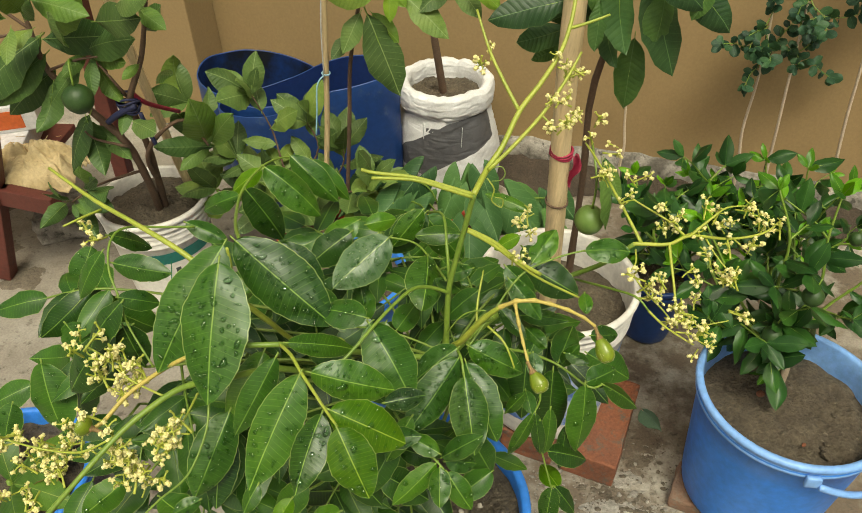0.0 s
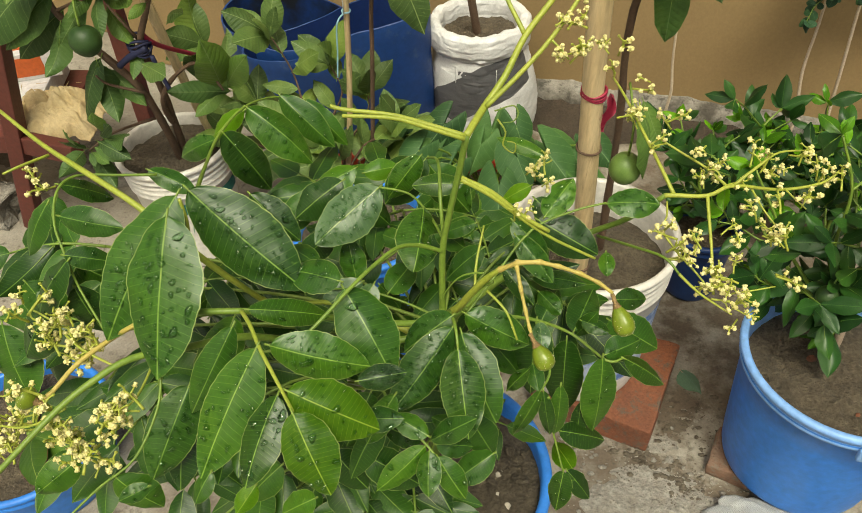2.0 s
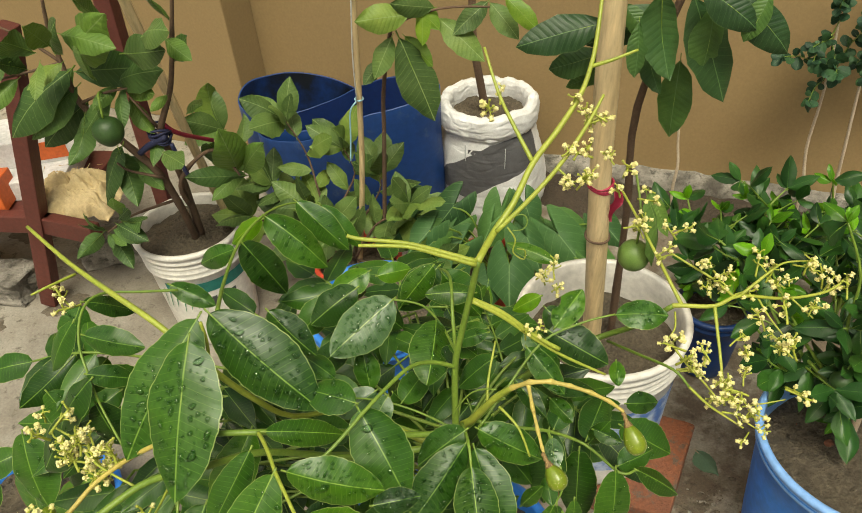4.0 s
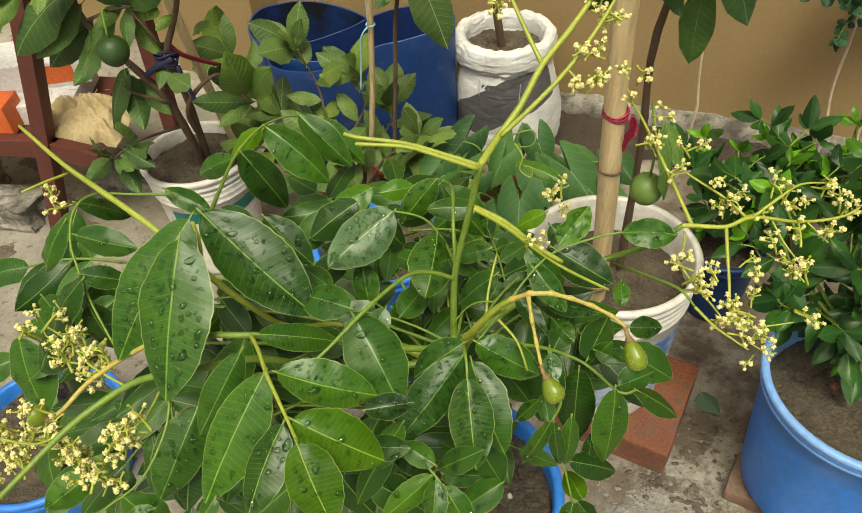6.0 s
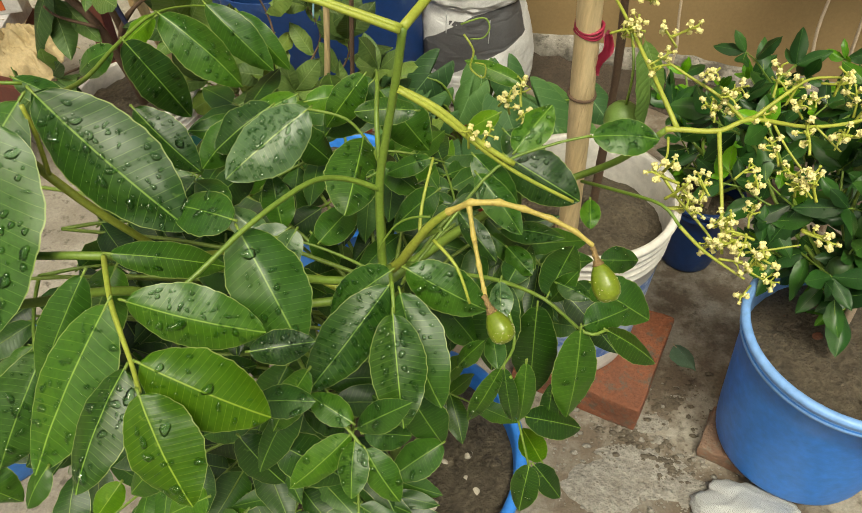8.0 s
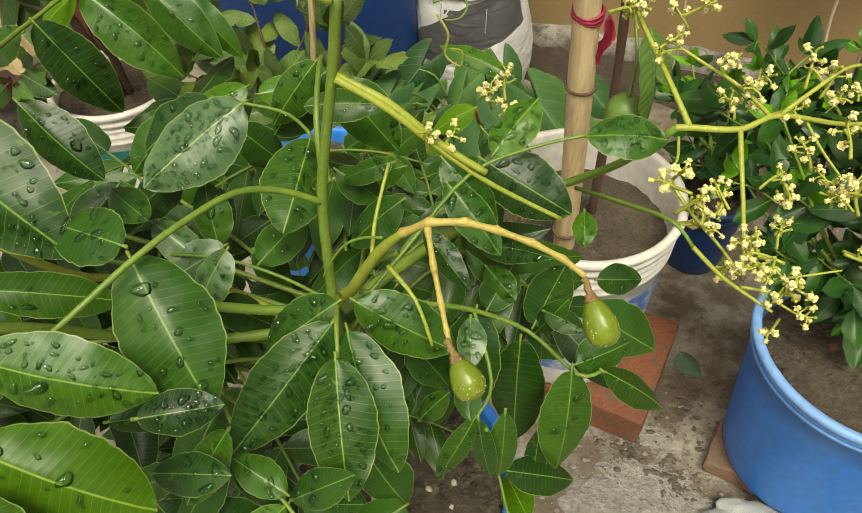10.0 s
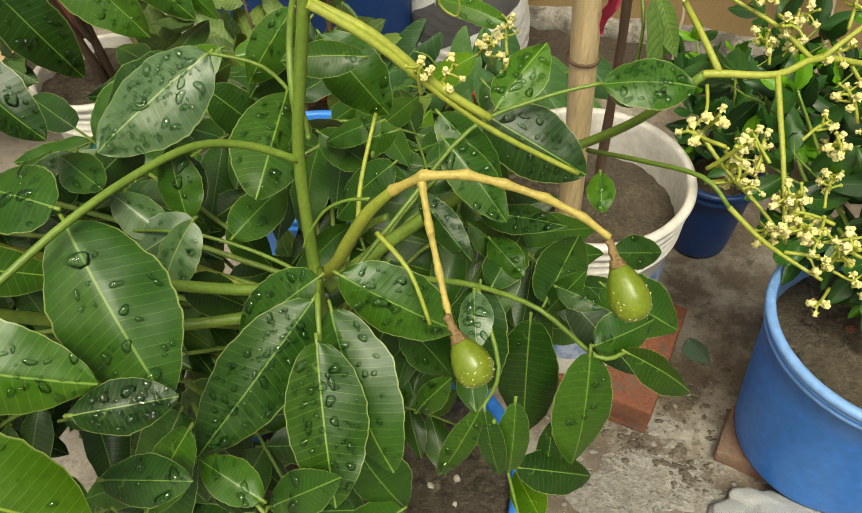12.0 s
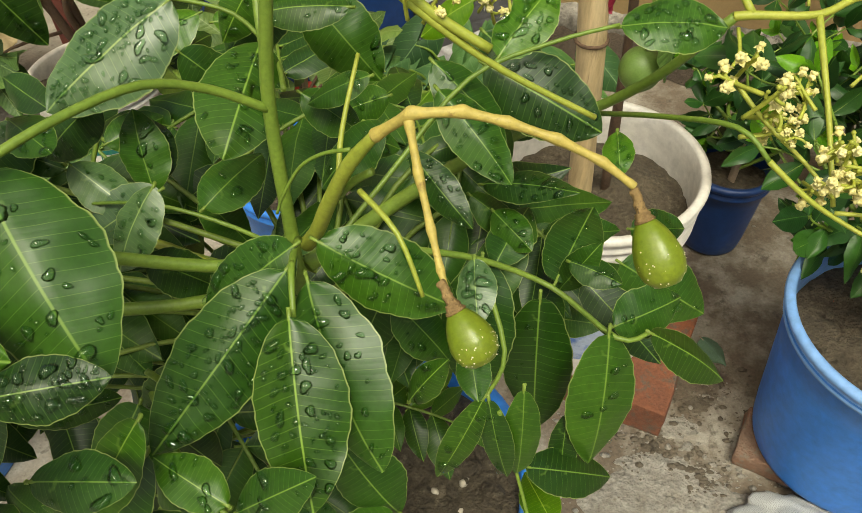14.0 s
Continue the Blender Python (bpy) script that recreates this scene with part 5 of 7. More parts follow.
# ---- table and clutter on the far side ----
table = thing("wooden_bench", (-1.09, 1.2825, 0.0), "dark red painted wooden bench frame, chipped at its edges", "bench")
for foot, top in (((-0.115, 0.0), (0.105, 0.0)), ((0.16, 0.185), (0.2, 0.185)), ((-0.62, 0.0), (-0.62, 0.0)), ((-0.62, 0.3), (-0.62, 0.3))):
    lean = math.degrees(math.atan2(top[0] - foot[0], 0.72))
    part("leg", box((0.036, 0.036, 0.74), pose((foot[0] + top[0]) / 2, foot[1], 0.362, 0, lean), bevel=0.003, cuts=2, rough=0.0015), "red_oxide", table, smooth=False)
part("rail", box((0.6, 0.03, 0.045), pose(-0.27, 0.0, 0.63), bevel=0.003), "red_oxide", table, smooth=False)
part("rail", box((0.62, 0.03, 0.045), pose(-0.31, 0.006, 0.255), bevel=0.003), "red_oxide", table, smooth=False)
part("rail", box((0.168, 0.03, 0.045), pose(0.041, -0.012, 0.255, 0, 0, -13.5), bevel=0.003), "red_oxide", table, smooth=False)
for i in range(2):
    part("slat", box((0.62, 0.13, 0.018), pose(-0.3, 0.1 + i * 0.14, 0.253), bevel=0.003), "red_oxide", table, smooth=False)
table.scale = (1.112, 1.112, 1.112)
bm = bmesh.new()
bmesh.ops.create_grid(bm, x_segments=110, y_segments=80, size=1.0)
for v in bm.verts:
    p = v.co.copy()
    d = min(1.0, max(abs(p.x), abs(p.y)) * 0.6 + p.length * 0.35)
    ridge = abs(noise.noise((p.x * 2.2 + p.y, p.y * 3.1, 1)))
    crimp = abs(noise.noise((p.x * 6, p.y * 5 + p.x * 2, 4)))
    k = 1 + 0.18 * noise.noise((p.x * 2, p.y * 2, 8))
    v.co = Vector((p.x * 0.105 * k, p.y * 0.07 * k + 0.01 * noise.noise((p.x * 5, p.y, 2)), 0.012 + 0.068 * (1 - d ** 2) - 0.034 * max(0, 0.3 - ridge) / 0.3 * (1 - d * 0.8) - 0.007 * max(0, 0.25 - crimp) / 0.25 * (1 - d * 0.8) - 0.014 * d ** 6))
bmesh.ops.solidify(bm, geom=bm.faces[:], thickness=0.0015)
cloth = new("sack_cloth", finish(bm, "sack_cloth", "ochre_cloth"))
cloth.location = (-1.068, 1.377, 0.294)
cloth.scale = (1.112, 1.112, 1.112)
tagged(cloth, "crumpled ochre sackcloth lying on the bench", "cloth")
bm = bmesh.new()
frng = random.Random(6)
for i in range(36):
    a, z = frng.uniform(0, 6.28), frng.uniform(-0.01, 0.07)
    p = Vector((0.075 * math.cos(a), 0.055 * math.sin(a), z))
    tube([p, p + Vector((frng.gauss(0, 0.012), frng.gauss(0, 0.012), frng.gauss(0, 0.008)))], 0.0007, 3, bm)
part("frayed_fibres", bm, "ochre_cloth", cloth)["kind"] = "stuff"
for at, size, turn, label in (((-1.290, 1.466, 0.291), (0.33, 0.22, 0.055), 14, "flat white carton lying on the bench"), ((-1.257, 1.522, 0.347), (0.29, 0.155, 0.072), 20, "white carton with an orange printed panel, on the bench")):
    bx = new("carton", finish(box(size, bevel=0.003), "carton", "grey_board", False))
    bx.matrix_world = pose(at[0], at[1], at[2] + size[2] / 2, 0, 0, turn)
    tagged(bx, label, "carton", "cartons on the bench")
    if size[0] < 0.3:
        part("orange_panel", box((0.1, 0.003, 0.05), pose(0.06, -size[1] / 2 - 0.001, 0), bevel=0.0008), "orange_card", bx, "orange printed panel", smooth=False)
        part("orange_panel", box((0.08, 0.1, 0.002), pose(0.08, 0.0, size[2] / 2 + 0.001), bevel=0.0005), "orange_card", bx, "orange printed panel", smooth=False)
red_box = new("orange_box", finish(box((0.11, 0.09, 0.08), bevel=0.003), "orange_box", "orange_card", False))
red_box.matrix_world = pose(-1.290, 1.344, 0.337, 0, 0, 10)
tagged(red_box, "orange-red carton on the bench", "carton")
for k, (at, s, mt) in enumerate((((-1.368, 1.321, 0.000), 0.08, "skirting"), ((-1.123, 1.510, 0.000), 0.09, "skirting"), ((-1.535, 1.377, 0.000), 0.09, "skirting"))):
    bm = box((s * 2, s * 1.5, s), bevel=0.01, cuts=3, rough=0.012)
    r = new("rubble_block", finish(bm, "rubble_block", mt, False))
    r.matrix_world = pose(at[0], at[1], s * 0.5, 0, 0, 20 * k)
    tagged(r, "rough block of rubble under the bench", "rubble", "rubble under the bench")
pipe = new("plastic_pipe", finish(tube([(-1.705, 1.42, 0.045), (-1.695, 1.6, 0.046), (-1.68, 1.83, 0.045)], 0.045, 16), "plastic_pipe", "pvc_pipe"))
tagged(pipe, "grey-green plastic pipe lying on the floor", "pipe")
tape = new("red_strap", finish(tube([(-0.545, 1.03, 0.635), (-0.535, 1.05, 0.60), (-0.512, 1.12, 0.533)], 0.0045, 6), "red_strap", "pink_ribbon"))
stand(tape, (-0.0353, 0.0565, -0.2047), 1.12)
tagged(tape, "red strap tied to the guava trunk", "strap")

# ---- the fruiting plant ----
SOIL = Vector((0.0, 0.41, 0.40))
plant = thing("fruit_plant", SOIL, "potted plum plant with wet pinnate leaves, flower stalks, small fruits", "plant")
DROPS = {}


def drops_for(length, width, arch, fold, wave, twist, full, count, seed):
    """Flattened water beads on a blade."""
    rnd = random.Random(seed)
    bm = bmesh.new()
    done = []
    while len(done) < count:
        u, v = rnd.uniform(0.12, 0.92), rnd.uniform(-0.82, 0.82)
        hw = outline(u, 0.65, full, 0.54) * width / 2
        y = v * hw
        x = u * length
        r = rnd.choice((0.0005, 0.0006, 0.0008, 0.001, 0.0013, 0.0016, 0.002)) * rnd.uniform(0.8, 1.2)
        if any((x - a) ** 2 + (y - b) ** 2 < (r + c) ** 2 * 1.3 for a, b, c in done):
            r *= 0.5
        done.append((x, y, r))
        z = blade_height(u, v, y, hw, length, width, arch, fold, wave, twist, seed)
        n, q, st = 12, 3, rnd.uniform(0.9, 2.0)
        w1, w2 = rnd.uniform(0, 6.28), rnd.uniform(0, 6.28)
        turn = rnd.uniform(0, 3.14)
        rings = []
        for k in range(q):
            e = k / q * math.pi / 2
            ring = []
            for i in range(n):
                a = 2 * math.pi * i / n
                k2 = 1 + 0.2 * math.sin(2 * a + w1) + 0.14 * math.sin(3 * a + w2)
                px, py = r * k2 * math.cos(e) * math.cos(a) * st, r * k2 * math.cos(e) * math.sin(a)
                ring.append(bm.verts.new((x + px * math.cos(turn) - py * math.sin(turn), y + px * math.sin(turn) + py * math.cos(turn), z + 0.0003 + r * 0.72 * math.sin(e))))
            rings.append(ring)
        top = bm.verts.new((x, y, z + 0.0003 + r * 0.72))
        for a, b in zip(rings, rings[1:]):
            for i in range(n):
                bm.faces.new((a[i], a[(i + 1) % n], b[(i + 1) % n], b[i]))
        for i in range(n):
            bm.faces.new((rings[-1][i], rings[-1][(i + 1) % n], top))
    return bm


COUNT, WAVE = [0], 0.05


def leaflet(base, tip, width, tone="mid", drops=0, arch=0.07, fold=0.2, roll=None, face=UP, full=0.47, notch=0.0):
    """One leaflet from its base to its tip, with beads of water if it carries any."""
    COUNT[0] += 1
    s = COUNT[0]
    roll = 16 * math.sin(s * 1.7) if roll is None else roll
    base, tip = Vector(base), Vector(tip)
    ln, twist = (tip - base).length, 0.3 * math.sin(s * 2.1)
    width = min(width * 1.04, ln * 0.6)
    tip_k, root_k = (0.7, 0.53) if width > 0.42 * ln else (0.78, 0.58)
    me = leaf_mesh("leaflet", ln, width, ["leaf_" + tone, "leaf_stalk"], arch, fold, WAVE, s, 30, 6, full, tip_k, 0.035, 0.0005, twist, notch, 0.016, root_k)
    ob = part("leaflet", me, None, plant, m=Matrix.Translation(-SOIL) @ aim(base, tip, face, roll))
    if drops:
        part("rain_water", drops_for(ln, width, arch, fold, WAVE, twist, full, int(drops * 2.5), s), "water", ob, "beads of rain water")["kind"] = "stuff"
    return ob


def stalk(name, pts, radii, mat, label="", seg=9, jitter=0.0):
    return part(name, tube([Vector(p) - SOIL for p in pts], radii, seg, jitter=jitter), mat, plant, label)


def knuckled(name, pts, radii, mat, label, seed):
    """A fruit stalk of nearly straight joints that bends at swollen knuckles with small bud scars."""
    rnd = random.Random(seed)
    line, rad = [], []
    pts = [Vector(p) - SOIL for p in pts]
    n = len(pts)
    for i in range(n - 1):
        r0 = radii[0] + (radii[1] - radii[0]) * i / (n - 1)
        r1 = radii[0] + (radii[1] - radii[0]) * (i + 1) / (n - 1)
        for f, k in ((0.0, 1.3), (0.16, 1.12), (0.34, 0.95), (0.66, 0.93), (0.85, 1.08)):
            line.append(pts[i].lerp(pts[i + 1], f))
            rad.append((r0 + (r1 - r0) * f) * k * rnd.uniform(0.95, 1.05))
    line.append(pts[-1])
    rad.append(radii[1])
    bm = tube(line, rad, 12)
    for p in pts[1:-1]:
        a = rnd.uniform(0, 6.28)
        bmesh.ops.create_icosphere(bm, subdivisions=1, radius=radii[1] * 0.62, matrix=Matrix.Translation(p + Vector((math.cos(a), -0.3, math.sin(a))).normalized() * radii[1] * 0.95))
    return part(name, bm, mat, plant, label)


def twig_of(pts, radii):
    """A side branch of the large flower panicle."""
    return stalk("panicle_branch", pts, [r * 0.78 for r in radii], "panicle_stem", seg=7)


def flower_mesh(count, seed):
    """A short stubby branchlet that forks into buds and small cream flowers with upright stamens."""
    rnd = random.Random(seed)
    bm = bmesh.new()

    def twiglet(a, b, r):
        before = len(bm.faces)
        tube([a, a.lerp(b, 0.5) + Vector((rnd.gauss(0, 1), rnd.gauss(0, 1), rnd.gauss(0, 1))) * 0.0005, b], (r, r * 0.75), 5, bm)
        bm.faces.ensure_lookup_table()
        for f in bm.faces[before:]:
            f.material_index = 1

    top = Vector((0, 0, 0.013))
    twiglet(Vector((0, 0, -0.004)), top, 0.0009)
    for i in range(count):
        f = 0.25 + 0.75 * (i + 0.5) / count
        root = top * f
        d = Vector((math.cos(i * 2.4), math.sin(i * 2.4), rnd.uniform(0.1, 1.1))).normalized()
        at = root + d * rnd.uniform(0.0025, 0.006)
        twiglet(root, at, 0.0007)
        z = (d + Vector((0, -0.2, 0.3))).normalized()
        x = z.orthogonal().normalized()
        y = z.cross(x)
        if rnd.random() < 0.35:
            before = len(bm.faces)
            bmesh.ops.create_icosphere(bm, subdivisions=1, radius=rnd.uniform(0.0007, 0.0011), matrix=Matrix.Translation(at))
            bm.faces.ensure_lookup_table()
            for g in bm.faces[before:]:
                g.material_index = 1
            continue
        s = rnd.uniform(0.0019, 0.003)
        for k in range(5):
            a = 2 * math.pi * k / 5 + i
            r = x * math.cos(a) + y * math.sin(a)
            q = x * -math.sin(a) + y * math.cos(a)
            p = [at, at + r * s * 0.6 + q * s * 0.38 + z * s * 0.15, at + r * s * 0.95 - z * s * 0.25, at + r * s * 0.6 - q * s * 0.38 + z * s * 0.15]
            bm.faces.new([bm.verts.new(w) for w in p])
            tip = at + (r * 0.35 + q * 0.2 + z).normalized() * s * 0.85
            bmesh.ops.create_icosphere(bm, subdivisions=1, radius=s * 0.34, matrix=Matrix.Translation(tip))
        bmesh.ops.create_icosphere(bm, subdivisions=1, radius=s * 0.62, matrix=Matrix.Translation(at + z * s * 0.2))
    return finish(bm, "blossom", ["petal", "panicle_stem"])


BLOSSOMS = [flower_mesh(n, n) for n in (4, 5, 6, 7, 8)]
FRND = random.Random(41)


def blossom(at, count, big=1.0):
    """Sprigs of flowers round a place on the panicle."""
    for i in range(max(2, int(count * (0.2 if big == 1.0 else 0.2)))):
        p = Vector(at) + Vector((FRND.gauss(0, 1), FRND.gauss(0, 1), FRND.gauss(0, 1))) * (0.0046 if big == 1.0 else 0.0052) - SOIL
        part("blossom", FRND.choice(BLOSSOMS), None, plant, m=pose(*p, FRND.uniform(-80, 80), FRND.uniform(-80, 80), FRND.uniform(0, 360)) @ Matrix.Scale(FRND.uniform(0.75, 1.15) * (1.0 if big == 1.0 else 1.05), 4))


def fruit(top, low, width):
    """A small green pear-shaped fruit under its brown calyx, dotted with pale specks."""
    top, low = Vector(top), Vector(low)
    ln = (low - top).length
    prof = [(0.0005, 0), (0.13, 0.015), (0.22, 0.08), (0.33, 0.2), (0.43, 0.37), (0.49, 0.56), (0.485, 0.7), (0.43, 0.84), (0.27, 0.955), (0.0005, 1.0)]
    fine = [(prof[i][0] + (prof[i + 1][0] - prof[i][0]) * s / 3, prof[i][1] + (prof[i + 1][1] - prof[i][1]) * s / 3) for i in range(len(prof) - 1) for s in range(3)] + [prof[-1]]
    m = Matrix.Translation(top - SOIL) @ (low - top).to_track_quat("Z", "Y").to_matrix().to_4x4()
    body = part("fruit", lathe([(r * width, z * ln) for r, z in fine], 40, wobble=0.05), "fruit_skin", plant, "small olive-green pear-shaped fruit", m=m)
    cap = tube([(0, 0, -0.0085), (0.0003, 0.0002, -0.006), (0, 0, -0.0035), (0.0002, 0, -0.0016), (0, 0, -0.0004), (0, 0, 0.0012)], (0.0012, 0.0014, 0.0014, 0.0017, 0.0024, 0.0026), 11, jitter=0.55)
    for k in range(5):
        a = k * 1.2566 + width * 900
        bmesh.ops.create_icosphere(cap, subdivisions=1, radius=0.0009, matrix=Matrix.Translation((0.0022 * math.cos(a), 0.0022 * math.sin(a), 0.0006)) @ Matrix.Diagonal((1, 1, 0.6, 1)))
    part("calyx", cap, "calyx_brown", body, "dry brown ridged calyx")
    rnd = random.Random(int(width * 1e6))
    bm = bmesh.new()
    for i in range(70):
        f, a = 0.35 + 0.6 * rnd.random() ** 0.6, rnd.uniform(0, 6.28)
        k = np.interp(f, [z for _, z in prof], [r for r, _ in prof]) * width * 1.0
        bmesh.ops.create_icosphere(bm, subdivisions=1, radius=rnd.uniform(0.00012, 0.0003), matrix=Matrix.Translation((k * math.cos(a), k * math.sin(a), f * ln)))
    part("specks", bm, "speck", body, "tiny cream specks")["kind"] = "stuff"


stalk("stem", [(0.0040, 0.4200, 0.3900), (0.0120, 0.4000, 0.6500), (0.0219, 0.3541, 0.8393), (0.0205, 0.3611, 0.8877), (0.0195, 0.3722, 0.9330), (0.0232, 0.3779, 0.9633), (0.0285, 0.3843, 0.9972), (0.0324, 0.3866, 1.0266)], (0.0069, 0.0056, 0.0033, 0.0026, 0.0024, 0.0022, 0.0022, 0.0021), "green_stem", "thick yellow-green flowering stem")
stalk("flower_stem", [(0.0324, 0.3866, 1.0266), (0.0414, 0.4152, 1.0260), (0.0527, 0.4331, 1.0364), (0.0639, 0.4577, 1.0508), (0.0792, 0.4751, 1.0666), (0.0923, 0.4928, 1.0829), (0.0980, 0.5066, 1.0986), (0.1002, 0.5191, 1.1123), (0.1019, 0.5382, 1.1292)], (0.0024, 0.0024, 0.0022, 0.0021, 0.0020, 0.0018, 0.0016, 0.0015, 0.0012), "lime_stem", "upright yellow-green flower stem")
stalk("flower_stalk", [(0.0425, 0.4137, 1.0274), (0.0603, 0.4266, 1.0421), (0.0790, 0.4432, 1.0590), (0.0953, 0.4623, 1.0786), (0.1050, 0.4768, 1.0935)], (0.0017, 0.0016, 0.0015, 0.0013, 0.0009), "lime_stem")
stalk("flower_stalk", [(0.0639, 0.4577, 1.0508), (0.0497, 0.4757, 1.0664), (0.0376, 0.4919, 1.0819), (0.0262, 0.5149, 1.1015)], (0.0017, 0.0009), "lime_stem")
stalk("flower_stalk", [(0.0975, 0.5053, 1.0961), (0.1108, 0.5058, 1.1013), (0.1269, 0.5109, 1.1064)], (0.0015, 0.0009), "lime_stem")
stalk("flower_stalk", [(0.0790, 0.4432, 1.0590), (0.0856, 0.4392, 1.0550), (0.0913, 0.4376, 1.0490)], (0.0009, 0.0007), "lime_stem")
stalk("cut_stalk", [(0.0318, 0.3865, 1.0266), (0.0096, 0.3867, 1.0332), (-0.0120, 0.3855, 1.0400), (-0.0392, 0.3819, 1.0449), (-0.0481, 0.3812, 1.0477)], (0.0017, 0.0012), "lime_stem")
stalk("cut_stalk", [(0.0315, 0.3837, 1.0266), (0.0102, 0.3825, 1.0344), (-0.0112, 0.3814, 1.0412), (-0.0403, 0.3761, 1.0450)], (0.0016, 0.0011), "lime_stem")
stalk("cut_stalk", [(0.0302, 0.3814, 0.9956), (0.0501, 0.3794, 0.9868), (0.0718, 0.3759, 0.9700), (0.0901, 0.3735, 0.9596)], (0.0017, 0.0015), "lime_stem")
stalk("cut_stalk", [(0.0304, 0.3793, 0.9964), (0.0504, 0.3775, 0.9850), (0.0739, 0.3748, 0.9664), (0.0943, 0.3728, 0.9528), (0.1236, 0.3710, 0.9383)], (0.0016, 0.0009), "lime_stem")
stalk("petiole", [(0.0196, 0.3714, 0.9324), (0.0052, 0.3645, 0.9456), (-0.0081, 0.3517, 0.9572), (-0.0205, 0.3298, 0.9638), (-0.0323, 0.3083, 0.9656), (-0.0456, 0.2871, 0.9621), (-0.0576, 0.2739, 0.9560)], (0.0016, 0.0011), "green_stem")
stalk("fruit_branch", [(0.0268, 0.3572, 0.8791), (0.0336, 0.3535, 0.8933), (0.0416, 0.3507, 0.9144), (0.0504, 0.3488, 0.9340), (0.0600, 0.3474, 0.9487)], (0.0030, 0.0028, 0.0025, 0.0023, 0.0017), "lime_stem", "thick yellow-green fruiting branch", seg=12, jitter=0.12)
knuckled("fruit_stalk", [(0.0594, 0.3475, 0.9478), (0.0706, 0.3456, 0.9590), (0.0843, 0.3473, 0.9592), (0.0965, 0.3471, 0.9566), (0.1107, 0.3459, 0.9526), (0.1236, 0.3436, 0.9474), (0.1330, 0.3402, 0.9422)], (0.0017, 0.0012), "ochre_stem", "knobbly ochre fruit stalk", 5)
knuckled("fruit_stalk", [(0.0699, 0.3444, 0.9575), (0.0734, 0.3347, 0.9477), (0.0780, 0.3237, 0.9370), (0.0815, 0.3150, 0.9303), (0.0840, 0.3095, 0.9268)], (0.0013, 0.0010), "ochre_stem", "knobbly ochre fruit stalk", 8)
stalk("cut_stub", [(0.0426, 0.3548, 0.9109), (0.0485, 0.3541, 0.9193), (0.0560, 0.3533, 0.9262)], (0.0017, 0.0013), "green_stem")
stalk("tendril", [(0.0496, 0.3540, 0.9345), (0.0398, 0.3570, 0.9287), (0.0310, 0.3567, 0.9216), (0.0236, 0.3541, 0.9090), (0.0209, 0.3523, 0.9022)], (0.0007, 0.0005), "green_stem")
stalk("petiole", [(0.0440, 0.3531, 0.9169), (0.0436, 0.3679, 0.9277), (0.0468, 0.3896, 0.9424)], (0.0011, 0.0007), "lime_stem")
stalk("petiole", [(0.0524, 0.3479, 0.9227), (0.0662, 0.3345, 0.9195), (0.0752, 0.3215, 0.9056)], (0.0011, 0.0007), "lime_stem")
stalk("rachis", [(0.0266, 0.3510, 0.8900), (0.0326, 0.3272, 0.9077), (0.0360, 0.3117, 0.9029)], (0.0015, 0.0009), "green_stem")
stalk("rachis", [(0.0356, 0.3565, 0.8870), (0.0648, 0.3575, 0.8807), (0.0908, 0.3643, 0.8682), (0.1203, 0.3644, 0.8532), (0.1448, 0.3424, 0.8554), (0.1574, 0.3465, 0.8544)], (0.0016, 0.0009), "green_stem")
stalk("rachis", [(0.0908, 0.3643, 0.8682), (0.1033, 0.3324, 0.8557), (0.0974, 0.3132, 0.8555)], (0.0011, 0.0008), "green_stem")
stalk("rachis", [(0.1029, 0.3106, 0.8497), (0.1099, 0.3158, 0.8027), (0.1236, 0.2891, 0.7708)], (0.0010, 0.0007), "green_stem")
stalk("rachis", [(-0.0999, 0.2971, 0.9496), (-0.0871, 0.2800, 0.9625), (-0.0752, 0.2616, 0.9679), (-0.0638, 0.2462, 0.9698), (-0.0551, 0.2347, 0.9705), (-0.0450, 0.2209, 0.9747)], (0.0014, 0.0009), "lime_stem")
stalk("branch", [(0.0212, 0.3601, 0.8606), (-0.0132, 0.3493, 0.8704), (-0.0475, 0.3349, 0.8929), (-0.0812, 0.3128, 0.9266), (-0.0993, 0.2972, 0.9495), (-0.1318, 0.2925, 0.9502)], (0.0028, 0.0020), "green_stem")
stalk("branch", [(0.0213, 0.3585, 0.8478), (-0.0538, 0.3384, 0.8490), (-0.1086, 0.3098, 0.8990), (-0.1371, 0.2835, 0.9226), (-0.1617, 0.2631, 0.9385), (-0.1791, 0.2435, 0.9403), (-0.1947, 0.2244, 0.9364), (-0.2123, 0.1918, 0.9313), (-0.2265, 0.1543, 0.9326)], (0.0030, 0.0016), "green_stem")
stalk("branch", [(0.0173, 0.3561, 0.8351), (-0.0623, 0.3761, 0.8501), (-0.1036, 0.3542, 0.8743), (-0.1198, 0.3378, 0.9212), (-0.1464, 0.3412, 0.9509), (-0.1823, 0.3573, 0.9728), (-0.2264, 0.3788, 0.9805), (-0.2680, 0.4041, 0.9769), (-0.3192, 0.4381, 0.9773)], (0.0032, 0.0020, 0.0021, 0.0022, 0.0024, 0.0022, 0.0020, 0.0017, 0.0013), "lime_stem", "long bowed yellow-green shoot")
stalk("branch", [(-0.2755, 0.3667, 0.9838), (-0.2673, 0.3758, 0.9835), (-0.2594, 0.3947, 0.9764)], (0.0008, 0.0012), "lime_stem")
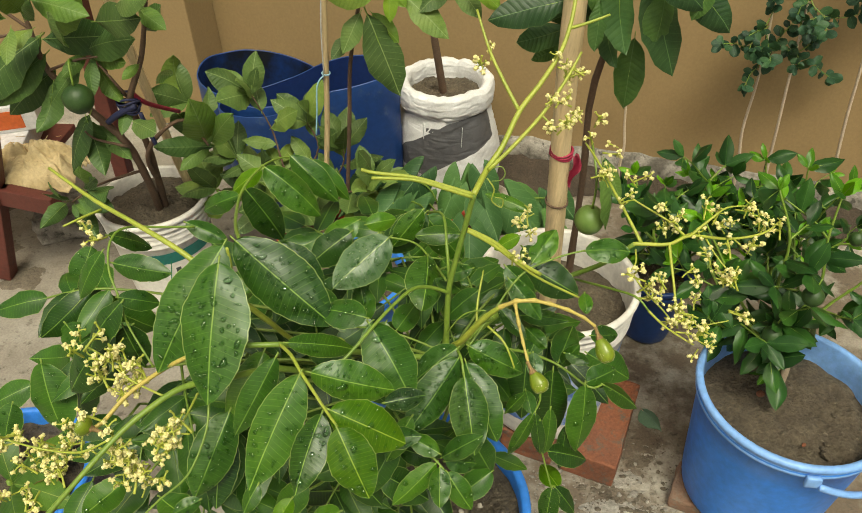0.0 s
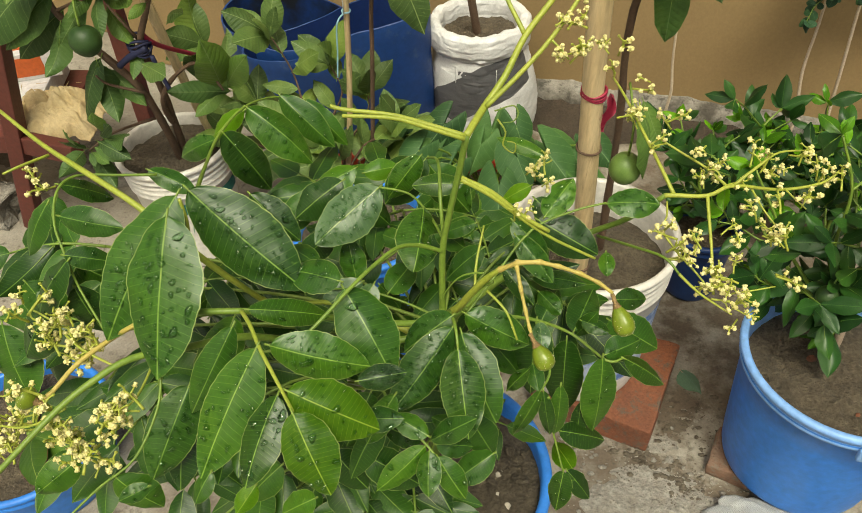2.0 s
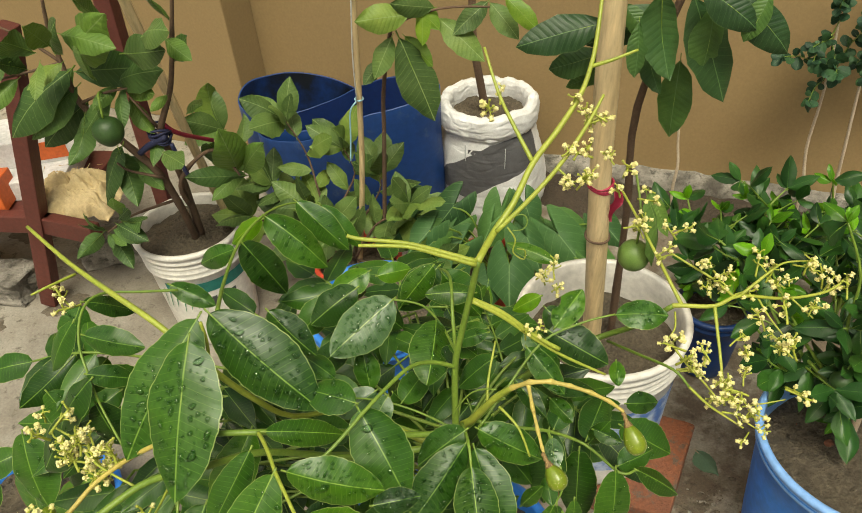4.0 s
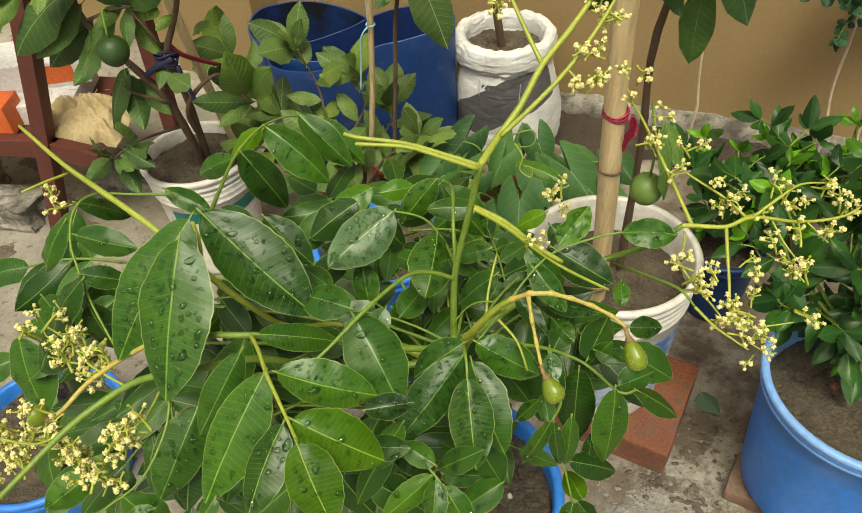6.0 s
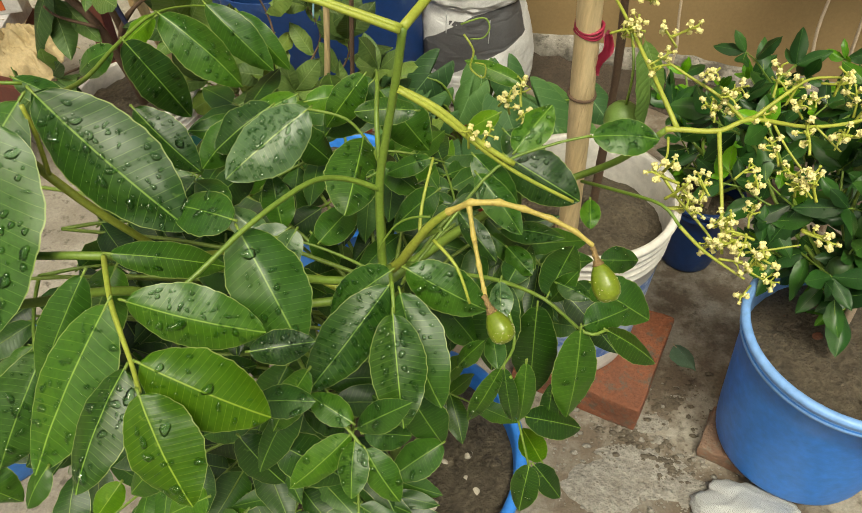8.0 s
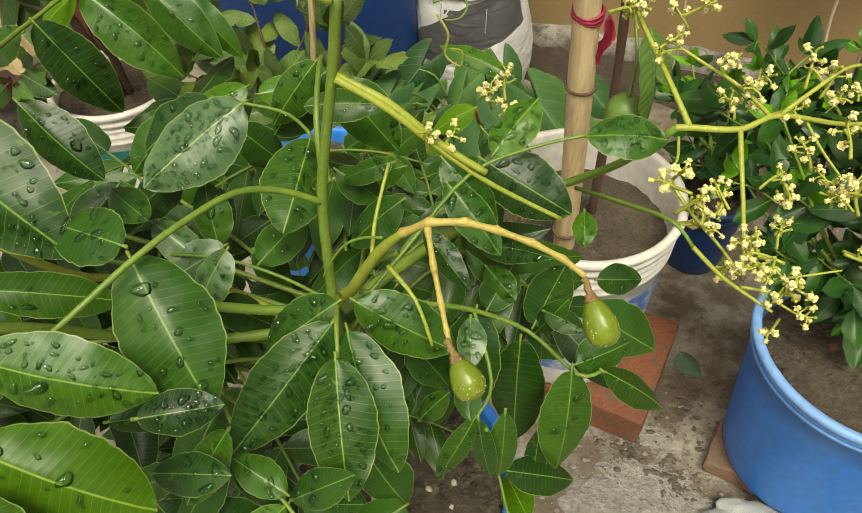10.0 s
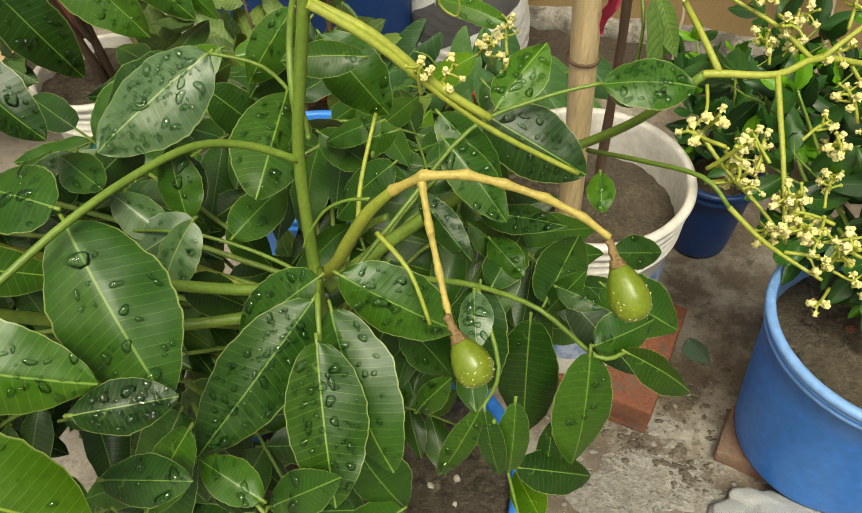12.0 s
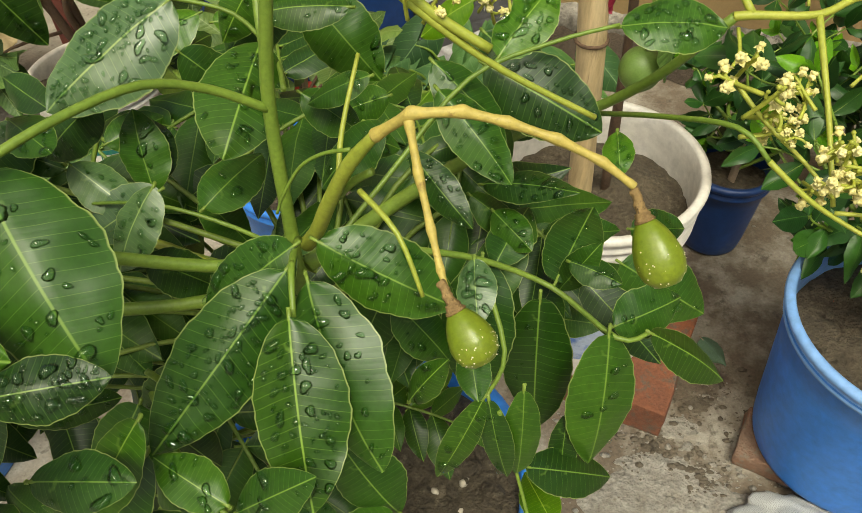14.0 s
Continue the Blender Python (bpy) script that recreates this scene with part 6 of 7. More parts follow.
stalk("rachis", [(-0.1464, 0.3412, 0.9509), (-0.1424, 0.3436, 0.9783), (-0.1431, 0.3461, 0.9953)], (0.0013, 0.0011), "lime_stem")
stalk("rachis", [(-0.1380, 0.3596, 0.9890), (-0.1647, 0.4234, 0.9447), (-0.1786, 0.4877, 0.9203), (-0.1709, 0.5314, 0.9139), (-0.1585, 0.5745, 0.8918), (-0.1321, 0.5851, 0.8815)], (0.0016, 0.0008), "green_stem")
stalk("rachis", [(-0.1941, 0.4083, 0.9503), (-0.2171, 0.3977, 0.9580), (-0.2399, 0.3860, 0.9667), (-0.2439, 0.3671, 0.9697), (-0.2386, 0.3450, 0.9628), (-0.2281, 0.3282, 0.9535), (-0.2228, 0.3175, 0.9307), (-0.1997, 0.2931, 0.9136)], (0.0011, 0.0008), "green_stem")
stalk("stalk", [(-0.1404, 0.2887, 0.9542), (-0.1662, 0.2862, 0.9411), (-0.1921, 0.2831, 0.9212), (-0.2141, 0.2707, 0.9077), (-0.2271, 0.2541, 0.8987), (-0.2344, 0.2461, 0.8982)], (0.0017, 0.0016), "ochre_stem", "ochre flower stalk")
stalk("stalk", [(-0.2135, 0.2443, 0.8980), (-0.2384, 0.2331, 0.8888), (-0.2691, 0.2348, 0.8842), (-0.2919, 0.2337, 0.8975)], (0.0009, 0.0007), "lime_stem")
stalk("stalk", [(-0.1846, 0.2706, 0.9104), (-0.2140, 0.2811, 0.9139), (-0.2369, 0.2959, 0.9183), (-0.2520, 0.3010, 0.9236)], (0.0009, 0.0007), "lime_stem")
stalk("stalk", [(-0.2252, 0.2346, 0.8939), (-0.2000, 0.2236, 0.8984), (-0.1830, 0.2217, 0.9008)], (0.0009, 0.0007), "lime_stem")
stalk("stalk", [(-0.1603, 0.2739, 0.9136), (-0.1724, 0.2590, 0.8940), (-0.1849, 0.2519, 0.8844)], (0.0009, 0.0007), "lime_stem")
stalk("stalk", [(-0.1455, 0.2602, 0.9277), (-0.1441, 0.2399, 0.9180), (-0.1500, 0.2116, 0.9106), (-0.1635, 0.1917, 0.9119), (-0.1734, 0.1733, 0.9129)], (0.0009, 0.0007), "green_stem")
stalk("rachis", [(-0.0346, 0.4314, 0.9297), (-0.0120, 0.4330, 0.9230), (0.0039, 0.4246, 0.9106), (0.0173, 0.3932, 0.9218)], (0.0008, 0.0011), "green_stem")
stalk("petiole", [(0.0195, 0.3775, 0.9411), (0.0158, 0.3930, 0.9615), (0.0106, 0.4261, 0.9661), (-0.0035, 0.4768, 0.9195)], (0.0015, 0.0009), "green_stem")
stalk("petiole", [(0.0383, 0.3493, 0.8881), (0.0563, 0.3762, 0.8998), (0.0818, 0.4119, 0.9155), (0.1118, 0.4297, 0.9204), (0.1365, 0.4372, 0.9244)], (0.0011, 0.0008), "green_stem")
stalk("rachis", [(-0.0176, 0.2982, 0.8659), (-0.0006, 0.2769, 0.8643), (0.0224, 0.2584, 0.8592), (0.0367, 0.2452, 0.8478)], (0.0011, 0.0008), "green_stem")
stalk("branch", [(0.0261, 0.3537, 0.8329), (0.0069, 0.3162, 0.8374), (-0.0099, 0.3042, 0.8563), (-0.0204, 0.3043, 0.8695)], (0.0020, 0.0012), "green_stem")
stalk("branch", [(0.0232, 0.3604, 0.8606), (0.0620, 0.4092, 0.8557), (0.1034, 0.4508, 0.8517), (0.1391, 0.4738, 0.8492), (0.1639, 0.4648, 0.8799), (0.1833, 0.4560, 0.9175)], (0.0036, 0.0021), "green_stem")
stalk("petiole", [(0.1426, 0.4645, 0.8552), (0.1602, 0.4249, 0.8916), (0.1778, 0.3976, 0.9134), (0.1887, 0.3871, 0.9084)], (0.0013, 0.0009), "green_stem")
stalk("petiole", [(0.0252, 0.3606, 0.8606), (-0.0099, 0.3747, 0.8621), (-0.0432, 0.3771, 0.8704), (-0.0799, 0.3826, 0.8597)], (0.0011, 0.0007), "green_stem")
stalk("tendril", [(0.0504, 0.5337, 0.9167), (0.0582, 0.5269, 0.9088), (0.0570, 0.5230, 0.8971), (0.0667, 0.5189, 0.8927), (0.0672, 0.5208, 0.9021), (0.0599, 0.5216, 0.9029)], (0.0008, 0.0005), "lime_stem")
stalk("tendril", [(0.0475, 0.5378, 0.9216), (0.0626, 0.5415, 0.9258), (0.0677, 0.5376, 0.9211), (0.0640, 0.5331, 0.9158), (0.0552, 0.5320, 0.9146)], (0.0007, 0.0005), "green_stem")
twig_of([(0.1471, 0.5782, 0.9330), (0.1545, 0.5434, 0.9392), (0.1709, 0.5000, 0.9315), (0.1803, 0.4728, 0.9276), (0.1895, 0.4558, 0.9192)], (0.0012, 0.0022))
twig_of([(0.1829, 0.4560, 0.9174), (0.1896, 0.4555, 0.9189), (0.2143, 0.4564, 0.9201), (0.2340, 0.4660, 0.9231), (0.2747, 0.4768, 0.9118), (0.3084, 0.4876, 0.9115), (0.3240, 0.4985, 0.9171)], (0.0026, 0.0012))
twig_of([(0.2340, 0.4660, 0.9231), (0.2518, 0.4792, 0.9330), (0.2673, 0.4905, 0.9378), (0.2873, 0.4946, 0.9379)], (0.0018, 0.0008))
twig_of([(0.2300, 0.4643, 0.9226), (0.2126, 0.4735, 0.9322), (0.1927, 0.4849, 0.9370), (0.1742, 0.4949, 0.9421)], (0.0016, 0.0009))
twig_of([(0.2143, 0.4564, 0.9201), (0.2154, 0.4369, 0.9122), (0.2175, 0.4155, 0.9013), (0.2192, 0.3876, 0.8868)], (0.0019, 0.0012))
twig_of([(0.1887, 0.3871, 0.9084), (0.2030, 0.3786, 0.9002), (0.2169, 0.3728, 0.8946), (0.2272, 0.3658, 0.8937)], (0.0015, 0.0009))
twig_of([(0.1782, 0.4178, 0.9171), (0.1897, 0.4052, 0.9099), (0.2032, 0.3921, 0.9040), (0.2128, 0.3808, 0.8988)], (0.0013, 0.0009))
twig_of([(0.1847, 0.4517, 0.9152), (0.1831, 0.4362, 0.9143), (0.1774, 0.4274, 0.9116)], (0.0011, 0.0008))
twig_of([(0.2261, 0.3781, 0.9020), (0.2404, 0.3811, 0.9036), (0.2560, 0.3842, 0.9065)], (0.0009, 0.0006))
twig_of([(0.2504, 0.4714, 0.9167), (0.2575, 0.4556, 0.9121), (0.2675, 0.4436, 0.9060)], (0.0012, 0.0008))
twig_of([(0.2780, 0.4764, 0.9132), (0.2895, 0.4654, 0.9088), (0.2933, 0.4617, 0.9074)], (0.001, 0.0007))
twig_of([(0.2689, 0.4774, 0.9170), (0.2542, 0.4904, 0.9308), (0.2495, 0.4940, 0.9324)], (0.001, 0.0007))

# panicle blossoms
blossom((0.1521, 0.5147, 0.9357), 16)
blossom((0.1773, 0.5014, 0.9474), 14)
blossom((0.1826, 0.4937, 0.9403), 10)
blossom((0.2003, 0.4827, 0.9373), 14)
blossom((0.2216, 0.4759, 0.9354), 8)
blossom((0.2153, 0.4692, 0.9214), 8)
blossom((0.2342, 0.4737, 0.9191), 6)
blossom((0.2503, 0.4933, 0.9320), 10)
blossom((0.2666, 0.4826, 0.9258), 16)
blossom((0.2812, 0.4939, 0.9335), 10)
blossom((0.3081, 0.4891, 0.9128), 12)
blossom((0.3230, 0.4959, 0.9137), 10)
blossom((0.2893, 0.4669, 0.9101), 12)
blossom((0.2611, 0.4535, 0.9119), 14)
blossom((0.2663, 0.4409, 0.9029), 16)
blossom((0.2656, 0.4334, 0.8960), 8)
blossom((0.1779, 0.4202, 0.9190), 14)
blossom((0.1893, 0.4082, 0.9123), 16)
blossom((0.1885, 0.4008, 0.9060), 14)
blossom((0.2001, 0.4044, 0.9127), 10)
blossom((0.2081, 0.3932, 0.9066), 14)
blossom((0.2141, 0.3837, 0.9015), 16)
blossom((0.2196, 0.3787, 0.8999), 14)
blossom((0.2274, 0.4156, 0.9122), 10)
blossom((0.2232, 0.3919, 0.9047), 8)
blossom((0.2287, 0.3672, 0.8952), 12)
blossom((0.2257, 0.3644, 0.8921), 8)
blossom((0.2545, 0.3838, 0.9055), 6)
blossom((0.1574, 0.5483, 0.9463), 6)
blossom((0.1324, 0.5861, 0.9582), 5)
blossom((0.0725, 0.3708, 0.9655), 10)
blossom((0.0798, 0.5208, 0.8733), 6)
blossom((0.0963, 0.5187, 0.8722), 5)
blossom((-0.2601, 0.3807, 0.9642), 5)
blossom((0.0349, 0.4873, 1.0740), 9)
blossom((0.0922, 0.4892, 1.0770), 6)
blossom((0.1012, 0.4711, 1.0828), 8)
blossom((0.0947, 0.4566, 1.0680), 5)
blossom((0.0865, 0.4385, 1.0490), 9)
blossom((0.0945, 0.4374, 1.0495), 9)
blossom((0.1196, 0.4717, 1.0227), 4)
blossom((-0.2467, 0.2937, 0.9310), 10, 0.85)
blossom((-0.2377, 0.2934, 0.9290), 10, 0.85)
blossom((-0.2232, 0.2935, 0.9306), 10, 0.85)
blossom((-0.2238, 0.2921, 0.9183), 10, 0.85)
blossom((-0.2346, 0.2917, 0.9139), 10, 0.85)
blossom((-0.2177, 0.2916, 0.9140), 10, 0.85)
blossom((-0.2190, 0.2900, 0.8998), 10, 0.85)
blossom((-0.2322, 0.2899, 0.8982), 10, 0.85)
blossom((-0.2429, 0.2890, 0.8903), 10, 0.85)
blossom((-0.2344, 0.2879, 0.8806), 10, 0.85)
blossom((-0.2206, 0.2888, 0.8890), 10, 0.85)
blossom((-0.2058, 0.2901, 0.9014), 10, 0.85)
blossom((-0.3139, 0.2506, 0.8632), 10, 0.85)
blossom((-0.3074, 0.2499, 0.8568), 10, 0.85)
blossom((-0.2884, 0.2511, 0.8687), 10, 0.85)
blossom((-0.3035, 0.2482, 0.8426), 10, 0.85)
blossom((-0.2909, 0.2479, 0.8406), 10, 0.85)
blossom((-0.2781, 0.2493, 0.8536), 10, 0.85)
blossom((-0.2713, 0.2486, 0.8471), 10, 0.85)
blossom((-0.2578, 0.2503, 0.8636), 10, 0.85)
blossom((-0.2558, 0.2520, 0.8780), 10, 0.85)
blossom((-0.2599, 0.2487, 0.8487), 10, 0.85)
blossom((-0.2839, 0.2286, 0.8482), 10, 0.85)
blossom((-0.2777, 0.2270, 0.8338), 10, 0.85)
blossom((-0.2661, 0.2288, 0.8508), 10, 0.85)
blossom((-0.3189, 0.2252, 0.8158), 10, 0.85)
blossom((-0.3178, 0.2233, 0.7995), 10, 0.85)
blossom((-0.2102, 0.2262, 0.9198), 10, 0.85)
blossom((-0.2037, 0.2274, 0.9302), 10, 0.85)
blossom((-0.2033, 0.2241, 0.9011), 10, 0.85)
blossom((-0.1940, 0.2238, 0.8990), 10, 0.85)
blossom((-0.2003, 0.2218, 0.8808), 10, 0.85)
blossom((-0.1874, 0.2231, 0.8931), 10, 0.85)
blossom((-0.1823, 0.2247, 0.9074), 10, 0.85)
blossom((-0.1816, 0.2219, 0.8835), 10, 0.85)
blossom((-0.1965, 0.2206, 0.8706), 10, 0.85)
blossom((-0.2056, 0.2221, 0.8836), 10, 0.85)
blossom((-0.1747, 0.2363, 0.9221), 10, 0.85)
blossom((-0.1728, 0.2353, 0.9127), 10, 0.85)
blossom((-0.1654, 0.2350, 0.9104), 10, 0.85)
blossom((-0.1722, 0.2334, 0.8962), 10, 0.85)

# the two fruits
fruit((0.1364, 0.3342, 0.9364), (0.1456, 0.3205, 0.9235), 0.0142)
fruit((0.0861, 0.3064, 0.9250), (0.0959, 0.2953, 0.9150), 0.0138)
fruit((-0.2329, 0.2456, 0.9009), (-0.2436, 0.2474, 0.9025), 0.0165)

# leaflets, shoot by shoot
leaflet((-0.143, 0.327, 1.001), (-0.143, 0.252, 0.935), 0.0494, "deep", 46, arch=0.03, fold=0.1, face=(0, -0.75, 0.65), roll=6)
leaflet((-0.147, 0.350, 0.994), (-0.189, 0.281, 0.926), 0.0422, "deep", 24, fold=0.05, face=(-0.2, -0.75, 0.6), roll=-8)
leaflet((-0.138, 0.351, 0.999), (-0.064, 0.318, 0.949), 0.0423, "deep", 44, arch=0.06, roll=8)
leaflet((-0.039, 0.316, 0.964), (-0.076, 0.329, 0.954), 0.0251, "deep", 8)
leaflet((-0.117, 0.388, 0.959), (-0.082, 0.373, 0.930), 0.0226, "deep", 18)
leaflet((-0.0367, 0.3138, 0.9596), (-0.0018, 0.2740, 0.9238), 0.0363, "deep", 10, arch=0.09)
leaflet((-0.093, 0.294, 0.957), (-0.049, 0.313, 0.928), 0.0177, "mid", 3)
leaflet((-0.070, 0.264, 0.967), (-0.014, 0.269, 0.945), 0.0271, "mid", 22, arch=0.08)
leaflet((-0.077, 0.261, 0.968), (-0.105, 0.202, 0.915), 0.0336, "mid", 24, arch=0.04)
leaflet((-0.097, 0.278, 0.962), (-0.127, 0.246, 0.906), 0.0211, "deep", 4)
leaflet((-0.052, 0.235, 0.970), (-0.003, 0.232, 0.939), 0.0301, "young", 8, arch=0.1)
leaflet((-0.057, 0.232, 0.970), (-0.068, 0.188, 0.946), 0.0247, "mid", 16, arch=0.06)
leaflet((-0.045, 0.220, 0.975), (-0.022, 0.190, 0.944), 0.0291, "young", 6, arch=0.08)
leaflet((-0.137, 0.267, 0.902), (-0.158, 0.218, 0.858), 0.0316, "deep", 26)
leaflet((-0.146, 0.270, 0.872), (-0.148, 0.222, 0.832), 0.0270, "deep", 6)
leaflet((-0.099, 0.205, 0.919), (-0.107, 0.190, 0.906), 0.0194, "mid")
leaflet((-0.140, 0.199, 0.901), (-0.157, 0.190, 0.896), 0.0242, "deep", 4)
leaflet((-0.082, 0.213, 0.882), (-0.093, 0.198, 0.870), 0.0242, "young")
leaflet((0.031, 0.326, 0.907), (-0.006, 0.274, 0.874), 0.0292, "deep", 44, arch=0.05, roll=-14)
leaflet((0.030, 0.339, 0.903), (-0.003, 0.322, 0.876), 0.0286, "deep", 22)
leaflet((0.036, 0.309, 0.908), (0.048, 0.262, 0.872), 0.0292, "mid", 30, arch=0.05, roll=4)
leaflet((0.037, 0.326, 0.902), (0.066, 0.280, 0.863), 0.0312, "deep", 14, arch=0.1, roll=18)
leaflet((0.039, 0.337, 0.909), (0.085, 0.331, 0.886), 0.0261, "deep", 26)
leaflet((-0.0346, 0.4314, 0.9297), (-0.0791, 0.3916, 0.9040), 0.0374, "pale", 52, arch=0.04)
leaflet((-0.0002, 0.4247, 0.9168), (-0.0011, 0.3691, 0.9098), 0.0349, "mid", 16, notch=0.6, full=0.5)
leaflet((-0.006, 0.491, 0.906), (-0.040, 0.472, 0.867), 0.0335, "deep", 8)
leaflet((-0.005, 0.502, 0.888), (0.032, 0.490, 0.845), 0.0355, "deep", 10)
leaflet((-0.176, 0.491, 0.919), (-0.150, 0.496, 0.850), 0.0310, "deep", 18, arch=0.1, fold=0.3)
leaflet((-0.168, 0.532, 0.913), (-0.115, 0.522, 0.861), 0.0340, "deep", 18, arch=0.1, fold=0.3)
leaflet((-0.154, 0.577, 0.892), (-0.104, 0.562, 0.845), 0.0280, "deep", 6, arch=0.1, fold=0.3)
leaflet((-0.133, 0.585, 0.882), (-0.094, 0.573, 0.838), 0.0197, "deep", 3, arch=0.1, fold=0.3)
leaflet((-0.182, 0.485, 0.917), (-0.224, 0.495, 0.883), 0.0200, "deep", 6, arch=0.1, fold=0.3)
leaflet((-0.170, 0.527, 0.914), (-0.204, 0.523, 0.883), 0.0181, "young")
leaflet((-0.237, 0.350, 0.965), (-0.191, 0.346, 0.962), 0.0203, "deep", 3, arch=0.08)
leaflet((-0.227, 0.326, 0.954), (-0.203, 0.337, 0.936), 0.0160, "deep", 2)
leaflet((-0.254, 0.383, 0.960), (-0.235, 0.405, 0.924), 0.0158, "deep", 2)
leaflet((-0.248, 0.359, 0.967), (-0.271, 0.342, 0.928), 0.0178, "deep")
leaflet((-0.225, 0.324, 0.951), (-0.256, 0.307, 0.908), 0.0236, "deep", 3)
leaflet((-0.230, 0.321, 0.924), (-0.220, 0.312, 0.885), 0.0336, "deep", 12)
leaflet((-0.204, 0.415, 0.948), (-0.169, 0.409, 0.934), 0.0162, "deep", 6)
leaflet((-0.243, 0.314, 0.916), (-0.280, 0.295, 0.865), 0.0335, "deep", 6)
leaflet((-0.229, 0.327, 0.900), (-0.256, 0.324, 0.890), 0.0166, "mid")
leaflet((0.137, 0.437, 0.924), (0.177, 0.441, 0.923), 0.0304, "deep", 20, fold=0.02)
leaflet((0.092, 0.430, 0.912), (0.112, 0.458, 0.927), 0.0335, "mid", 16, notch=0.35, full=0.5)
leaflet((0.087, 0.428, 0.910), (0.135, 0.414, 0.891), 0.0304, "deep", 18)
leaflet((0.080, 0.454, 0.920), (0.059, 0.451, 0.903), 0.0135, "young")
leaflet((0.068, 0.420, 0.916), (0.098, 0.403, 0.890), 0.0222, "deep", 8)
leaflet((0.097, 0.528, 0.882), (0.051, 0.546, 0.885), 0.0137, "mid", 2)
leaflet((0.1162, 0.3596, 0.8511), (0.1221, 0.3380, 0.7716), 0.0293, "deep", 4, arch=0.05)
leaflet((0.1419, 0.3431, 0.8572), (0.1455, 0.3207, 0.7826), 0.0268, "deep", 4)
leaflet((0.158, 0.346, 0.855), (0.196, 0.348, 0.818), 0.0162, "mid", fold=0.5)
leaflet((0.145, 0.351, 0.849), (0.174, 0.371, 0.844), 0.0256, "deep", 3)
leaflet((0.092, 0.367, 0.864), (0.093, 0.334, 0.810), 0.0302, "deep", 5)
leaflet((0.098, 0.384, 0.839), (0.111, 0.417, 0.839), 0.0241, "deep", 2)
leaflet((0.124, 0.378, 0.838), (0.141, 0.423, 0.835), 0.0251, "deep", 4)
leaflet((0.157, 0.407, 0.815), (0.203, 0.402, 0.785), 0.0394, "deep", 2)
leaflet((0.164, 0.433, 0.809), (0.194, 0.444, 0.799), 0.0275, "deep", 2)
leaflet((0.059, 0.351, 0.853), (0.082, 0.342, 0.825), 0.0197, "deep", 3)
leaflet((0.0968, 0.3128, 0.8550), (0.0811, 0.2997, 0.8051), 0.0121, "mid", 3)
leaflet((0.0986, 0.3126, 0.8549), (0.1091, 0.3024, 0.8064), 0.0116, "deep", 2)
leaflet((0.1109, 0.3163, 0.8577), (0.1132, 0.3061, 0.7998), 0.0146, "deep")
leaflet((0.1169, 0.3097, 0.7993), (0.1577, 0.3205, 0.7679), 0.0211, "deep")
leaflet((0.1323, 0.3297, 0.8109), (0.1338, 0.3144, 0.7591), 0.0128, "deep")
leaflet((0.124, 0.289, 0.771), (0.122, 0.270, 0.737), 0.0185, "mid", 4)
leaflet((0.127, 0.290, 0.771), (0.148, 0.280, 0.744), 0.0165, "deep")
leaflet((0.019, 0.260, 0.859), (-0.013, 0.237, 0.829), 0.0181, "mid", 6)
leaflet((0.022, 0.257, 0.859), (0.024, 0.231, 0.844), 0.0234, "mid", 10)
leaflet((0.028, 0.254, 0.857), (0.049, 0.236, 0.834), 0.0179, "mid", 4)
leaflet((0.026, 0.262, 0.859), (0.051, 0.269, 0.846), 0.0172, "deep", 6)
leaflet((0.016, 0.265, 0.857), (-0.014, 0.279, 0.845), 0.0218, "deep", 3)
leaflet((-0.012, 0.277, 0.866), (-0.033, 0.245, 0.825), 0.0191, "deep", fold=0.4)
leaflet((0.047, 0.296, 0.836), (0.067, 0.286, 0.798), 0.0273, "deep")
leaflet((-0.006, 0.307, 0.868), (-0.032, 0.300, 0.825), 0.0227, "deep", 4)
leaflet((-0.048, 0.261, 0.833), (-0.023, 0.248, 0.802), 0.0309, "deep")
leaflet((0.067, 0.282, 0.808), (0.038, 0.263, 0.790), 0.0278, "deep", 2)
leaflet((-0.072, 0.412, 0.892), (-0.101, 0.401, 0.867), 0.0245, "deep", 4)
leaflet((-0.103, 0.481, 0.867), (-0.130, 0.454, 0.840), 0.0410, "deep", 6)
leaflet((-0.078, 0.532, 0.849), (-0.114, 0.505, 0.836), 0.0336, "mid", 4)
leaflet((-0.070, 0.530, 0.845), (-0.040, 0.547, 0.840), 0.0242, "mid")
leaflet((-0.039, 0.353, 0.866), (-0.017, 0.358, 0.841), 0.0197, "deep", 3)
leaflet((0.007, 0.437, 0.881), (0.033, 0.433, 0.862), 0.0206, "deep", 2)
leaflet((0.047, 0.416, 0.886), (0.019, 0.405, 0.855), 0.0224, "deep", 3)
leaflet((-0.023, 0.379, 0.868), (-0.008, 0.414, 0.865), 0.0240, "deep", 2)
leaflet((-0.114, 0.418, 0.872), (-0.134, 0.384, 0.856), 0.0296, "deep", 3)
leaflet((0.057, 0.375, 0.845), (0.040, 0.350, 0.807), 0.0245, "deep")
leaflet((-0.051, 0.397, 0.861), (-0.060, 0.426, 0.869), 0.0342, "deep", 4)
leaflet((-0.106, 0.413, 0.850), (-0.134, 0.430, 0.856), 0.0313, "deep", 4)
leaflet((-0.046, 0.389, 0.865), (-0.077, 0.371, 0.850), 0.0292, "pale", 3)
leaflet((0.027, 0.464, 0.907), (-0.014, 0.461, 0.903), 0.0191, "mid", 3)
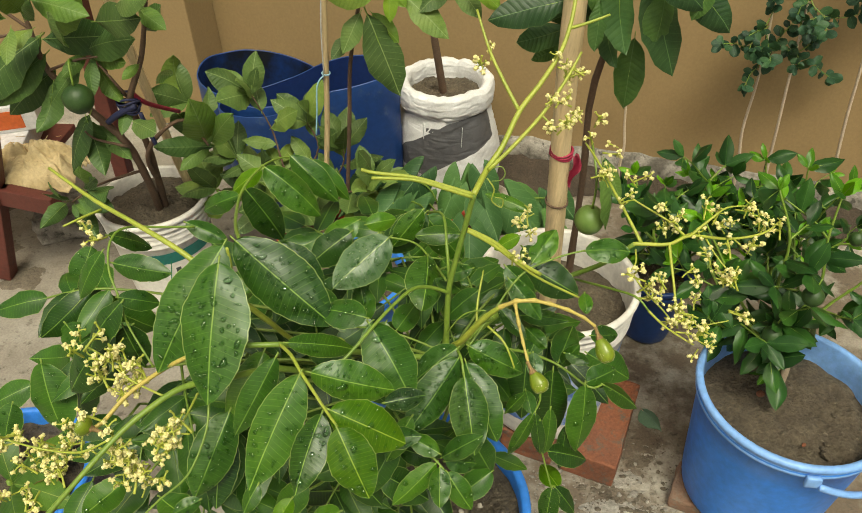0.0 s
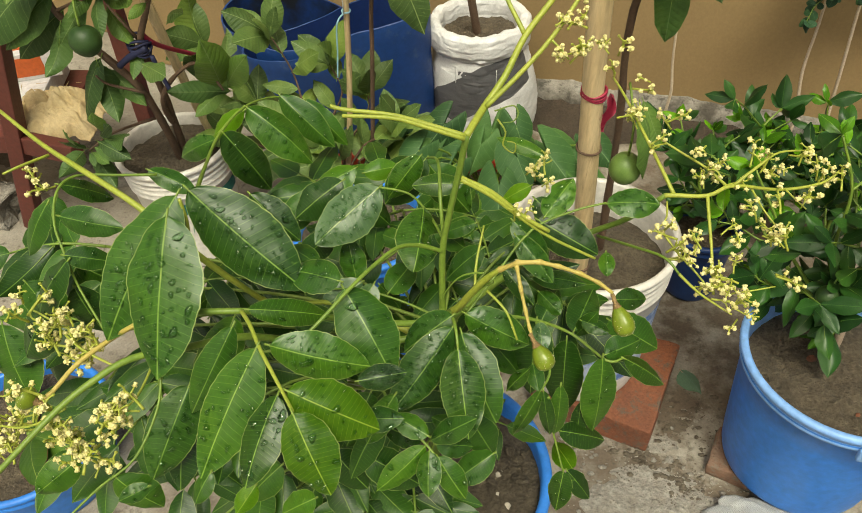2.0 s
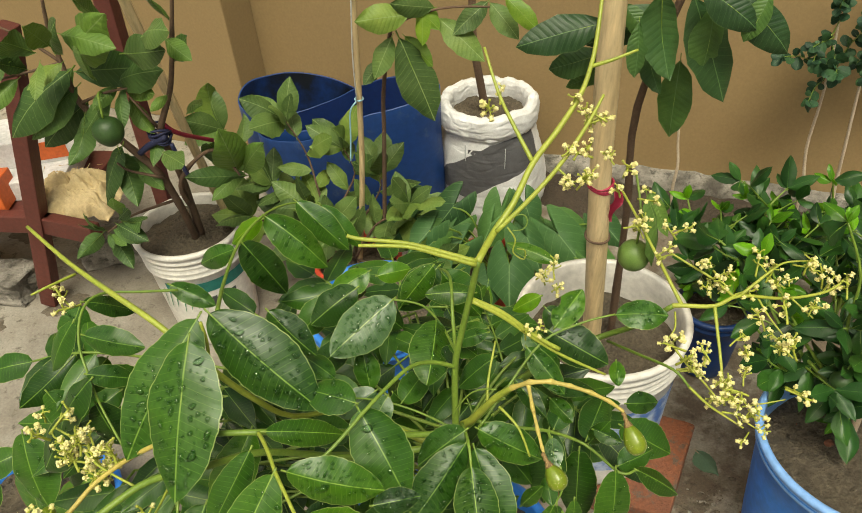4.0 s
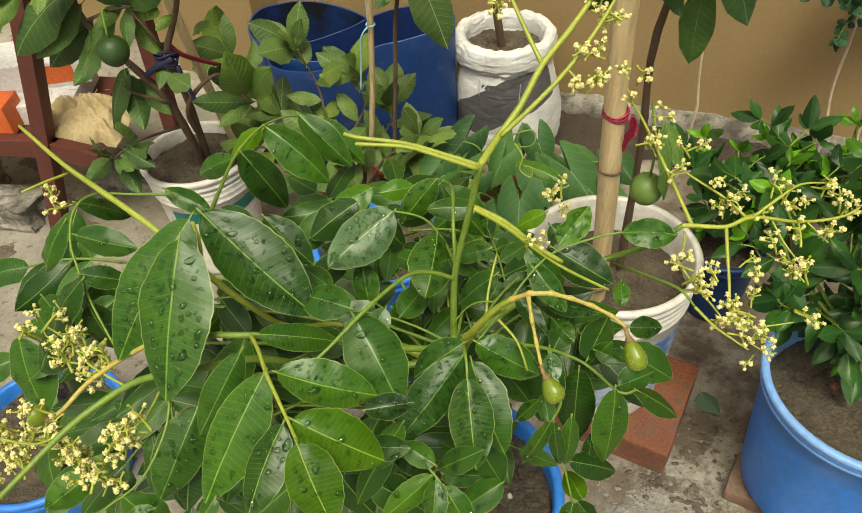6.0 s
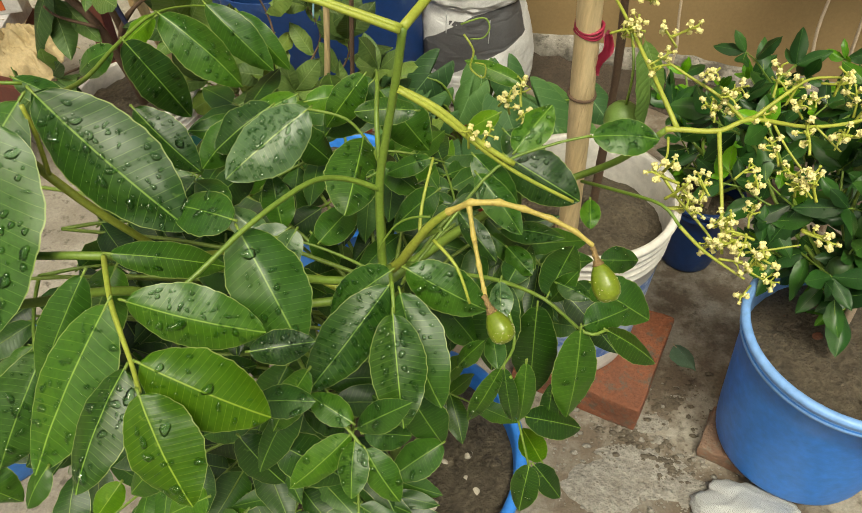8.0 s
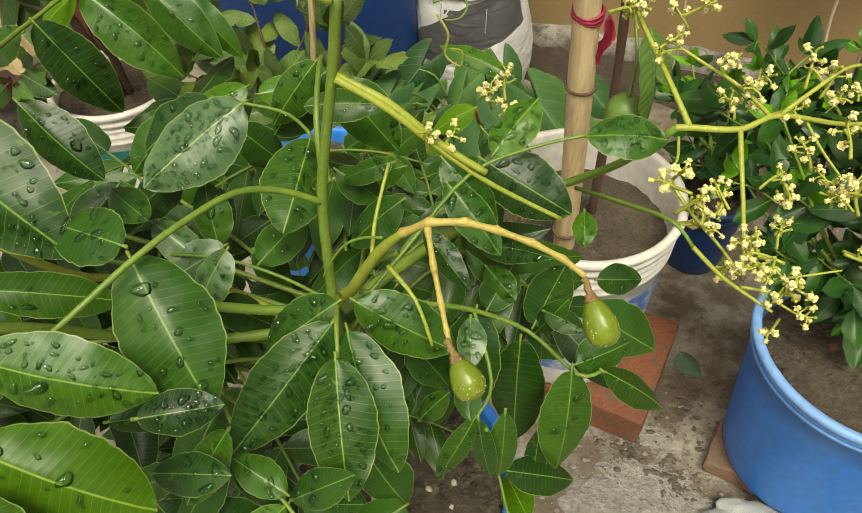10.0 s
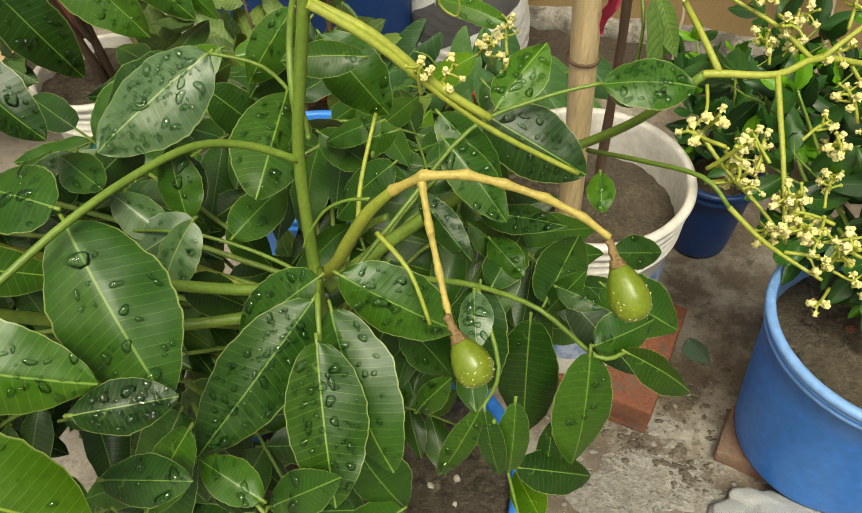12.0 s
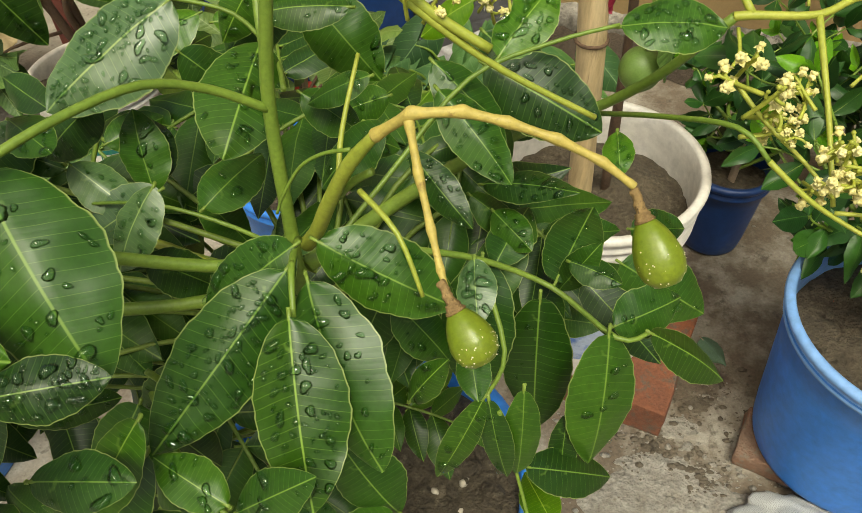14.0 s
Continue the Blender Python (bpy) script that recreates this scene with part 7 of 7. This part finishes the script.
leaflet((0.040, 0.431, 0.898), (0.012, 0.429, 0.882), 0.0143, "deep", 2)
leaflet((0.024, 0.434, 0.862), (0.049, 0.439, 0.848), 0.0159, "deep", 3)
leaflet((-0.009, 0.477, 0.921), (-0.035, 0.464, 0.884), 0.0221, "mid", 6)
leaflet((-0.088, 0.298, 0.828), (-0.058, 0.319, 0.808), 0.0175, "deep", 14)
leaflet((-0.056, 0.286, 0.796), (-0.086, 0.276, 0.786), 0.0232, "deep")
leaflet((-0.034, 0.397, 0.852), (-0.018, 0.396, 0.820), 0.0189, "deep")
leaflet((-0.061, 0.469, 0.873), (-0.038, 0.475, 0.837), 0.0269, "deep", 3)
leaflet((-0.110, 0.450, 0.825), (-0.088, 0.477, 0.821), 0.0292, "deep")
leaflet((0.048, 0.382, 0.855), (0.031, 0.376, 0.818), 0.0151, "deep")
leaflet((0.084, 0.419, 0.842), (0.108, 0.411, 0.824), 0.0159, "deep", 3)
leaflet((0.087, 0.468, 0.859), (0.113, 0.469, 0.832), 0.0227, "deep", 3)
leaflet((0.011, 0.365, 0.816), (0.030, 0.366, 0.790), 0.0162, "deep")
leaflet((-0.029, 0.368, 0.819), (-0.009, 0.369, 0.801), 0.0153, "deep")
leaflet((-0.036, 0.309, 0.807), (-0.018, 0.304, 0.776), 0.0199, "deep")
leaflet((0.046, 0.305, 0.784), (0.016, 0.319, 0.783), 0.0175, "deep", 2)
leaflet((-0.331, 0.335, 0.842), (-0.314, 0.299, 0.785), 0.0436, "deep", 8)
leaflet((-0.345, 0.300, 0.830), (-0.354, 0.279, 0.799), 0.0372, "deep", 4)
leaflet((-0.309, 0.358, 0.870), (-0.288, 0.349, 0.825), 0.0383, "deep", 14)
leaflet((-0.311, 0.357, 0.817), (-0.320, 0.332, 0.755), 0.0354, "deep")
leaflet((-0.353, 0.336, 0.803), (-0.390, 0.317, 0.790), 0.0336, "deep")
leaflet((-0.218, 0.230, 0.850), (-0.247, 0.209, 0.832), 0.0294, "mid", 4)
leaflet((-0.185, 0.218, 0.855), (-0.160, 0.213, 0.821), 0.0293, "mid", 4)
leaflet((-0.287, 0.391, 0.854), (-0.254, 0.399, 0.815), 0.0319, "deep", 3)
leaflet((-0.311, 0.428, 0.855), (-0.339, 0.408, 0.828), 0.0277, "deep", 2)
leaflet((-0.292, 0.412, 0.844), (-0.315, 0.392, 0.816), 0.0240, "mid")
leaflet((-0.081, 0.245, 0.838), (-0.106, 0.227, 0.813), 0.0311, "mid")
leaflet((-0.051, 0.222, 0.845), (-0.076, 0.216, 0.824), 0.0258, "mid")
leaflet((-0.149, 0.284, 0.827), (-0.167, 0.242, 0.790), 0.0379, "deep", 14)
leaflet((-0.126, 0.328, 0.894), (-0.148, 0.278, 0.847), 0.0311, "mid", 4)
leaflet((-0.058, 0.346, 0.868), (-0.099, 0.356, 0.858), 0.0275, "deep", 3)
leaflet((-0.025, 0.297, 0.857), (-0.041, 0.270, 0.822), 0.0266, "deep")
leaflet((-0.026, 0.259, 0.837), (0.015, 0.252, 0.810), 0.0266, "deep", 4)
leaflet((0.1349, 0.3038, 0.7439), (0.1218, 0.3328, 0.7285), 0.0189, "young")

leaflet((0.063, 0.386, 0.902), (0.088, 0.364, 0.887), 0.0137, "deep", 14)
leaflet((0.071, 0.407, 0.914), (0.101, 0.384, 0.890), 0.0190, "deep", 16)
leaflet((0.089, 0.420, 0.849), (0.130, 0.402, 0.868), 0.0161, "deep", 10)
leaflet((0.095, 0.409, 0.844), (0.113, 0.389, 0.843), 0.0163, "deep", 4)
leaflet((0.143, 0.424, 0.883), (0.144, 0.403, 0.879), 0.0145, "mid", 4)
leaflet((0.128, 0.380, 0.850), (0.149, 0.370, 0.851), 0.0150, "deep", 3)
leaflet((0.126, 0.378, 0.831), (0.139, 0.381, 0.863), 0.0132, "deep")
leaflet((0.090, 0.336, 0.908), (0.093, 0.315, 0.902), 0.0176, "pale", 10)
leaflet((0.090, 0.331, 0.861), (0.095, 0.310, 0.858), 0.0163, "deep", 2)
leaflet((0.072, 0.302, 0.871), (0.085, 0.305, 0.898), 0.0103, "mid", 4)
leaflet((-0.051, 0.392, 0.860), (-0.060, 0.415, 0.886), 0.0293, "deep", 6)
leaflet((-0.031, 0.366, 0.895), (-0.044, 0.343, 0.871), 0.0307, "pale", 8)
leaflet((-0.020, 0.260, 0.942), (0.008, 0.270, 0.940), 0.0155, "deep", 26)
leaflet((-0.026, 0.255, 0.899), (0.007, 0.256, 0.906), 0.0163, "deep", 4)
leaflet((-0.002, 0.275, 0.900), (-0.019, 0.252, 0.871), 0.0170, "mid", 3)
leaflet((0.021, 0.262, 0.871), (-0.005, 0.273, 0.875), 0.0153, "mid", 4)
leaflet((0.023, 0.261, 0.867), (0.052, 0.265, 0.898), 0.0162, "deep", 4)
leaflet((-0.102, 0.396, 0.894), (-0.073, 0.376, 0.898), 0.0185, "deep", 4)
leaflet((-0.105, 0.411, 0.848), (-0.127, 0.412, 0.856), 0.0203, "deep", 4)
leaflet((-0.097, 0.545, 0.784), (-0.077, 0.519, 0.736), 0.0364, "deep", 4)
leaflet((-0.073, 0.492, 0.765), (-0.047, 0.506, 0.803), 0.0291, "deep", 4)
leaflet((0.039, 0.471, 0.852), (0.010, 0.470, 0.837), 0.0213, "mid", 2)
leaflet((0.075, 0.377, 0.826), (0.075, 0.363, 0.788), 0.0241, "deep", 3)
leaflet((-0.076, 0.476, 0.888), (-0.115, 0.453, 0.861), 0.0308, "deep", 6)
leaflet((-0.085, 0.394, 0.872), (-0.058, 0.382, 0.856), 0.0333, "pale", 4)
leaflet((0.085, 0.456, 0.904), (0.116, 0.434, 0.886), 0.0278, "deep", 8)
leaflet((0.100, 0.430, 0.851), (0.074, 0.454, 0.877), 0.0279, "deep", 4)
leaflet((-0.266, 0.381, 0.844), (-0.293, 0.360, 0.829), 0.0330, "deep", 4)
leaflet((-0.313, 0.437, 0.884), (-0.331, 0.412, 0.840), 0.0286, "deep", 3)
leaflet((-0.338, 0.376, 0.791), (-0.276, 0.358, 0.815), 0.0462, "deep", 6)

# inner foliage: compound leaves hanging from the lower shoots
rnd = random.Random(77)


def compound(root, way, ln, pairs, size, kind):
    """A leaf of several pairs of leaflets along one bowed stalk, and one at its end."""
    root, way = Vector(root) - SOIL, Vector(way).normalized()
    side = way.cross(Vector((0, 0, 1))).normalized()
    pts = [root + way * ln * f + Vector((0, 0, -0.35 * ln * f * f)) for f in (0, 0.33, 0.66, 1.0)]
    part("rachis", tube(pts, (0.0014, 0.0009), 6), "green_stem", plant)
    hub = Vector((0.016, 0.385, max(0.62, min(0.86, root.z + SOIL.z - 0.05)))) - SOIL
    part("petiole", tube([hub, hub.lerp(root, 0.5) + Vector((0, 0, 0.02)), root], (0.0016, 0.0012), 6), "leaf_stalk", plant)
    for k in range(pairs):
        f = 0.3 + 0.62 * k / pairs
        j = min(int(f * 3), 2)
        at = pts[j].lerp(pts[j + 1], f * 3 - j)
        for s in (-1, 1):
            w = side * s + way * 0.55 + Vector((0, 0, -0.45 * rnd.uniform(0.3, 1.4)))
            put_leaf(plant, kind, at, w, UP + Vector((rnd.uniform(-0.3, 0.3), rnd.uniform(-0.3, 0.3), 0)), size * rnd.uniform(0.75, 1.1), rnd)
    put_leaf(plant, kind, pts[-1], way + Vector((0, 0, -0.6)), UP, size, rnd)


for i in range(34):
    a = i * 2.399
    d = 0.02 + 0.13 * math.sqrt((i + 0.5) / 34)
    root = (-0.025 + d * 0.85 * math.cos(a), 0.42 + d * 0.8 * math.sin(a), 0.80 - 0.22 * rnd.random() - d * 0.5)
    if root[0] > 0.02 and root[1] < 0.44 and root[2] < 0.76:
        continue
    compound(root, (math.cos(a), math.sin(a) * 0.9 - 0.1, 0.15), rnd.uniform(0.07, 0.11), 3, rnd.uniform(0.55, 0.85), "ambarella" if i % 4 else "ambarella_mid")
for p in ((-0.13, 0.36, 0.8), (-0.18, 0.42, 0.76), (-0.09, 0.3, 0.72), (-0.15, 0.5, 0.74), (0.06, 0.5, 0.74), (-0.22, 0.36, 0.82), (-0.05, 0.56, 0.76)):
    for k in range(2):
        compound(p, (rnd.uniform(-1, 1), rnd.uniform(-1, 0.6), 0.1), 0.09, 3, 0.7, "ambarella")
for p in ((-0.03, 0.5, 0.83), (0.0, 0.47, 0.82), (0.03, 0.49, 0.84), (-0.08, 0.5, 0.82), (0.07, 0.45, 0.83), (-0.12, 0.46, 0.82), (-0.2, 0.38, 0.85), (-0.24, 0.34, 0.84), (-0.17, 0.33, 0.82), (-0.26, 0.4, 0.87), (-0.1, 0.33, 0.8), (-0.05, 0.36, 0.78)):
    compound(p, (rnd.uniform(-1, 1), rnd.uniform(-1, 0.3), 0.1), 0.085, 3, 0.66, "ambarella")
for p in ((0.08, 0.47, 0.84), (0.1, 0.45, 0.82), (0.07, 0.43, 0.8), (0.1, 0.42, 0.78)):
    compound(p, (rnd.uniform(-0.6, 0.6), rnd.uniform(-1, 0.1), 0.1), 0.05, 2, 0.48, "ambarella")
for p in ((-0.28, 0.36, 0.74), (-0.26, 0.36, 0.76), (-0.2, 0.34, 0.74), (-0.22, 0.36, 0.7)):
    compound(p, (rnd.uniform(-1, 0.4), rnd.uniform(-1, 0.1), 0.1), 0.08, 2, 0.7, "ambarella_mid" if p[0] < -0.3 else "ambarella")
stand(plant, SOIL)
